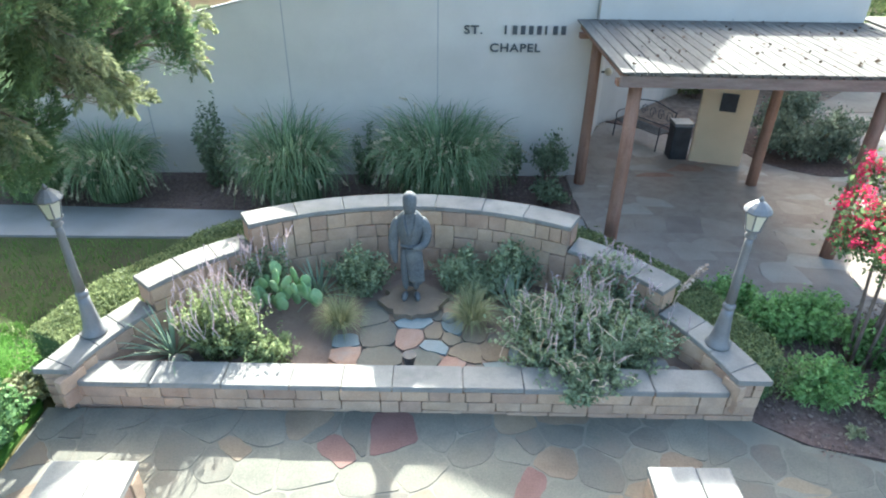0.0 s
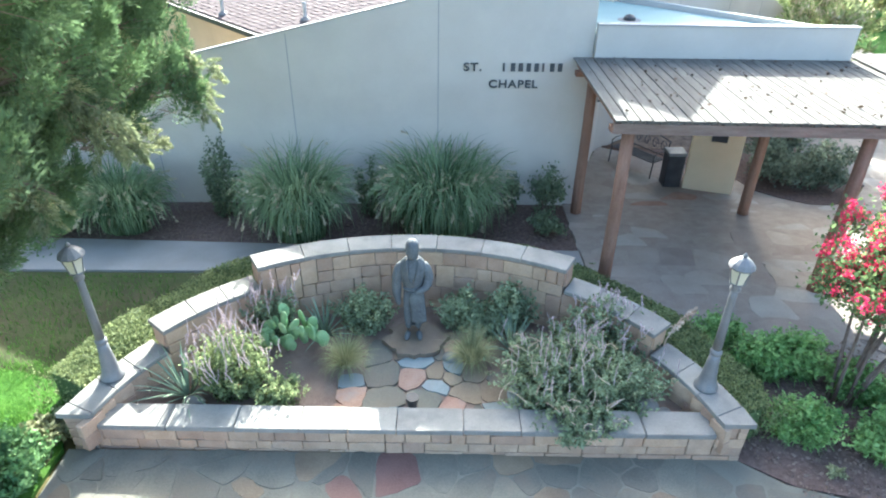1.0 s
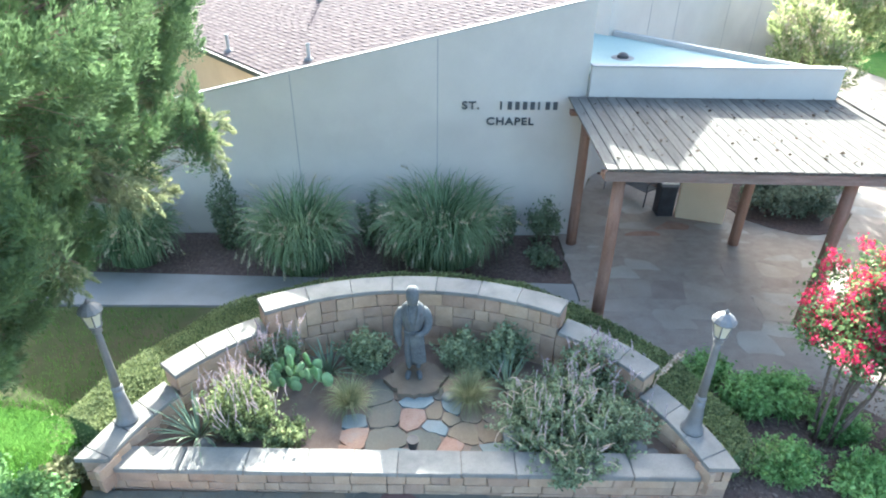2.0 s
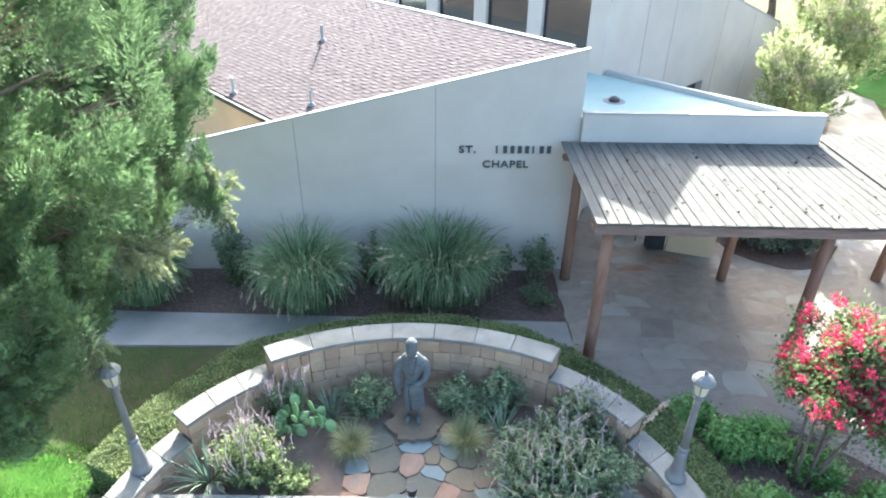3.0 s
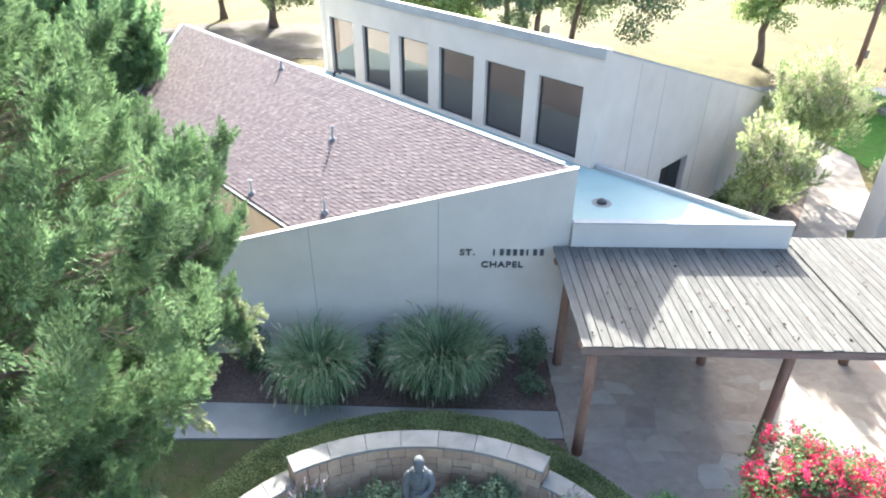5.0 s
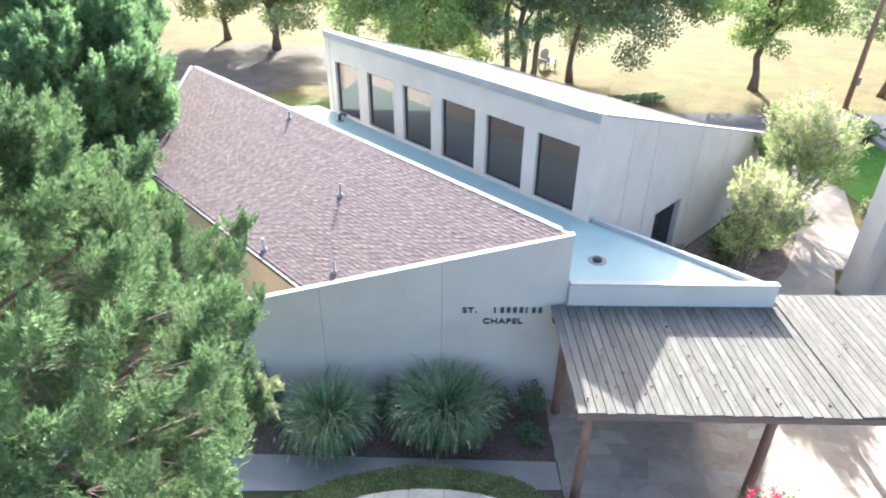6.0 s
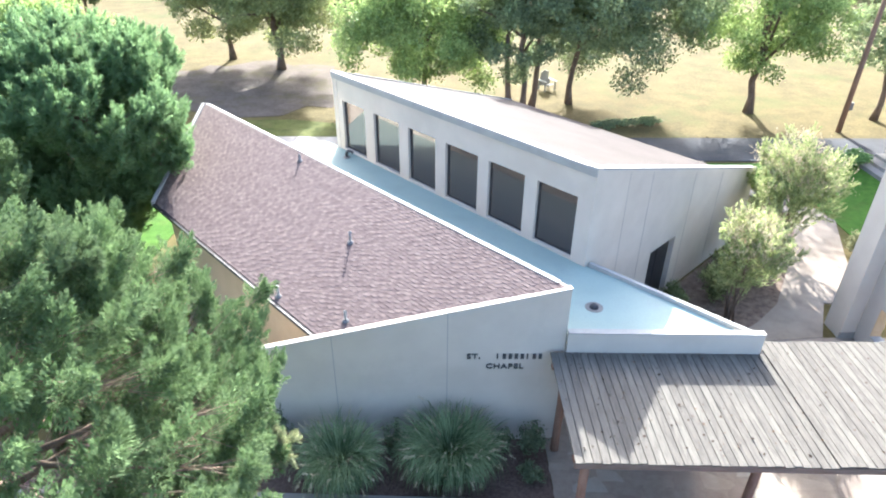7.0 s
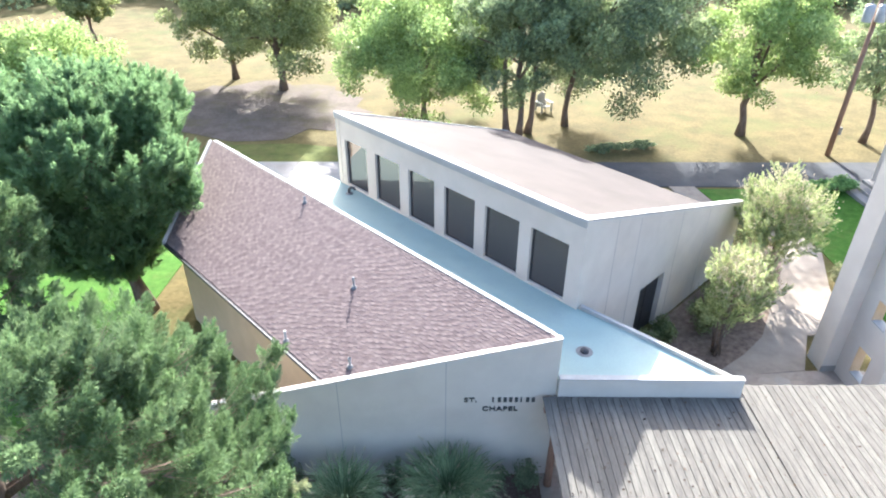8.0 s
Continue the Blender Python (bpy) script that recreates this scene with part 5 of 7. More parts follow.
statue((-0.4, 7.5, SOIL_Z + 0.1))
r = random.Random(12)
ring = [(-0.36 + (0.46 + r.uniform(-0.06, 0.06) + 0.04 * math.sin(a * 1.1)) * math.cos(a * 0.18), 7.36 + (0.38 + r.uniform(-0.05, 0.05)) * math.sin(a * 0.18)) for a in range(34)]
tagged(part("plinth_rock", slab(ring, SOIL_Z - 0.05, SOIL_Z + 0.1), FLAG), "rough tan stone slab under the statue", "rock")


# ---- lamp posts ----
def lamp_post(at):
    x, y, z = at
    lamp = thing("lamp_post", at, "grey metal lantern post standing on the coping", "street lamp", "lamp posts")
    part("base", lathe([(0.15, 0), (0.15, 0.03), (0.122, 0.06), (0.098, 0.2), (0.075, 0.42), (0.066, 0.55)], at, 16), LAMPGREY, lamp, smooth=True)
    part("collar", lathe([(0.067, 0.55), (0.075, 0.57), (0.074, 0.595), (0.058, 0.63)], at, 16), LAMPGREY, lamp, smooth=True)
    part("shaft", lathe([(0.058, 0.62), (0.05, 1.0), (0.044, 1.4), (0.042, 1.52)], at, 14), LAMPGREY, lamp, smooth=True)
    part("neck", lathe([(0.06, 1.52), (0.065, 1.54), (0.04, 1.57), (0.085, 1.61), (0.09, 1.625)], at, 14), LAMPGREY, lamp, smooth=True)
    for k in range(6):
        a0, a1 = math.pi * k / 3, math.pi * (k + 1) / 3
        lo, hi, z0, z1 = 0.08, 0.125, 1.628, 1.84
        p = [(x + rr * math.cos(a), y + rr * math.sin(a), z + h) for rr, a, h in ((lo, a0, z0), (lo, a1, z0), (hi, a1, z1), (hi, a0, z1))]
        mid = Vector((x, y, z + 1.73))
        q = [tuple(Vector(v).lerp(mid, 0.05)) for v in p]
        raw("glass_pane", p + q, [(0, 1, 2, 3), (7, 6, 5, 4), (0, 4, 5, 1), (1, 5, 6, 2), (2, 6, 7, 3), (3, 7, 4, 0)], FROST, lamp, "cream frosted glass")
        part("glazing_bar", tube([p[0], p[3]], [0.009, 0.009], 6), LAMPGREY, lamp)
    part("roof", lathe([(0.145, 1.838), (0.15, 1.855), (0.12, 1.9), (0.06, 1.95), (0.03, 1.965)], at, 12), LAMPGREY, lamp)
    part("finial", lathe([(0.02, 1.96), (0.03, 1.985), (0.012, 2.01), (0.004, 2.03)], at, 10), LAMPGREY, lamp, smooth=True)
    return lamp


lamp_post((3.42, 6.02, 0.702))
lamp_post((-4.25, 6.15, 0.702))

# small bed spotlight beside the coping
spot = thing("bed_spotlight", (-0.36, 5.92, SOIL_Z + 0.05), "small upright spotlight with a pale glass lens", "spotlight")
part("stem", lathe([(0.05, 0), (0.045, 0.05), (0.075, 0.2), (0.085, 0.26)], (-0.36, 5.95, SOIL_Z + 0.02), 12), DARKMETAL, spot)
part("lens", lathe([(0.11, 0.0), (0.11, 0.02), (0.06, 0.035)], (-0.36, 5.86, SOIL_Z + 0.05), 14), GALV, spot, "round pale lens ring")

# ---- garden plants ----
SAGE_LEAF = leafy("sunny sage leaves", (0.12, 0.165, 0.075), (0.33, 0.38, 0.18), 0.7, 0.45, 2.5)

def blades(base, count, length, width, droop, spread, upright=0.5, seed=1, segs=4, radius=0.15, rise=0.0, curl=0.0):
    """Arching grass blades from a tuft, as an array (blades, rungs, 2, 3), and their tips."""
    g = np.random.default_rng(seed)
    a = g.uniform(0, 2 * np.pi, count)
    out = np.stack([np.cos(a), np.sin(a), np.zeros(count)], 1)
    tilt = g.uniform(0.05, 1.0, count) ** 0.8 * spread
    ln = length * g.uniform(0.65, 1.1, count)
    p = np.array(base) + out * (radius * g.random((count, 1)) ** 0.5) + np.array([0, 0, 1.0]) * (rise * g.random((count, 1)))
    side = np.stack([-np.sin(a), np.cos(a), np.zeros(count)], 1) + 0.25 * g.normal(size=(count, 3))
    side /= np.linalg.norm(side, axis=1, keepdims=True)
    wob = g.normal(size=(count, 3)) * 0.4
    twist = g.normal(size=count) * curl
    strip = [np.stack([p - side * width / 2, p + side * width / 2], 1)]
    prev = p
    for k in range(segs):
        f = (k + 0.5) / segs
        ang = tilt + droop * f ** 1.6 * (0.5 + tilt)
        out = np.stack([np.cos(a + twist * f), np.sin(a + twist * f), np.zeros(count)], 1)
        d = out * (0.76 * np.sin(ang))[:, None] + np.array([0, 0, 1]) * np.cos(ang)[:, None] + wob * (0.1 + 0.25 * f)
        nxt = prev + d * (ln / segs)[:, None]
        w1 = width * (1 - ((k + 1) / segs) ** 2 * 0.95)
        strip.append(np.stack([nxt - side * w1 / 2, nxt + side * w1 / 2], 1))
        prev = nxt
    return np.stack(strip, 1), prev


def strips(name, v, material, parent, label=""):
    """A mesh of ribbons from an array (ribbons, rungs, 2, 3); each ribbon hangs together."""
    count, rungs = v.shape[0], v.shape[1]
    base = (np.arange(count) * rungs * 2)[:, None] + (np.arange(rungs - 1) * 2)[None, :]
    faces = np.stack([base, base + 1, base + 3, base + 2], -1).reshape(-1, 4)
    me = bpy.data.meshes.new(name)
    me.vertices.add(count * rungs * 2)
    me.vertices.foreach_set("co", np.asarray(v, dtype=np.float32).ravel())
    me.loops.add(faces.size)
    me.loops.foreach_set("vertex_index", faces.astype(np.int32).ravel())
    me.polygons.add(len(faces))
    me.polygons.foreach_set("loop_start", np.arange(len(faces), dtype=np.int32) * 4)
    me.update(calc_edges=True)
    me.validate()
    me.materials.append(material)
    return tagged(under(new(name, me), parent), label)



def grass_clump(at, count, length, spread, droop, material, label, width=0.018, plumes=0, seed=1, name="ornamental_grass", radius=0.3, group="grass clumps", squash=1.0, rise=0.0):
    x, y, z = at
    th = thing(name, at, label, "grass", group)
    q, tips = blades(at, count, length, width, droop, spread, seed=seed, radius=radius, rise=rise)
    if squash != 1.0:
        q[..., 1] = y + (q[..., 1] - y) * squash
        tips[:, 1] = y + (tips[:, 1] - y) * squash
    tagged(strips("blades", q, material, th), kind="stuff")
    if plumes:
        g = np.random.default_rng(seed + 9)
        pick = tips[g.choice(len(tips), plumes, replace=False)]
        pts = np.repeat(pick, 22, axis=0)
        pts = pts + g.normal(size=pts.shape) * np.array([0.025, 0.025, 0.075])
        soup("plumes", leaves(pts, 0.022, np.tile([0, 0, 1.0], (len(pts), 1)), 2.2, 0.8), 4, PLUME, th, "pale feathery seed heads")
    return th


def shrub(at, radii, n, leaf, material, label, name="shrub", clumps=16, seed=1, group="", stems=5, category="shrub", stretch=1.7):
    x, y, z = at
    th = thing(name, at, label, category, group)
    r = random.Random(seed)
    lobes = scatter_lobes((x, y, z + radii[2]), (radii[0] * 0.8, radii[1] * 0.8, radii[2] * 0.8), int(clumps * 1.8), min(radii) * 0.34, seed)
    for k in range(stems):
        c = lobes[k % len(lobes)][0]
        part("stem", tube([(x + r.uniform(-0.08, 0.08), y + r.uniform(-0.08, 0.08), z - 0.03), (x + (c[0] - x) * 0.5, y + (c[1] - y) * 0.5, z + (c[2] - z) * 0.6), c], [0.016, 0.012, 0.005], 5), BARK, th)
    p, nn = lobes_points(lobes, n, 0.1)
    p = p + gen.normal(size=p.shape) * np.array(radii) * 0.12
    p = p[p[:, 2] > z + 0.01]
    up = np.tile([0, 0, 0.6], (len(p), 1)) + unit(len(p))
    soup("leaves", leaves(p, leaf, up, stretch, 0.4), 4, material, th)
    return th, lobes


def spikes(th, lobes, count, length, material, label, seed, z_from=0.0, bend=0.3, fat=0.018, name="flower_spike"):
    """Upright flower spikes over a shrub."""
    g = random.Random(seed)
    pts, nor = [], []
    stems = bmesh.new()
    for k in range(count):
        c, rr = lobes[g.randrange(len(lobes))]
        a = g.uniform(0, 2 * math.pi)
        p = Vector((c[0] + rr[0] * 0.8 * math.cos(a) * g.random(), c[1] + rr[1] * 0.8 * math.sin(a) * g.random(), c[2] + rr[2] * 0.7))
        if p.z < z_from:
            continue
        d = Vector((g.gauss(0, bend), g.gauss(0, bend), 1)).normalized()
        ln = length * g.uniform(0.6, 1.3)
        curl = Vector((g.gauss(0, 1), g.gauss(0, 1), g.gauss(-0.4, 0.5))) * bend * 0.55
        line = [p]
        for j in range(6):
            d = (d + curl * (j / 5)).normalized()
            line.append(line[-1] + d * ln / 6)
        add_tube(stems, line, [0.005, 0.0048, 0.0045, 0.004, 0.004, 0.0035, 0.002], 4)
        for j in range(26):
            f = 2.2 + 3.8 * j / 26
            pts.append(line[int(f)].lerp(line[int(f) + 1], f % 1) + Vector((g.gauss(0, fat * 0.45), g.gauss(0, fat * 0.45), g.gauss(0, fat * 0.3))))
            nor.append(d)
    tagged(part("flower_stem", stems, material, th), kind="stuff")
    tagged(soup(name, leaves(np.array(pts), fat, np.array(nor), 1.8, 0.9), 4, material, th, label), kind="stuff")


def fountain(at, count, length, wide, deep, label, plumes, seed, drape=3.3):
    """A tall dome of grass: blades rise steeply, arch over and hang almost to the ground, with seed heads above and among them."""
    th = thing("ornamental_grass", at, label, "grass", "grass clumps")
    g = np.random.default_rng(seed)
    a = g.uniform(0, 2 * np.pi, count)
    f = g.random(count) ** 0.6
    p = np.array(at) + np.stack([np.cos(a) * f * wide, np.sin(a) * f * deep, np.zeros(count)], 1)
    a = a + g.normal(size=count) * 0.75
    out = np.stack([np.cos(a), np.sin(a), np.zeros(count)], 1)
    side = np.stack([-np.sin(a), np.cos(a), np.zeros(count)], 1)
    tilt = 0.02 + 0.2 * f * g.uniform(0.4, 1.2, count)
    ln = length * g.uniform(0.55, 1.08, count)
    sway = g.normal(size=(count, 1)) * 0.14
    segs, width = 9, 0.021
    bend = drape * g.uniform(0.45, 1.25, count)
    rungs, prev = [np.stack([p - side * width / 2, p + side * width / 2], 1)], p
    for k in range(segs):
        q = (k + 0.5) / segs
        ang = np.minimum(tilt + bend * q ** 2.2 * (0.85 + tilt), 2.95)
        d = out * (0.76 * np.sin(ang))[:, None] + np.array([0, 0, 1.0]) * np.cos(ang)[:, None] + side * sway * q
        prev = prev + d * (ln / segs)[:, None]
        w = width * (1 - 0.9 * ((k + 1) / segs) ** 3)
        rungs.append(np.stack([prev - side * w / 2, prev + side * w / 2], 1))
    v = np.stack(rungs, 1)
    v[..., 2] = np.maximum(v[..., 2], at[2] + 0.03)
    over = np.maximum(0.0, v[..., 1] - (WALL_Y - 0.12))
    v[..., 1] -= over + 0.08 * over / (0.1 + over)
    tagged(strips("blades", v, BLADE, th), kind="stuff")
    pick = g.choice(count, plumes, replace=False)
    mid = g.integers(5, segs + 1, plumes)
    head = v[pick, mid].mean(axis=1)
    run = v[pick, mid].mean(axis=1) - v[pick, mid - 1].mean(axis=1)
    run /= np.linalg.norm(run, axis=1, keepdims=True) + 1e-6
    run = run + np.array([0, 0, 0.25])
    pts = np.repeat(head, 30, axis=0) + np.repeat(run, 30, axis=0) * g.uniform(-0.05, 0.16, (plumes * 30, 1)) + g.normal(size=(plumes * 30, 3)) * 0.014
    soup("plumes", leaves(pts, 0.02, np.repeat(run, 30, axis=0), 2.4, 0.6), 4, PLUME, th, "pale feathery seed heads")
    return th


# tall grasses along the chapel wall
fountain((-2.85, 11.2, -0.13), 1900, 2.3, 0.5, 0.4, "tall arching ornamental grass against the chapel wall", 150, 3)
fountain((0.0, 11.5, -0.13), 2500, 2.35, 0.78, 0.45, "tall arching ornamental grass with pale plumes", 230, 4)
fountain((-6.45, 11.4, -0.12), 1700, 1.85, 0.5, 0.35, "drooping ornamental grass edging the footpath", 120, 5)
fountain((-8.0, 11.4, -0.12), 1500, 1.8, 0.5, 0.35, "drooping ornamental grass edging the footpath", 80, 6)
for (x, y), rad, n, lab, sd in (((2.25, 12.15), (0.42, 0.4, 0.6), 1800, "loose rose shrub beside the corner post", 5), ((1.55, 12.2), (0.25, 0.25, 0.5), 700, "small thin shrub in the mulch", 6),
                                ((2.2, 11.3), (0.42, 0.35, 0.24), 1500, "low rounded dark shrub in the mulch", 7), ((-8.6, 11.9), (0.7, 0.6, 0.7), 2600, "dark leafy shrub beside the wall", 8)):
    shrub((x, y, -0.13), rad, n, 0.045, SHADE_LEAF, lab, clumps=14, seed=sd, group="wall shrubs")

UPRIGHT = ((-4.62, 12.15, 0.42, 0.9, 46, "upright dark twiggy shrub between the grasses", 3), (-1.55, 12.2, 0.22, 0.72, 20, "thin reddish shrub between the grasses", 4))


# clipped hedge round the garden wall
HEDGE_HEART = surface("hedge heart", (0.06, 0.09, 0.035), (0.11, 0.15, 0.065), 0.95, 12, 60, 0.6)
hedge = thing("hedge", (CX, 9.2, 0), "low clipped boxwood hedge round the curved wall", "hedge")


def hedge_out(a):
    """How far the hedge reaches beyond the wall's outer face."""
    return float(np.interp(a, [-66, -50, -40, -32, -14, 4, 19, 25, 34, 44, 55, 62, 66], [0.88, 0.95, 1.05, 1.2, 1.22, 1.22, 1.2, 1.05, 0.82, 0.85, 0.66, 0.66, 0.45]))


def hedge_top(a):
    return float(np.interp(a, [-66, -45, -20, 20, 40, 66], [0.56, 0.6, 0.66, 0.68, 0.64, 0.58]))


def hedge_run(a0, a1, seed):
    n = int(abs(a1 - a0) / 2.0)
    angs = [a0 + (a1 - a0) * k / n for k in range(n + 1)]
    pos = lambda a, rr: (CX + rr * math.sin(radians(a)), CY + rr * math.cos(radians(a)))
    out, inn_ = [pos(a, rim(a) + hedge_out(a) - 0.07) for a in angs], [pos(a, rim(a) + 0.1) for a in angs]
    tops = [hedge_top(a) - 0.035 for a in angs]
    # a solid slab, darker than the leaves, fills the hedge under them
    part("hedge_core", slab(out + inn_[::-1], -0.2, tops + tops[::-1]), HEDGE_HEART, hedge, "dark green solid hedge core")
    g = np.random.default_rng(seed)
    m = int(32000 * abs(a1 - a0) / 40)
    a = g.uniform(a0, a1, m)
    ra = np.array([rim(v) for v in a]) + 0.04
    rb = np.array([rim(v) + hedge_out(v) for v in a])
    tp = np.array([hedge_top(v) for v in a])
    face = g.random(m)
    rr = np.where(face < 0.62, ra + (rb - ra) * g.random(m), np.where(face < 0.7, ra, rb))
    z = np.where(face < 0.62, tp + g.normal(size=m) * 0.02, tp * g.random(m))
    edge = np.clip((rr - rb + 0.1) / 0.1, 0, 1)
    z = np.where(face < 0.62, z - 0.05 * edge ** 2, z)
    rr = rr + g.normal(size=m) * 0.022
    p = np.stack([CX + rr * np.sin(np.radians(a)), CY + rr * np.cos(np.radians(a)), z], 1)
    ends = g.random(m) < 0.06
    ae = np.where(g.random(m) < 0.5, a0, a1)
    p[ends] = np.stack([CX + (ra + (rb - ra) * g.random(m)) * np.sin(np.radians(ae)), CY + (ra + (rb - ra) * g.random(m)) * np.cos(np.radians(ae)), tp * g.random(m)], 1)[ends]
    p[:, 2] += 0.018 * np.sin(p[:, 0] * 5) + 0.018 * np.cos(p[:, 1] * 4.3)
    soup("leaves", leaves(p, 0.025, None, 1.5), 4, HEDGE_LEAF, hedge)


hedge_run(-61.5, -38, 2)
hedge_run(-38, 30, 3)
hedge_run(30, 66, 4)


def shoots(at, radii, stems, per, leaf, material, label, name="sage_bush", seed=1, group="sage bushes", flop=0.5, category="shrub"):
    """A loose bush of upright leafy shoots; returns the thing and the ends of its shoots."""
    x, y, z = at
    th = thing(name, at, label, category, group)
    g = np.random.default_rng(seed)
    a = g.uniform(0, 2 * np.pi, stems)
    f = g.random(stems) ** 0.5
    ux, uy = np.cos(a) * f, np.sin(a) * f
    root = np.stack([x + ux * radii[0] * 0.62, y + uy * radii[1] * 0.62, np.full(stems, z - 0.02)], 1)
    high = 2 * radii[2] * (1 - 0.5 * f ** 2) * g.uniform(0.7, 1.15, stems)
    tip = np.stack([x + ux * radii[0] * (1 + 0.2 * g.normal(size=stems)), y + uy * radii[1] * (1 + 0.2 * g.normal(size=stems)), z + high], 1)
    tip[:, :2] += g.normal(size=(stems, 2)) * 0.05
    pts, nor = [], []
    for k in range(per):
        t = ((k + g.random((stems, 1))) / per) ** 0.75
        p = root * (1 - t) + tip * t
        p = p + (tip - root) * np.array([1, 1, 0]) * flop * (t * t - t)
        pts.append(p + g.normal(size=p.shape) * leaf * 0.75)
        d = g.normal(size=p.shape) * np.array([1, 1, 0.5]) + np.array([0, 0, 0.55])
        nor.append(d / np.linalg.norm(d, axis=1, keepdims=True))
    p, nn = np.concatenate(pts), np.concatenate(nor)
    soup("leaves", leaves(p, leaf, nn, 2.0, 0.25), 4, material, th)
    w = np.cross(tip - root, unit(stems))
    w = w / (np.linalg.norm(w, axis=1, keepdims=True) + 1e-6) * 0.005
    tagged(soup("stem_mass", np.stack([root - w, root + w, tip], 1), 3, BARK, th), kind="stuff")
    lobes = [(tuple(q), (0.05, 0.05, 0.03)) for q in tip]
    return th, lobes


for x, y, w, high, n, lab, sd in UPRIGHT:
    shoots((x, y, -0.13), (w, 0.3, high), n, 60, 0.04, SHADE_LEAF, lab, "shrub", sd, "wall shrubs", 0.2)

# planting inside the bed
s1, l1 = shoots((-2.8, 6.4, SOIL_Z), (0.52, 0.46, 0.44), 200, 36, 0.03, SAGE_LEAF, "leafy lavender sage bush lit from behind", seed=11)
spikes(s1, l1, 120, 0.32, LILAC, "faded lilac flower spikes", 12, SOIL_Z + 0.45, 0.2, 0.011)
s0, _l = shoots((-2.15, 6.12, SOIL_Z), (0.4, 0.3, 0.2), 60, 34, 0.03, SAGE_LEAF, "low green sage shoots at the bed edge", seed=10)
s2, l2 = shoots((-2.5, 7.55, SOIL_Z), (0.4, 0.3, 0.42), 70, 40, 0.03, BED_LEAF, "grey green sage behind the cactus", seed=13)
spikes(s2, l2, 34, 0.3, LILAC, "faded lilac flower spikes", 14, SOIL_Z + 0.5, 0.15, 0.016)
s3, l3 = shoots((1.85, 6.35, SOIL_Z), (1.1, 0.85, 0.38), 460, 52, 0.03, BED_LEAF, "sprawling grey green sage spilling over the low wall", seed=15)
spikes(s3, [l for l in l3 if l[0][0] < 2.2 and l[0][1] < 6.7], 38, 0.3, DRIEDSTEM, "dried curling flower stems", 16, SOIL_Z + 0.35, 0.6, 0.009)
spikes(s3, l3, 110, 0.24, LILAC, "faded lilac flower spikes", 17, SOIL_Z + 0.45, 0.16, 0.011)
s4, l4 = shoots((1.75, 5.6, SOIL_Z + 0.03), (0.5, 0.36, 0.24), 110, 36, 0.03, BED_LEAF, "trailing end of the sage over the coping", seed=18)
spikes(s4, l4, 22, 0.2, DRIEDSTEM, "dried curling flower stems", 19, SOIL_Z, 0.8, 0.009)
s5, l5 = shoots((2.35, 7.15, SOIL_Z), (0.7, 0.5, 0.46), 170, 42, 0.03, BED_LEAF, "grey green sage below the stepped wall", seed=20)
spikes(s5, l5, 60, 0.22, LILAC, "faded lilac flower spikes", 21, SOIL_Z + 0.5, 0.25, 0.016)
for (x, y), rad, n, sd in (((-1.15, 7.72), (0.42, 0.32, 0.36), 3200, 23), ((0.35, 7.75), (0.42, 0.3, 0.34), 2800, 24), ((1.05, 7.75), (0.4, 0.3, 0.4), 2400, 25), ((0.65, 7.55), (0.25, 0.22, 0.25), 1200, 26)):
    shoots((x, y, SOIL_Z), rad, n // 26, 30, 0.034, BED_LEAF, "low leafy green shrub against the stone wall", "shrub", sd, "bed shrubs")
for (x, y), ln, n, sd in (((-1.35, 6.85), 0.62, 560, 31), ((0.45, 6.95), 0.66, 600, 32)):
    grass_clump((x, y, SOIL_Z), n, ln, 0.75, 1.7, STRAW, "fine straw green fountain grass in the bed", 0.009, 0, sd, "fountain_grass", 0.08, "fountain grasses")


def yucca(at, length, count, seed):
    th = thing("yucca", at, "grey green yucca with narrow arching leaves", "yucca", "yuccas")
    r = random.Random(seed)
    for k in range(count):
        a, tilt, ln = 2.4 * k + r.uniform(-0.3, 0.3), r.uniform(0.15, 1.25), length * r.uniform(0.7, 1.1)
        d, s = Vector((math.cos(a), math.sin(a), 0)), Vector((-math.sin(a), math.cos(a), 0))
        p, vs = Vector(at) + d * 0.03, []
        for j in range(6):
            f = j / 5
            w = 0.012 * (1 - f ** 2.5) * (0.7 + 0.6 * min(1, f * 3)) + 0.001
            vs += [tuple(p - s * w + Vector((0, 0, w * 0.5))), tuple(p), tuple(p + s * w + Vector((0, 0, w * 0.5)))]
            ang = tilt + 0.7 * f * f * tilt
            p = p + (d * math.sin(ang) + Vector((0, 0, math.cos(ang)))) * ln / 5
        fs = [(3 * j + i, 3 * j + i + 1, 3 * j + i + 4, 3 * j + i + 3) for j in range(5) for i in (0, 1)]
        raw("leaf", vs, fs, YUCCA, th, smooth=True)
    return th


for (x, y), ln, n, sd in (((-3.4, 6.25), 0.78, 46, 41), ((1.05, 7.2), 0.66, 46, 42), ((-1.75, 7.55), 0.6, 40, 43), ((-3.1, 7.1), 0.5, 30, 44)):
    yucca((x, y, SOIL_Z), ln, n, sd)


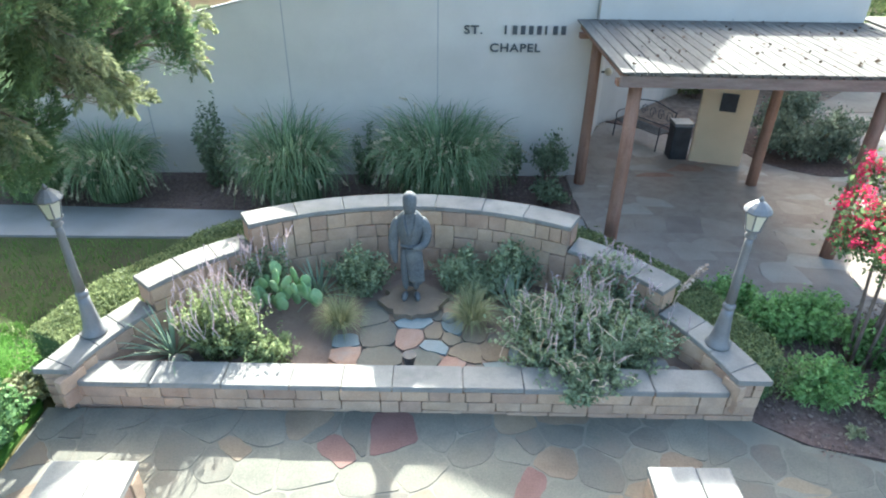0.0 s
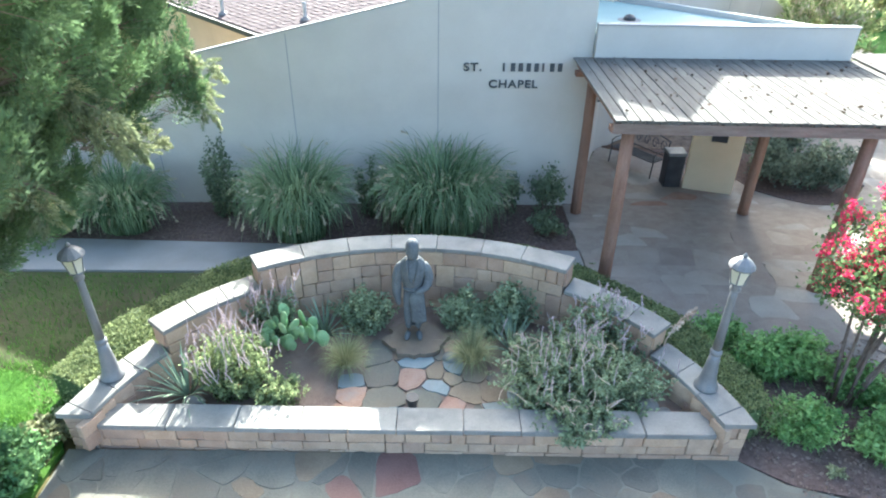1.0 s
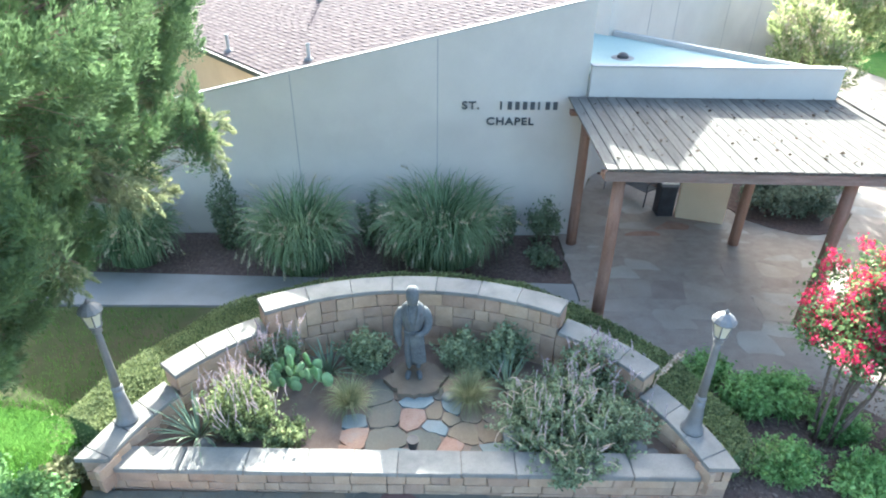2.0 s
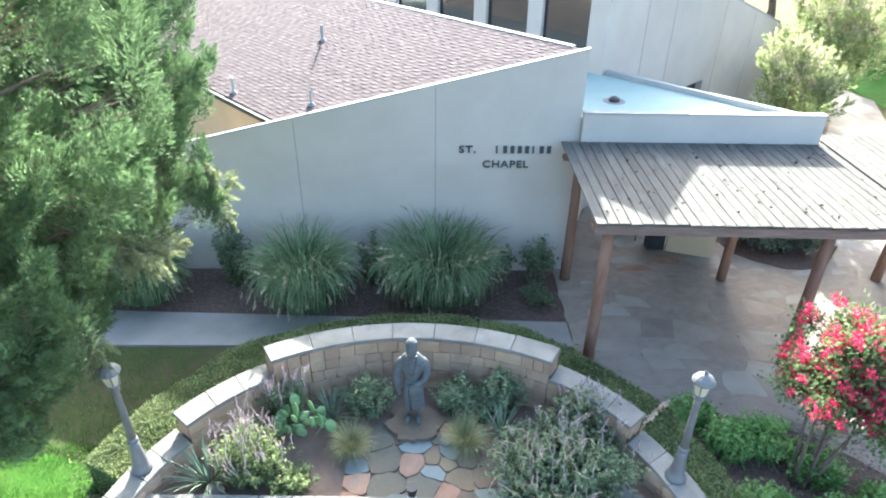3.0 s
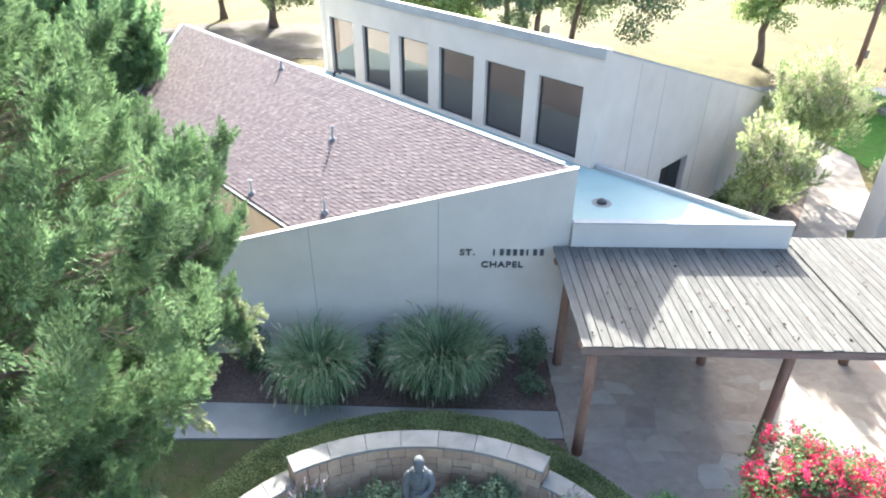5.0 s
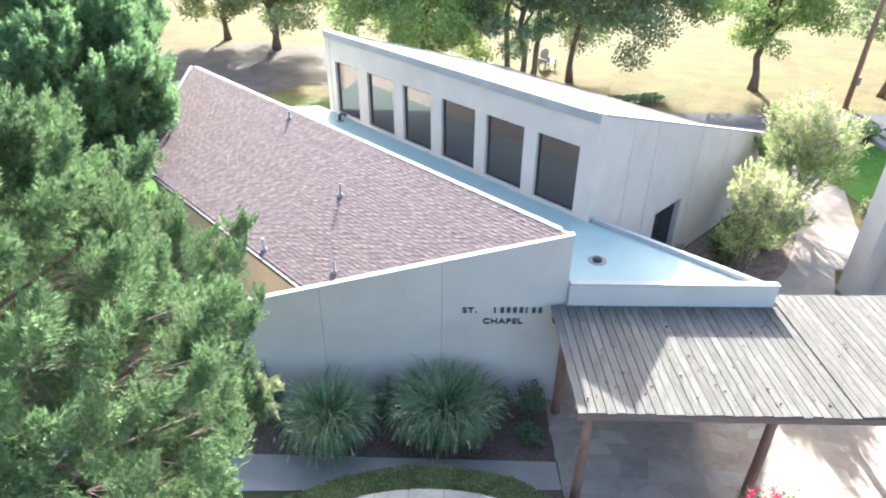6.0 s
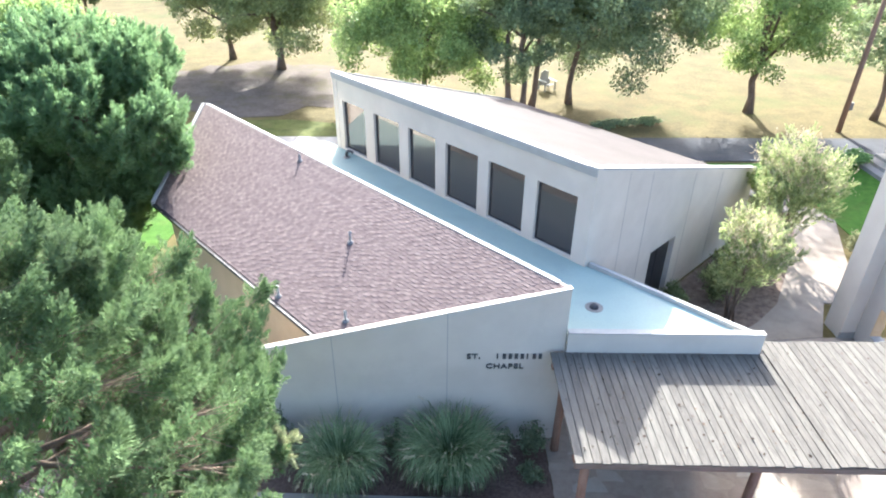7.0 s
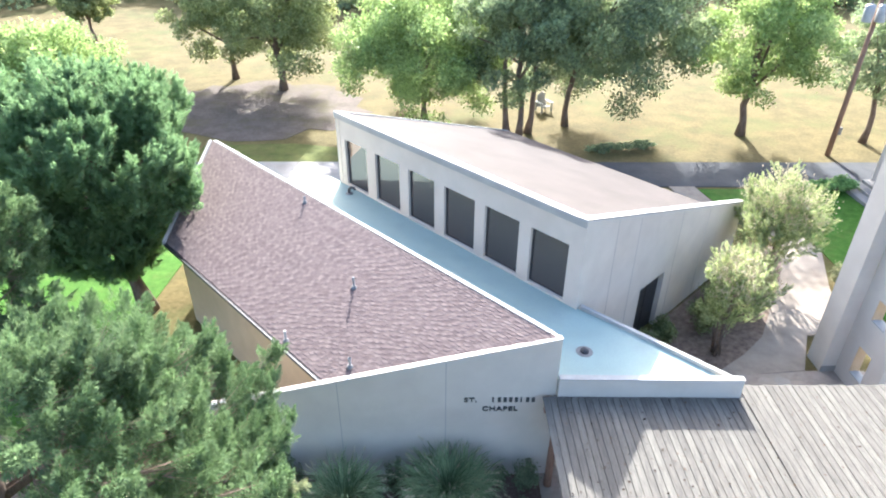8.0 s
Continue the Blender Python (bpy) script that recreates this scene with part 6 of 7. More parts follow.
def cactus(at):
    th = thing("prickly_pear", at, "pale green prickly pear cactus with flat pads", "cactus")
    r = random.Random(6)
    spots = []
    for k in range(40):
        dx = r.uniform(-0.47, 0.47)
        high = 0.62 * (1 - (dx / 0.6) ** 2)
        spots.append((at[0] + dx, at[1] + r.uniform(-0.2, 0.2), at[2] + 0.1 + high * r.random() ** 0.8, r.uniform(0.085, 0.118)))
    for x, y, z, s in spots:
        bm = bmesh.new()
        bmesh.ops.create_uvsphere(bm, u_segments=14, v_segments=9, radius=1.0)
        for v in bm.verts:
            taper = 1.0 if v.co.z > -0.2 else 1 + (v.co.z + 0.2) * 0.45
            v.co.x *= taper
        m = Matrix.Translation((x, y, z)) @ Euler((r.uniform(-0.3, 0.3), r.uniform(-0.35, 0.35), r.uniform(-0.8, 0.8))).to_matrix().to_4x4() @ Matrix.Diagonal((s * 0.78, 0.02, s * 1.15, 1))
        bmesh.ops.transform(bm, matrix=m, verts=bm.verts)
        part("pad", bm, CACTUS, th, smooth=True)
    return th


cactus((-2.12, 7.12, SOIL_Z))
for x, y, s in ((2.72, 6.02, 0.15), (2.92, 5.92, 0.1), (-3.25, 6.05, 0.13), (0.15, 7.0, 0.1)):
    bm = bmesh.new()
    bmesh.ops.create_icosphere(bm, subdivisions=2, radius=1.0)
    for v in bm.verts:
        v.co *= 1 + 0.22 * noise.noise(v.co * 1.6 + Vector((x, y, 0)))
    bmesh.ops.transform(bm, matrix=Matrix.Translation((x, y, SOIL_Z + s * 0.4)) @ Matrix.Diagonal((s * 1.2, s, s * 0.75, 1)), verts=bm.verts)
    tagged(part("bed_rock", bm, CAPSTONE, smooth=True), "rounded pale limestone rock half sunk in the bed", "rock", "bed rocks")
stalk = thing("dried_stalk", (3.2, 6.75, 0.7), "dry tan yucca flower stalk leaning over the wall", "plant")
part("stem", tube([(3.02, 6.72, SOIL_Z), (3.15, 6.85, 0.8), (3.32, 6.95, 1.05), (3.5, 7.0, 1.2)], [0.012, 0.01, 0.009, 0.005], 6), DRIEDSTEM, stalk)
pts = np.array([Vector((3.2, 6.88, 0.88)).lerp(Vector((3.52, 7.0, 1.22)), k / 130) + Vector((rnd.gauss(0, 0.02), rnd.gauss(0, 0.02), rnd.gauss(0, 0.02))) for k in range(130)])
soup("seed_pods", leaves(pts, 0.03, None, 1.6), 4, DRIEDSTEM, stalk, "dry tan seed pods")

# shrubs and crape myrtle beside the wall
for (x, y), rad, n, sd in (((4.75, 5.85), (0.5, 0.42, 0.3), 3600, 51), ((5.75, 5.55), (0.55, 0.45, 0.32), 3800, 52), ((4.75, 7.1), (0.5, 0.45, 0.34), 3200, 53), ((5.25, 7.15), (0.55, 0.45, 0.36), 3600, 54), ((4.35, 7.75), (0.42, 0.36, 0.28), 2400, 55), ((5.9, 6.6), (0.5, 0.45, 0.3), 2600, 56), ((6.5, 5.9), (0.5, 0.45, 0.3), 2600, 57)):
    nan, _l = shoots((x, y, 0.0), (rad[0] * 0.95, rad[1] * 0.95, rad[2] * 0.95), n // 26, 30, 0.036, FERN, "bright green feathery nandina in dark mulch", "nandina", sd, "nandina shrubs", 0.7)
    q, tips = blades((x, y, 0.0), 260, max(rad) * 0.92, 0.02, 1.3, 1.0, seed=sd, radius=0.14)
    strips("fronds", q, FERN, nan, "feathery fronds")
shrub((4.9, 5.2, 0), (0.16, 0.12, 0.1), 260, 0.03, STRAW, "small dry tuft in the mulch", "dry_tuft", 6, 58, stems=2)
myrtle = thing("crape_myrtle", (5.6, 6.45, 0.0), "crape myrtle with several stems and bright pink blossom", "tree")
my_lobes = scatter_lobes((6.24, 6.78, 1.9), (1.08, 1.0, 0.86), 84, 0.22, 71)
for k in range(9):
    a = 2 * math.pi * k / 9
    c = my_lobes[k * 3][0]
    b0 = Vector((5.6 + 0.12 * math.cos(a), 6.45 + 0.12 * math.sin(a), -0.03))
    m1 = b0.lerp(Vector(c), 0.5) + Vector((0.1 * math.cos(a), 0.1 * math.sin(a), 0.1))
    part("stem", tube([b0, b0.lerp(m1, 0.5), m1, c], [0.028, 0.024, 0.018, 0.007], 7), BARK, myrtle, smooth=True)
p, nn = lobes_points(my_lobes, 20000, 0.2)
p = p + gen.normal(size=p.shape) * 0.11
soup("crown", leaves(p, 0.045, nn, 1.7, 0.8), 4, MYRTLE_LEAF, myrtle, "small green leaves")
g = np.random.default_rng(72)
heads = []
for c, rr in my_lobes:
    for k in range(9):
        u = unit(1)[0]
        u[2] = abs(u[2]) * 0.9 + 0.05
        heads.append(np.array(c) + u * np.array(rr) * 1.05 + g.normal(size=3) * 0.09)
pts = np.repeat(np.array(heads), 44, axis=0)
pts = pts + g.normal(size=pts.shape) * np.array([0.036, 0.036, 0.048])
soup("blossom", leaves(pts, 0.03, None, 1.2), 4, PINK, myrtle, "bright pink flower clusters")

# plants at the lawn's corner
for (x, y), rad, n, sd, mat, lab in (((-5.1, 4.95), (0.5, 0.5, 0.32), 5200, 61, PERENNIAL, "leafy green perennial beside the patio"), ((-5.35, 4.2), (0.55, 0.5, 0.32), 4600, 62, PERENNIAL, "leafy green perennial beside the patio"), ((-5.9, 5.2), (0.5, 0.5, 0.3), 4000, 63, PERENNIAL, "leafy green perennial on the lawn edge"), ((-5.0, 5.75), (0.3, 0.28, 0.14), 1600, 64, STRAW, "dry brown perennial at the wall end")):
    shoots((x, y, ground_z(x, y)), rad, n // 30, 32, 0.038, mat, lab, "perennial", sd, "perennials")

# grass blades on the near lawn
g = np.random.default_rng(81)
m = 52000
lx, ly = g.uniform(-9.5, -4.75, m), g.uniform(3.0, 9.6, m)
keep = (np.hypot(lx - CX, ly - CY) > 5.3) & ((lx < -5.0) | (ly > 6.2)) & ((ly < 7.2) | (g.random(m) < 0.2))
lx, ly = lx[keep], ly[keep]
base = np.stack([lx, ly, np.array([ground_z(a, b) for a, b in zip(lx, ly)]) - 0.012], 1)
h = g.uniform(0.04, 0.09, (len(base), 1))
a = g.uniform(0, 2 * np.pi, len(base))
w = np.stack([np.cos(a), np.sin(a), np.zeros(len(base))], 1) * 0.007
tip = base + np.concatenate([g.normal(size=(len(base), 2)) * 0.02, np.zeros((len(base), 1))], 1) + np.array([0, 0, 1]) * h
tagged(soup("lawn_grass", np.stack([base - w, base + w, tip], 1), 3, GRASS_BLADE), "fine green lawn blades", "grass", kind="stuff")
# bark chips on the mulch
g = np.random.default_rng(82)
m = 2600
cx_, cy_ = np.concatenate([g.uniform(3.7, 7.2, m), g.uniform(-8, 2.7, m)]), np.concatenate([g.uniform(4.85, 7.8, m), g.uniform(10.95, 12.7, m)])
ok = (np.hypot(cx_ - CX, cy_ - CY) > 4.7) & ~((cx_ < 4.3) & (cy_ < 5.3))
pts = np.stack([cx_[ok], cy_[ok], np.array([ground_z(a, b) for a, b in zip(cx_[ok], cy_[ok])]) + 0.012], 1)
tagged(soup("bark_chips", leaves(pts, 0.03, unit(len(pts)) * np.array([1, 1, 0.15]), 1.8, 0.1), 4, SOIL), "loose reddish bark chips over the mulch", "mulch", kind="stuff")

# ---- sign on the chapel wall ----
sign = thing("wall_sign", (1.45, WALL_Y, 2.5), "raised dark metal letters on the stucco wall", "sign")


def lettering(words, x, z, width, height, deep=0.03):
    """Raised bold capitals of a given size against the wall."""
    cu = bpy.data.curves.new("text", "FONT")
    cu.body, cu.extrude, cu.offset, cu.space_character = words, 0.06, 0.018, 1.12
    tmp = bpy.data.objects.new("text", cu)
    me = bpy.data.meshes.new_from_object(tmp)
    bpy.data.objects.remove(tmp)
    co = np.empty(len(me.vertices) * 3, dtype=np.float32)
    me.vertices.foreach_get("co", co)
    co = co.reshape(-1, 3)
    lo, hi = co.min(0), co.max(0)
    out = np.empty_like(co)
    out[:, 0] = x + (co[:, 0] - lo[0]) / (hi[0] - lo[0]) * width
    out[:, 2] = z + (co[:, 1] - lo[1]) / (hi[1] - lo[1]) * height
    out[:, 1] = WALL_Y - 0.006 - (co[:, 2] - lo[2]) / (hi[2] - lo[2]) * deep
    me.vertices.foreach_set("co", out.ravel())
    me.materials.clear()
    me.materials.append(LETTER)
    me.name = "lettering"
    return under(new("lettering", me), sign)


lettering("ST.", 0.44, 2.84, 0.36, 0.165)
lettering("CHAPEL", 0.96, 2.5, 1.0, 0.165)
for k in range(8):
    bx0 = 1.23 + k * 0.158
    wd = 0.04 if k in (0, 5) else 0.09
    part("letter_bar", box(bx0, WALL_Y - 0.036, 2.84, bx0 + wd, WALL_Y - 0.006, 3.005, 0.004), LETTER, sign)

# ---- porch furniture ----
LITTER = leafy("dry leaf litter", (0.05, 0.035, 0.025), (0.12, 0.085, 0.06), 0.9, 0.1, 4)
AGED_LEAF = leafy("grey green shrub leaves", (0.11, 0.14, 0.1), (0.27, 0.31, 0.22), 0.7, 0.3, 2)
sheet("mulch_bed", [(4.4, 16.36), (6.62, 14.93), (7.33, 14.12), (7.45, 13.6), (7.95, 13.14), (8.43, 12.86), (8.9, 12.83), (9.53, 13.03), (10.27, 13.91), (9.78, 15.38), (9.5, 15.58), (4.62, 16.36)], MULCH, "mulch bed with grey shrubs behind the pergola", 0.004, 2.0, category="bed")

def bench(at, turn):
    th = thing("garden_bench", at, "black iron bench with scrolled back beside the porch", "bench")
    m = Matrix.Translation(at) @ Matrix.Rotation(turn, 4, "Z")

    def put(name, bm, label=""):
        bmesh.ops.transform(bm, matrix=m, verts=bm.verts)
        return part(name, bm, DARKMETAL, th, label)
    for k in range(5):
        put("seat_slat", box(-0.66, -0.22 + k * 0.09, 0.42, 0.66, -0.15 + k * 0.09, 0.44, 0.004))
    for sx in (-0.66, 0.66):
        put("leg", tube([(sx, -0.24, 0), (sx, -0.22, 0.25), (sx, -0.2, 0.44)], [0.016, 0.016, 0.016], 6))
        put("leg", tube([(sx, 0.3, 0), (sx, 0.24, 0.3), (sx, 0.25, 0.5), (sx, 0.34, 0.88)], [0.016] * 4, 6))
        put("armrest", tube([(sx, -0.2, 0.44), (sx, -0.22, 0.6), (sx, -0.1, 0.66), (sx, 0.26, 0.64)], [0.014] * 4, 6))
    put("back_rail", tube([(-0.66, 0.34, 0.86), (-0.3, 0.35, 0.93), (0, 0.36, 0.98), (0.3, 0.35, 0.93), (0.66, 0.34, 0.86)], [0.015] * 5, 6))
    put("back_rail", tube([(-0.66, 0.25, 0.5), (0.66, 0.25, 0.5)], [0.013] * 2, 6))
    for k in range(5):
        cx_ = -0.5 + k * 0.25
        pts_ = [(cx_ + 0.1 * math.cos(t_ * 0.7) * (1 - t_ / 14), 0.3, 0.7 + 0.17 * math.sin(t_ * 0.7) * (1 - t_ / 14)) for t_ in range(12)]
        put("scroll", tube(pts_, [0.009] * 12, 5))
    return th


bench((4.95, 14.85, -0.2), math.atan2(-1.22, 0.85))
bin_ = thing("litter_bin", (5.53, 13.85, -0.2), "dark square litter bin with a grey lid", "bin")
part("bin_body", box(5.33, 13.7, -0.19, 5.73, 14.08, 0.62, 0.02), DARKMETAL, bin_)
part("lid", box(5.31, 13.68, 0.623, 5.75, 14.1, 0.7, 0.02), LAMPGREY, bin_, "pale grey lid")
sc = thing("wall_lamp", (3.86, 14.2, 1.4), "small round wall lamp on the porch wall", "lamp")
q = PW[0] + dp * 2.35 - dn * 0.02
part("bracket", tube([(q.x, q.y, 1.4), (q.x + 0.12, q.y - 0.04, 1.42)], [0.025, 0.02], 8), DARKMETAL, sc)
part("globe", lathe([(0.02, -0.09), (0.08, -0.05), (0.1, 0.0), (0.08, 0.06), (0.03, 0.09)], (q.x + 0.16, q.y - 0.05, 1.42), 12), FROST, sc, "frosted globe", True)
for (x, y), rad, n, sd in (((8.05, 13.95), (0.65, 0.55, 0.55), 5200, 91), ((9.1, 13.85), (0.75, 0.6, 0.6), 6000, 92), ((8.5, 14.9), (0.85, 0.6, 0.7), 4600, 93)):
    shrub((x, y, -0.2), rad, n, 0.05, AGED_LEAF, "dark grey green shrub behind the pergola", clumps=16, seed=sd, group="porch shrubs")

# ---- shingles ----
rest, loose = (([], []), ([], [])), []
r = random.Random(15)
rows_total = 44
for j in range(rows_total):
    u0, u1 = j / rows_total, (j + 1.12) / rows_total
    a0, a1 = E.lerp(A, u0), F.lerp(B, u0)
    b0, b1 = E.lerp(A, min(1, u1)), F.lerp(B, min(1, u1))
    run = (a1 - a0).length
    i, pos, raised = 0, -r.uniform(0.0, 0.66), j % 2 == 0
    while pos < run:
        w = r.uniform(0.14, 0.185)
        s0, s1 = max(0.0, pos / run), min(1.0, (pos + w - 0.004) / run)
        pos, raised, i = pos + w, not raised, i + 1
        if s1 - s0 < 0.004:
            continue
        tone = 1 if raised else 0
        lift = nrm * (r.uniform(0.0125, 0.0135) if raised else r.uniform(0.005, 0.0055))
        low = nrm * 0.003
        v = [a0.lerp(a1, s0) + lift, a0.lerp(a1, s1) + lift, b0.lerp(b1, s1) + low, b0.lerp(b1, s0) + low, a0.lerp(a1, s0) + low, a0.lerp(a1, s1) + low]
        if j < 24 and i < 14 and len(loose) < 290:
            loose.append((v, tone))
        else:
            vs, fs = rest[tone]
            k0 = len(vs)
            vs += v
            fs += [(k0, k0 + 1, k0 + 2, k0 + 3), (k0 + 4, k0 + 5, k0 + 1, k0)]
for v, tone in loose:
    raw("shingle", v, [(0, 1, 2, 3), (4, 5, 1, 0)], SHINGLES[tone], roof)
for (vs, fs), made_of in zip(rest, SHINGLE_FIELDS):
    tagged(raw("shingle_field", vs, fs, made_of, roof), kind="stuff")
vent_pipe(0.035, 0.16, 0.34)
vent_pipe(0.295, 0.575, 0.38)
vent_pipe(0.215, 0.035, 0.38)
vent_pipe(0.6, 0.93, 0.25)

# ---- grounds beyond ----
WALKWAY = surface("warm worn concrete", (0.23, 0.192, 0.158), (0.317, 0.269, 0.221), 0.9, 1.5, 70, 0.2, (0.182, 0.144, 0.115), 1.3, 0.5)
LEAFBED = surface("bed of dry leaves", (0.105, 0.075, 0.06), (0.255, 0.195, 0.15), 0.95, 5, 40, 0.8, (0.075, 0.06, 0.045), 2, 0.5, depth=0.05)
sheet("walkway", [(9.6, 17.02), (13.3, 17.4), (14.45, 19.5), (15.9, 19.5), (17.3, 23.2), (18.55, 26.2), (17.8, 29.2), (15.2, 31.6), (14.9, 33.58), (13.4, 33.58), (13.7, 31.4), (16.2, 28.4), (16.7, 26.4), (15.4, 23.8), (12.6, 19.4), (11.4, 18.3)], WALKWAY, "pale concrete walk curving towards the lane", 0.015, 1.5, category="path")
sheet("mulch_bed", [(4.6, 16.4), (9.5, 15.6), (10.2, 17.2), (11.9, 18.3), (13.1, 19.4), (15.9, 23.8), (17.2, 26.6), (14.2, 26.4), (13.0, 24.4)], LEAFBED, "mulch bed along the hall side wall", 0.0, category="bed")
for (x, y), rad, n, sd in (((7.6, 18.4), (0.6, 0.5, 0.5), 2600, 94), ((10.4, 19.9), (0.8, 0.7, 0.8), 3600, 95), ((8.6, 19.3), (0.5, 0.5, 0.5), 2000, 96), ((11.6, 21.4), (0.7, 0.7, 0.7), 2600, 97)):
    shrub((x, y, -0.25), rad, n, 0.06, HEDGE_LEAF, "dark low shrub along the hall wall", clumps=14, seed=sd, group="hall shrubs")
shrub((17.9, 22.6, -0.25), (0.8, 0.8, 0.75), 3600, 0.07, STRAW, "tawny rounded shrub beside the walk", clumps=16, seed=98)
shrub((14.4, 25.0, -0.25), (0.7, 0.7, 0.5), 2200, 0.07, STRAW, "dry tawny shrub under the tree", clumps=12, seed=99)
for (x, y), sd in (((21.5, 32.5), 101), ((23.0, 33.0), 102)):
    shrub((x, y, -0.4), (1.0, 0.7, 0.45), 2400, 0.09, FERN, "low green shrub beside the lane", clumps=14, seed=sd, group="lane shrubs")

# neighbouring building
house = thing("bell_tower", (14.5, 17, -0.3), "tall pale stucco tower with small square openings", "tower")
part("wall", slab([(13.85, 17.4), (14.37, 17.4), (14.6, 18.3), (13.85, 18.3)], -0.5, 9.2), STUCCO, house)
bm = bmesh.new()
levels = (-0.5, 0.35, 1.5, 2.62, 3.45, 9.2)
for lo, hi in zip(levels, levels[1:]):
    for y0, y1 in ((15.36, 16.05), (16.05, 16.75), (16.75, 17.396)):
        if not (y0 == 16.05 and lo in (0.35, 2.62)):
            add_box(bm, 14.37, y0, lo, 14.72, y1, hi)
bmesh.ops.remove_doubles(bm, verts=bm.verts, dist=0.001)
part("wall", bm, STUCCO, house)
WARM = surface("warm timber lining", (0.5, 0.36, 0.22), (0.6, 0.45, 0.3), 0.6, 3, 40, 0.2)
for z0, z1 in ((0.354, 1.496), (2.624, 3.446)):
    part("opening_lining", box(14.374, 16.716, z0, 14.716, 16.747, z1), WARM, house, "warm timber lining of an opening")
    part("opening_sill", box(14.36, 16.054, z0, 14.73, 16.714, z0 + 0.03), COPING, house, "pale sill")
part("plinth", slab([(13.82, 17.36), (14.36, 17.36), (14.36, 17.396), (13.82, 17.396)], -0.4, 0.02), CONCRETE, house, "dark plinth band")
annex = thing("annex", (27, 31, -0.4), "pale building corner with a stepped entrance", "building")
part("wall", box(25.6, 27.0, -0.6, 33, 34.0, 4.6), STUCCO, annex)
part("door_panel", box(25.55, 29.4, 0.0, 25.597, 31.6, 3.2), LAMPGREY, annex, "grey recessed panel")
for k in range(3):
    part("step", box(23.5 + k * 0.55, 28.6, -0.6, 25.59, 33.4, -0.22 + k * 0.17, 0.01), CONCRETE, annex)

# utility pole with transformers
POLE_WOOD = surface("treated pole wood", (0.17, 0.105, 0.075), (0.27, 0.175, 0.13), 0.9, 6, 40, 0.4, stretch=(3, 3, 0.3))
pole = thing("utility_pole", (25.5, 38.6, -0.5), "wooden utility pole carrying three transformer cans", "pole")
part("pole_shaft", tube([(25.5, 38.6, -0.7), (25.55, 38.6, 4), (25.62, 38.6, 10.6)], [0.17, 0.15, 0.12], 10), POLE_WOOD, pole, smooth=True)
part("crossarm", box(24.4, 38.53, 9.5, 26.9, 38.67, 9.65), BARK, pole)
for dx in (-0.75, 0.0, 0.8):
    at = (25.62 + dx, 38.25 if dx else 38.2, 8.0)
    can = part("transformer", lathe([(0.27, 0), (0.28, 0.05), (0.28, 0.85), (0.24, 0.95), (0.1, 1.0)], at, 14), GALV, pole, "pale grey transformer can", True)
    part("bushing", lathe([(0.04, 1.0), (0.05, 1.08), (0.03, 1.2)], at, 8), LAMPGREY, can)
part("meter_box", box(25.66, 38.5, 0.9, 25.86, 38.7, 1.4, 0.02), LAMPGREY, pole, "grey meter box")

# white garden chair in the field
chair = thing("garden_chair", (8.0, 47.5, -0.58), "white slatted wooden garden chair under the oaks", "chair")
cm = Matrix.Translation((8.0, 47.5, -0.575)) @ Matrix.Rotation(0.5, 4, "Z") @ Matrix.Scale(1.25, 4)


def chair_part(name, bm):
    bmesh.ops.transform(bm, matrix=cm, verts=bm.verts)
    part(name, bm, COPING, chair)


for k in range(5):
    chair_part("back_slat", slab([(-0.3 + k * 0.122, 0.3), (-0.2 + k * 0.122, 0.3), (-0.2 + k * 0.122, 0.33), (-0.3 + k * 0.122, 0.33)], 0.24, 1.0 + 0.06 * (2 - abs(k - 2))))
    chair_part("seat_slat", box(-0.31, -0.32 + k * 0.12, 0.33 - 0.02 * k, 0.31, -0.21 + k * 0.12, 0.355 - 0.02 * k))
for sx in (-0.36, 0.36):
    chair_part("leg", box(sx - 0.04, -0.34, 0.0, sx + 0.04, -0.27, 0.55))
    chair_part("leg", box(sx - 0.04, 0.28, 0.0, sx + 0.04, 0.35, 0.55))
    chair_part("armrest", box(sx - 0.08, -0.4, 0.552, sx + 0.08, 0.36, 0.58))

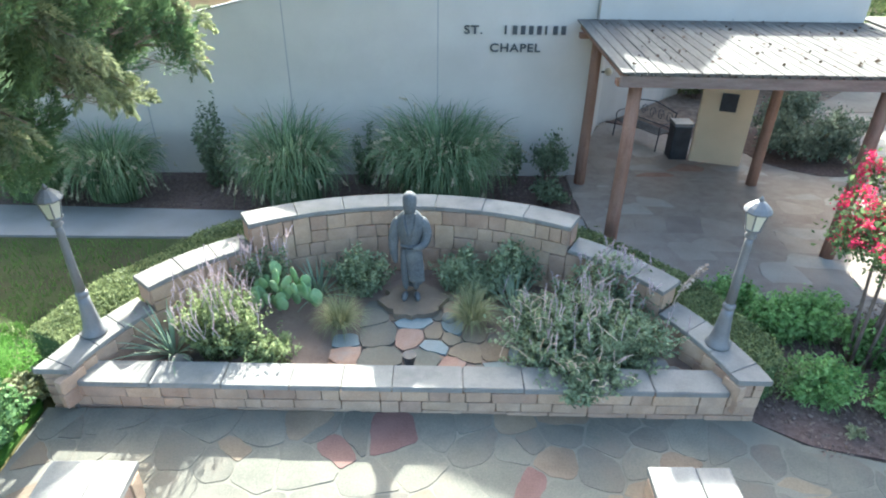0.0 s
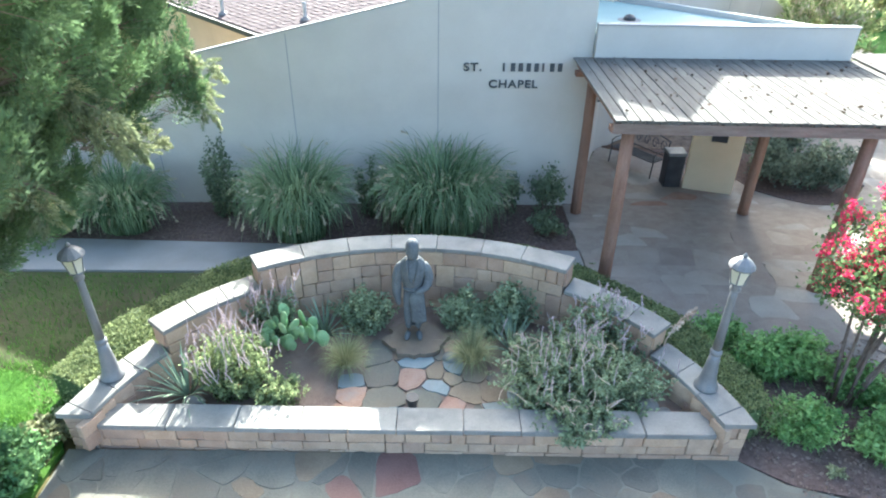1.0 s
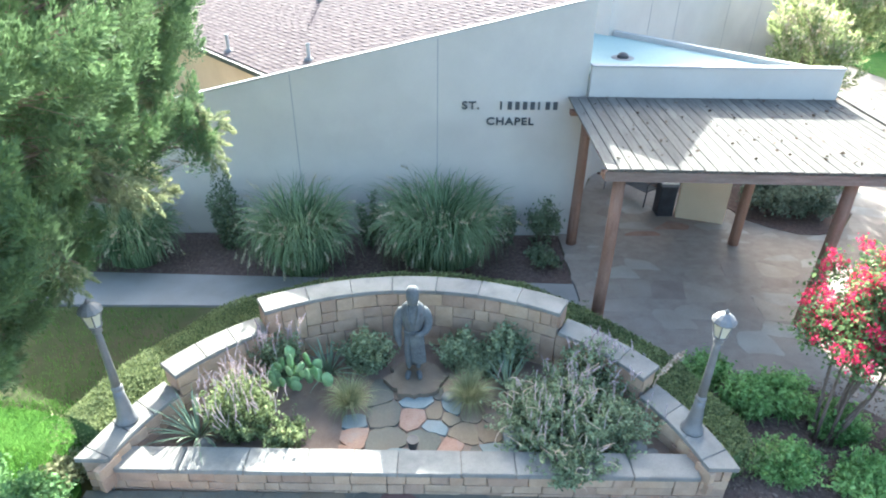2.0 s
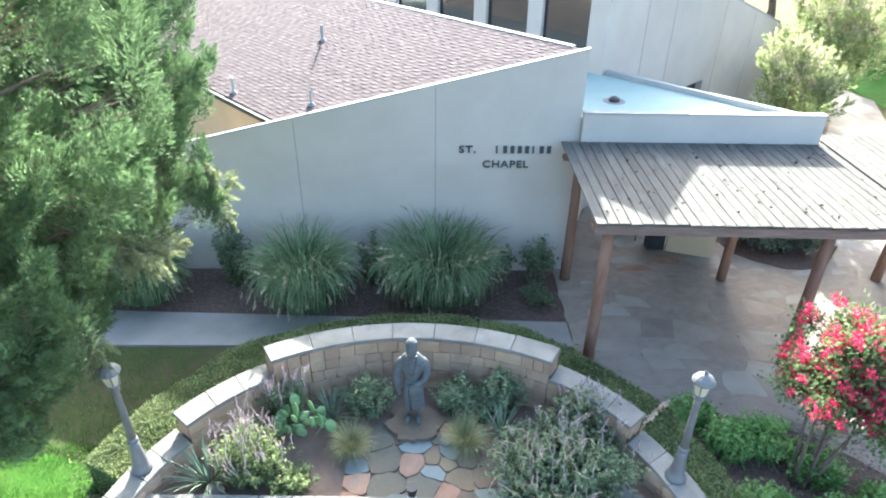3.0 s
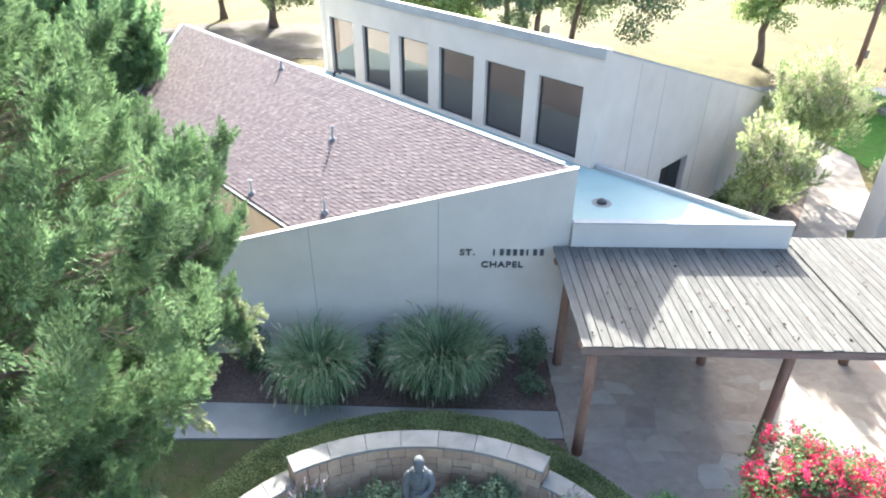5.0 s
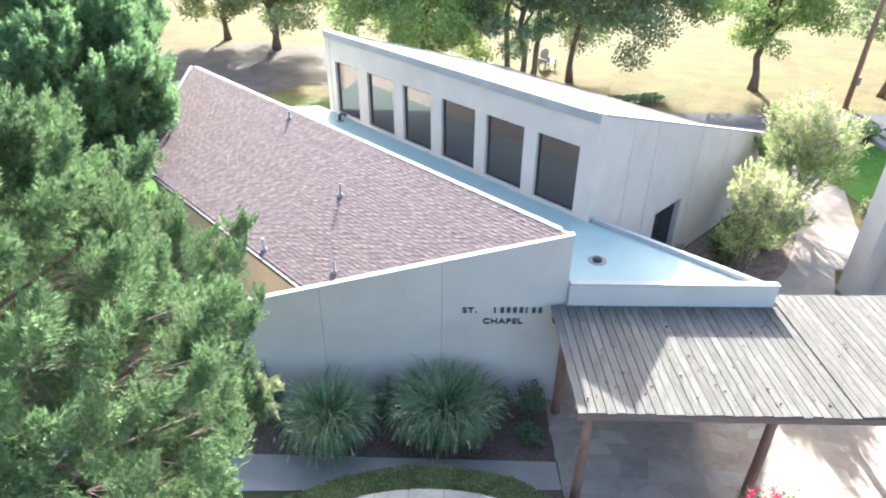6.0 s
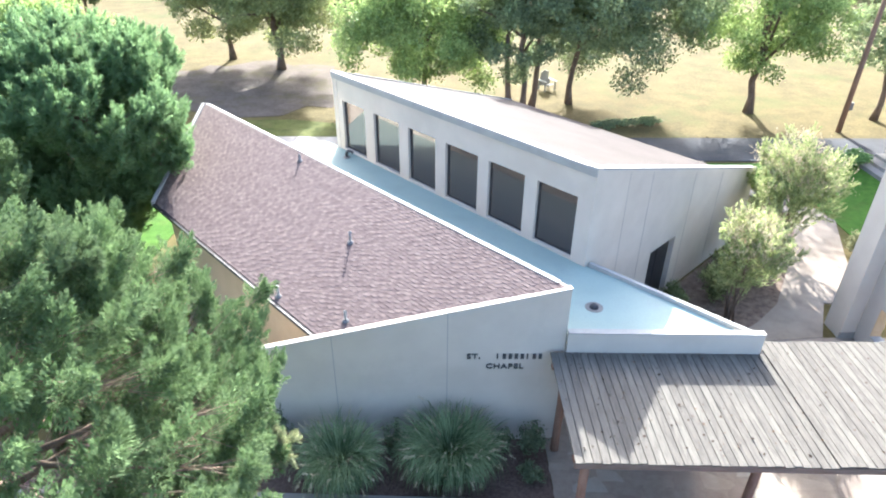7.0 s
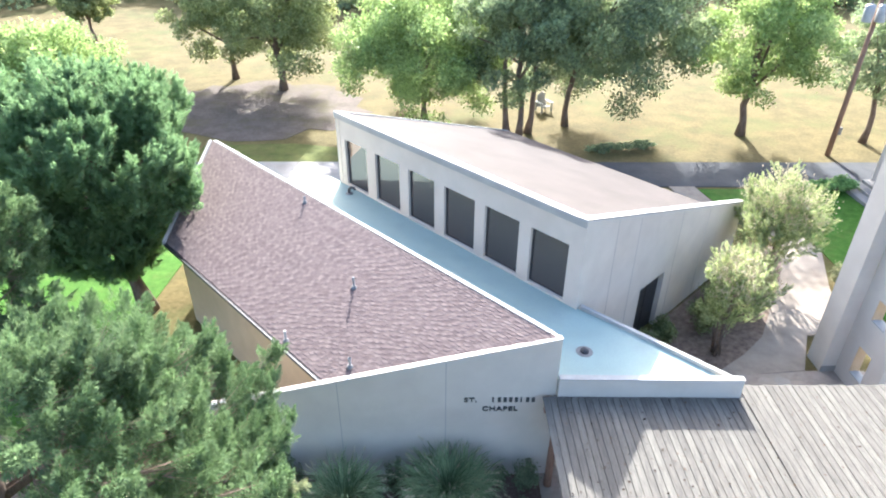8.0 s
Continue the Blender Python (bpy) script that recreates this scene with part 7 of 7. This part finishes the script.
# dry leaves spread under the field trees
FIELD_LITTER = surface("fallen leaves on bare ground", (0.075, 0.06, 0.052), (0.125, 0.104, 0.09), 0.95, 0.9, 6, 0.6, (0.085, 0.075, 0.035), 0.5, 0.7, depth=0.05)
for cx_, cy_, rx_, ry_, sd in ((-14.5, 48.5, 9.0, 7.0, 3),):
    r = random.Random(sd)
    ring = [(cx_ + rx_ * r.uniform(0.8, 1.1) * math.cos(k * math.pi / 16), cy_ + ry_ * r.uniform(0.8, 1.1) * math.sin(k * math.pi / 16)) for k in range(32)]
    sheet("leaf_litter_patch", ring, FIELD_LITTER, "brown fallen leaves on thin dry grass", -0.03, 2.0)
for (x, y), sd in (((12.0, 39.6), 103), ((13.6, 39.9), 104), ((10.6, 39.2), 105)):
    shrub((x, y, ground_z(x, y) - 0.05), (1.1, 0.6, 0.26), 1100, 0.08, OAK_DARK, "low green shrub beyond the lane", clumps=14, seed=sd, group="lane shrubs")

# the distant tree line
g = random.Random(120)
lob = []
for k in range(150):
    x = -95 + k * 1.35 + g.uniform(-1, 1)
    y = 96 + g.uniform(-4, 8) + 6 * math.sin(k * 0.2)
    s = g.uniform(2.2, 4.0)
    lob.append(((x, y, ground_z(x, y) + s * 0.7), (s * 1.2, s, s * g.uniform(0.8, 1.5))))
p, nn = lobes_points(lob, 42000, 0.6)
tagged(soup("far_woods", leaves(p, 0.55, nn, 1.5, 0.9), 4, OAK_DARK), "distant dark green woods closing the field", "trees", kind="stuff")

# dry leaves lying on the pergola boards
g = np.random.default_rng(131)
m = 560
pts = np.stack([g.uniform(2.7, 13.1, m), g.uniform(9.15, 12.65, m), CAN_Z + np.full(m, 0.095)], 1)
flat_way = unit(m) * np.array([1, 1, 0.1])
tagged(soup("leaf_litter", leaves(pts, g.choice([0.022, 0.03, 0.05], (m, 1)), flat_way / np.linalg.norm(flat_way, axis=1, keepdims=True), 1.6, 0.05), 4, LITTER), "small dry brown leaves on the pergola roof", "leaves", kind="stuff")

# hooded vent at the far end of the flat roof
hood = thing("roof_hood", (-4.08, 24.40, FLAT), "small dark bent vent hood on the flat roof", "vent")
hx, hy = -4.08, 24.40
part("flange", lathe([(0.16, 0.0), (0.15, 0.03), (0.09, 0.05)], (hx, hy, FLAT + 0.002), 14), LAMPGREY, hood)
part("pipe", tube([(hx, hy, FLAT + 0.03), (hx, hy, FLAT + 0.2), (hx + 0.08, hy - 0.03, FLAT + 0.3), (hx + 0.22, hy - 0.08, FLAT + 0.3), (hx + 0.28, hy - 0.1, FLAT + 0.22)], [0.06] * 5, 10), DARKMETAL, hood)
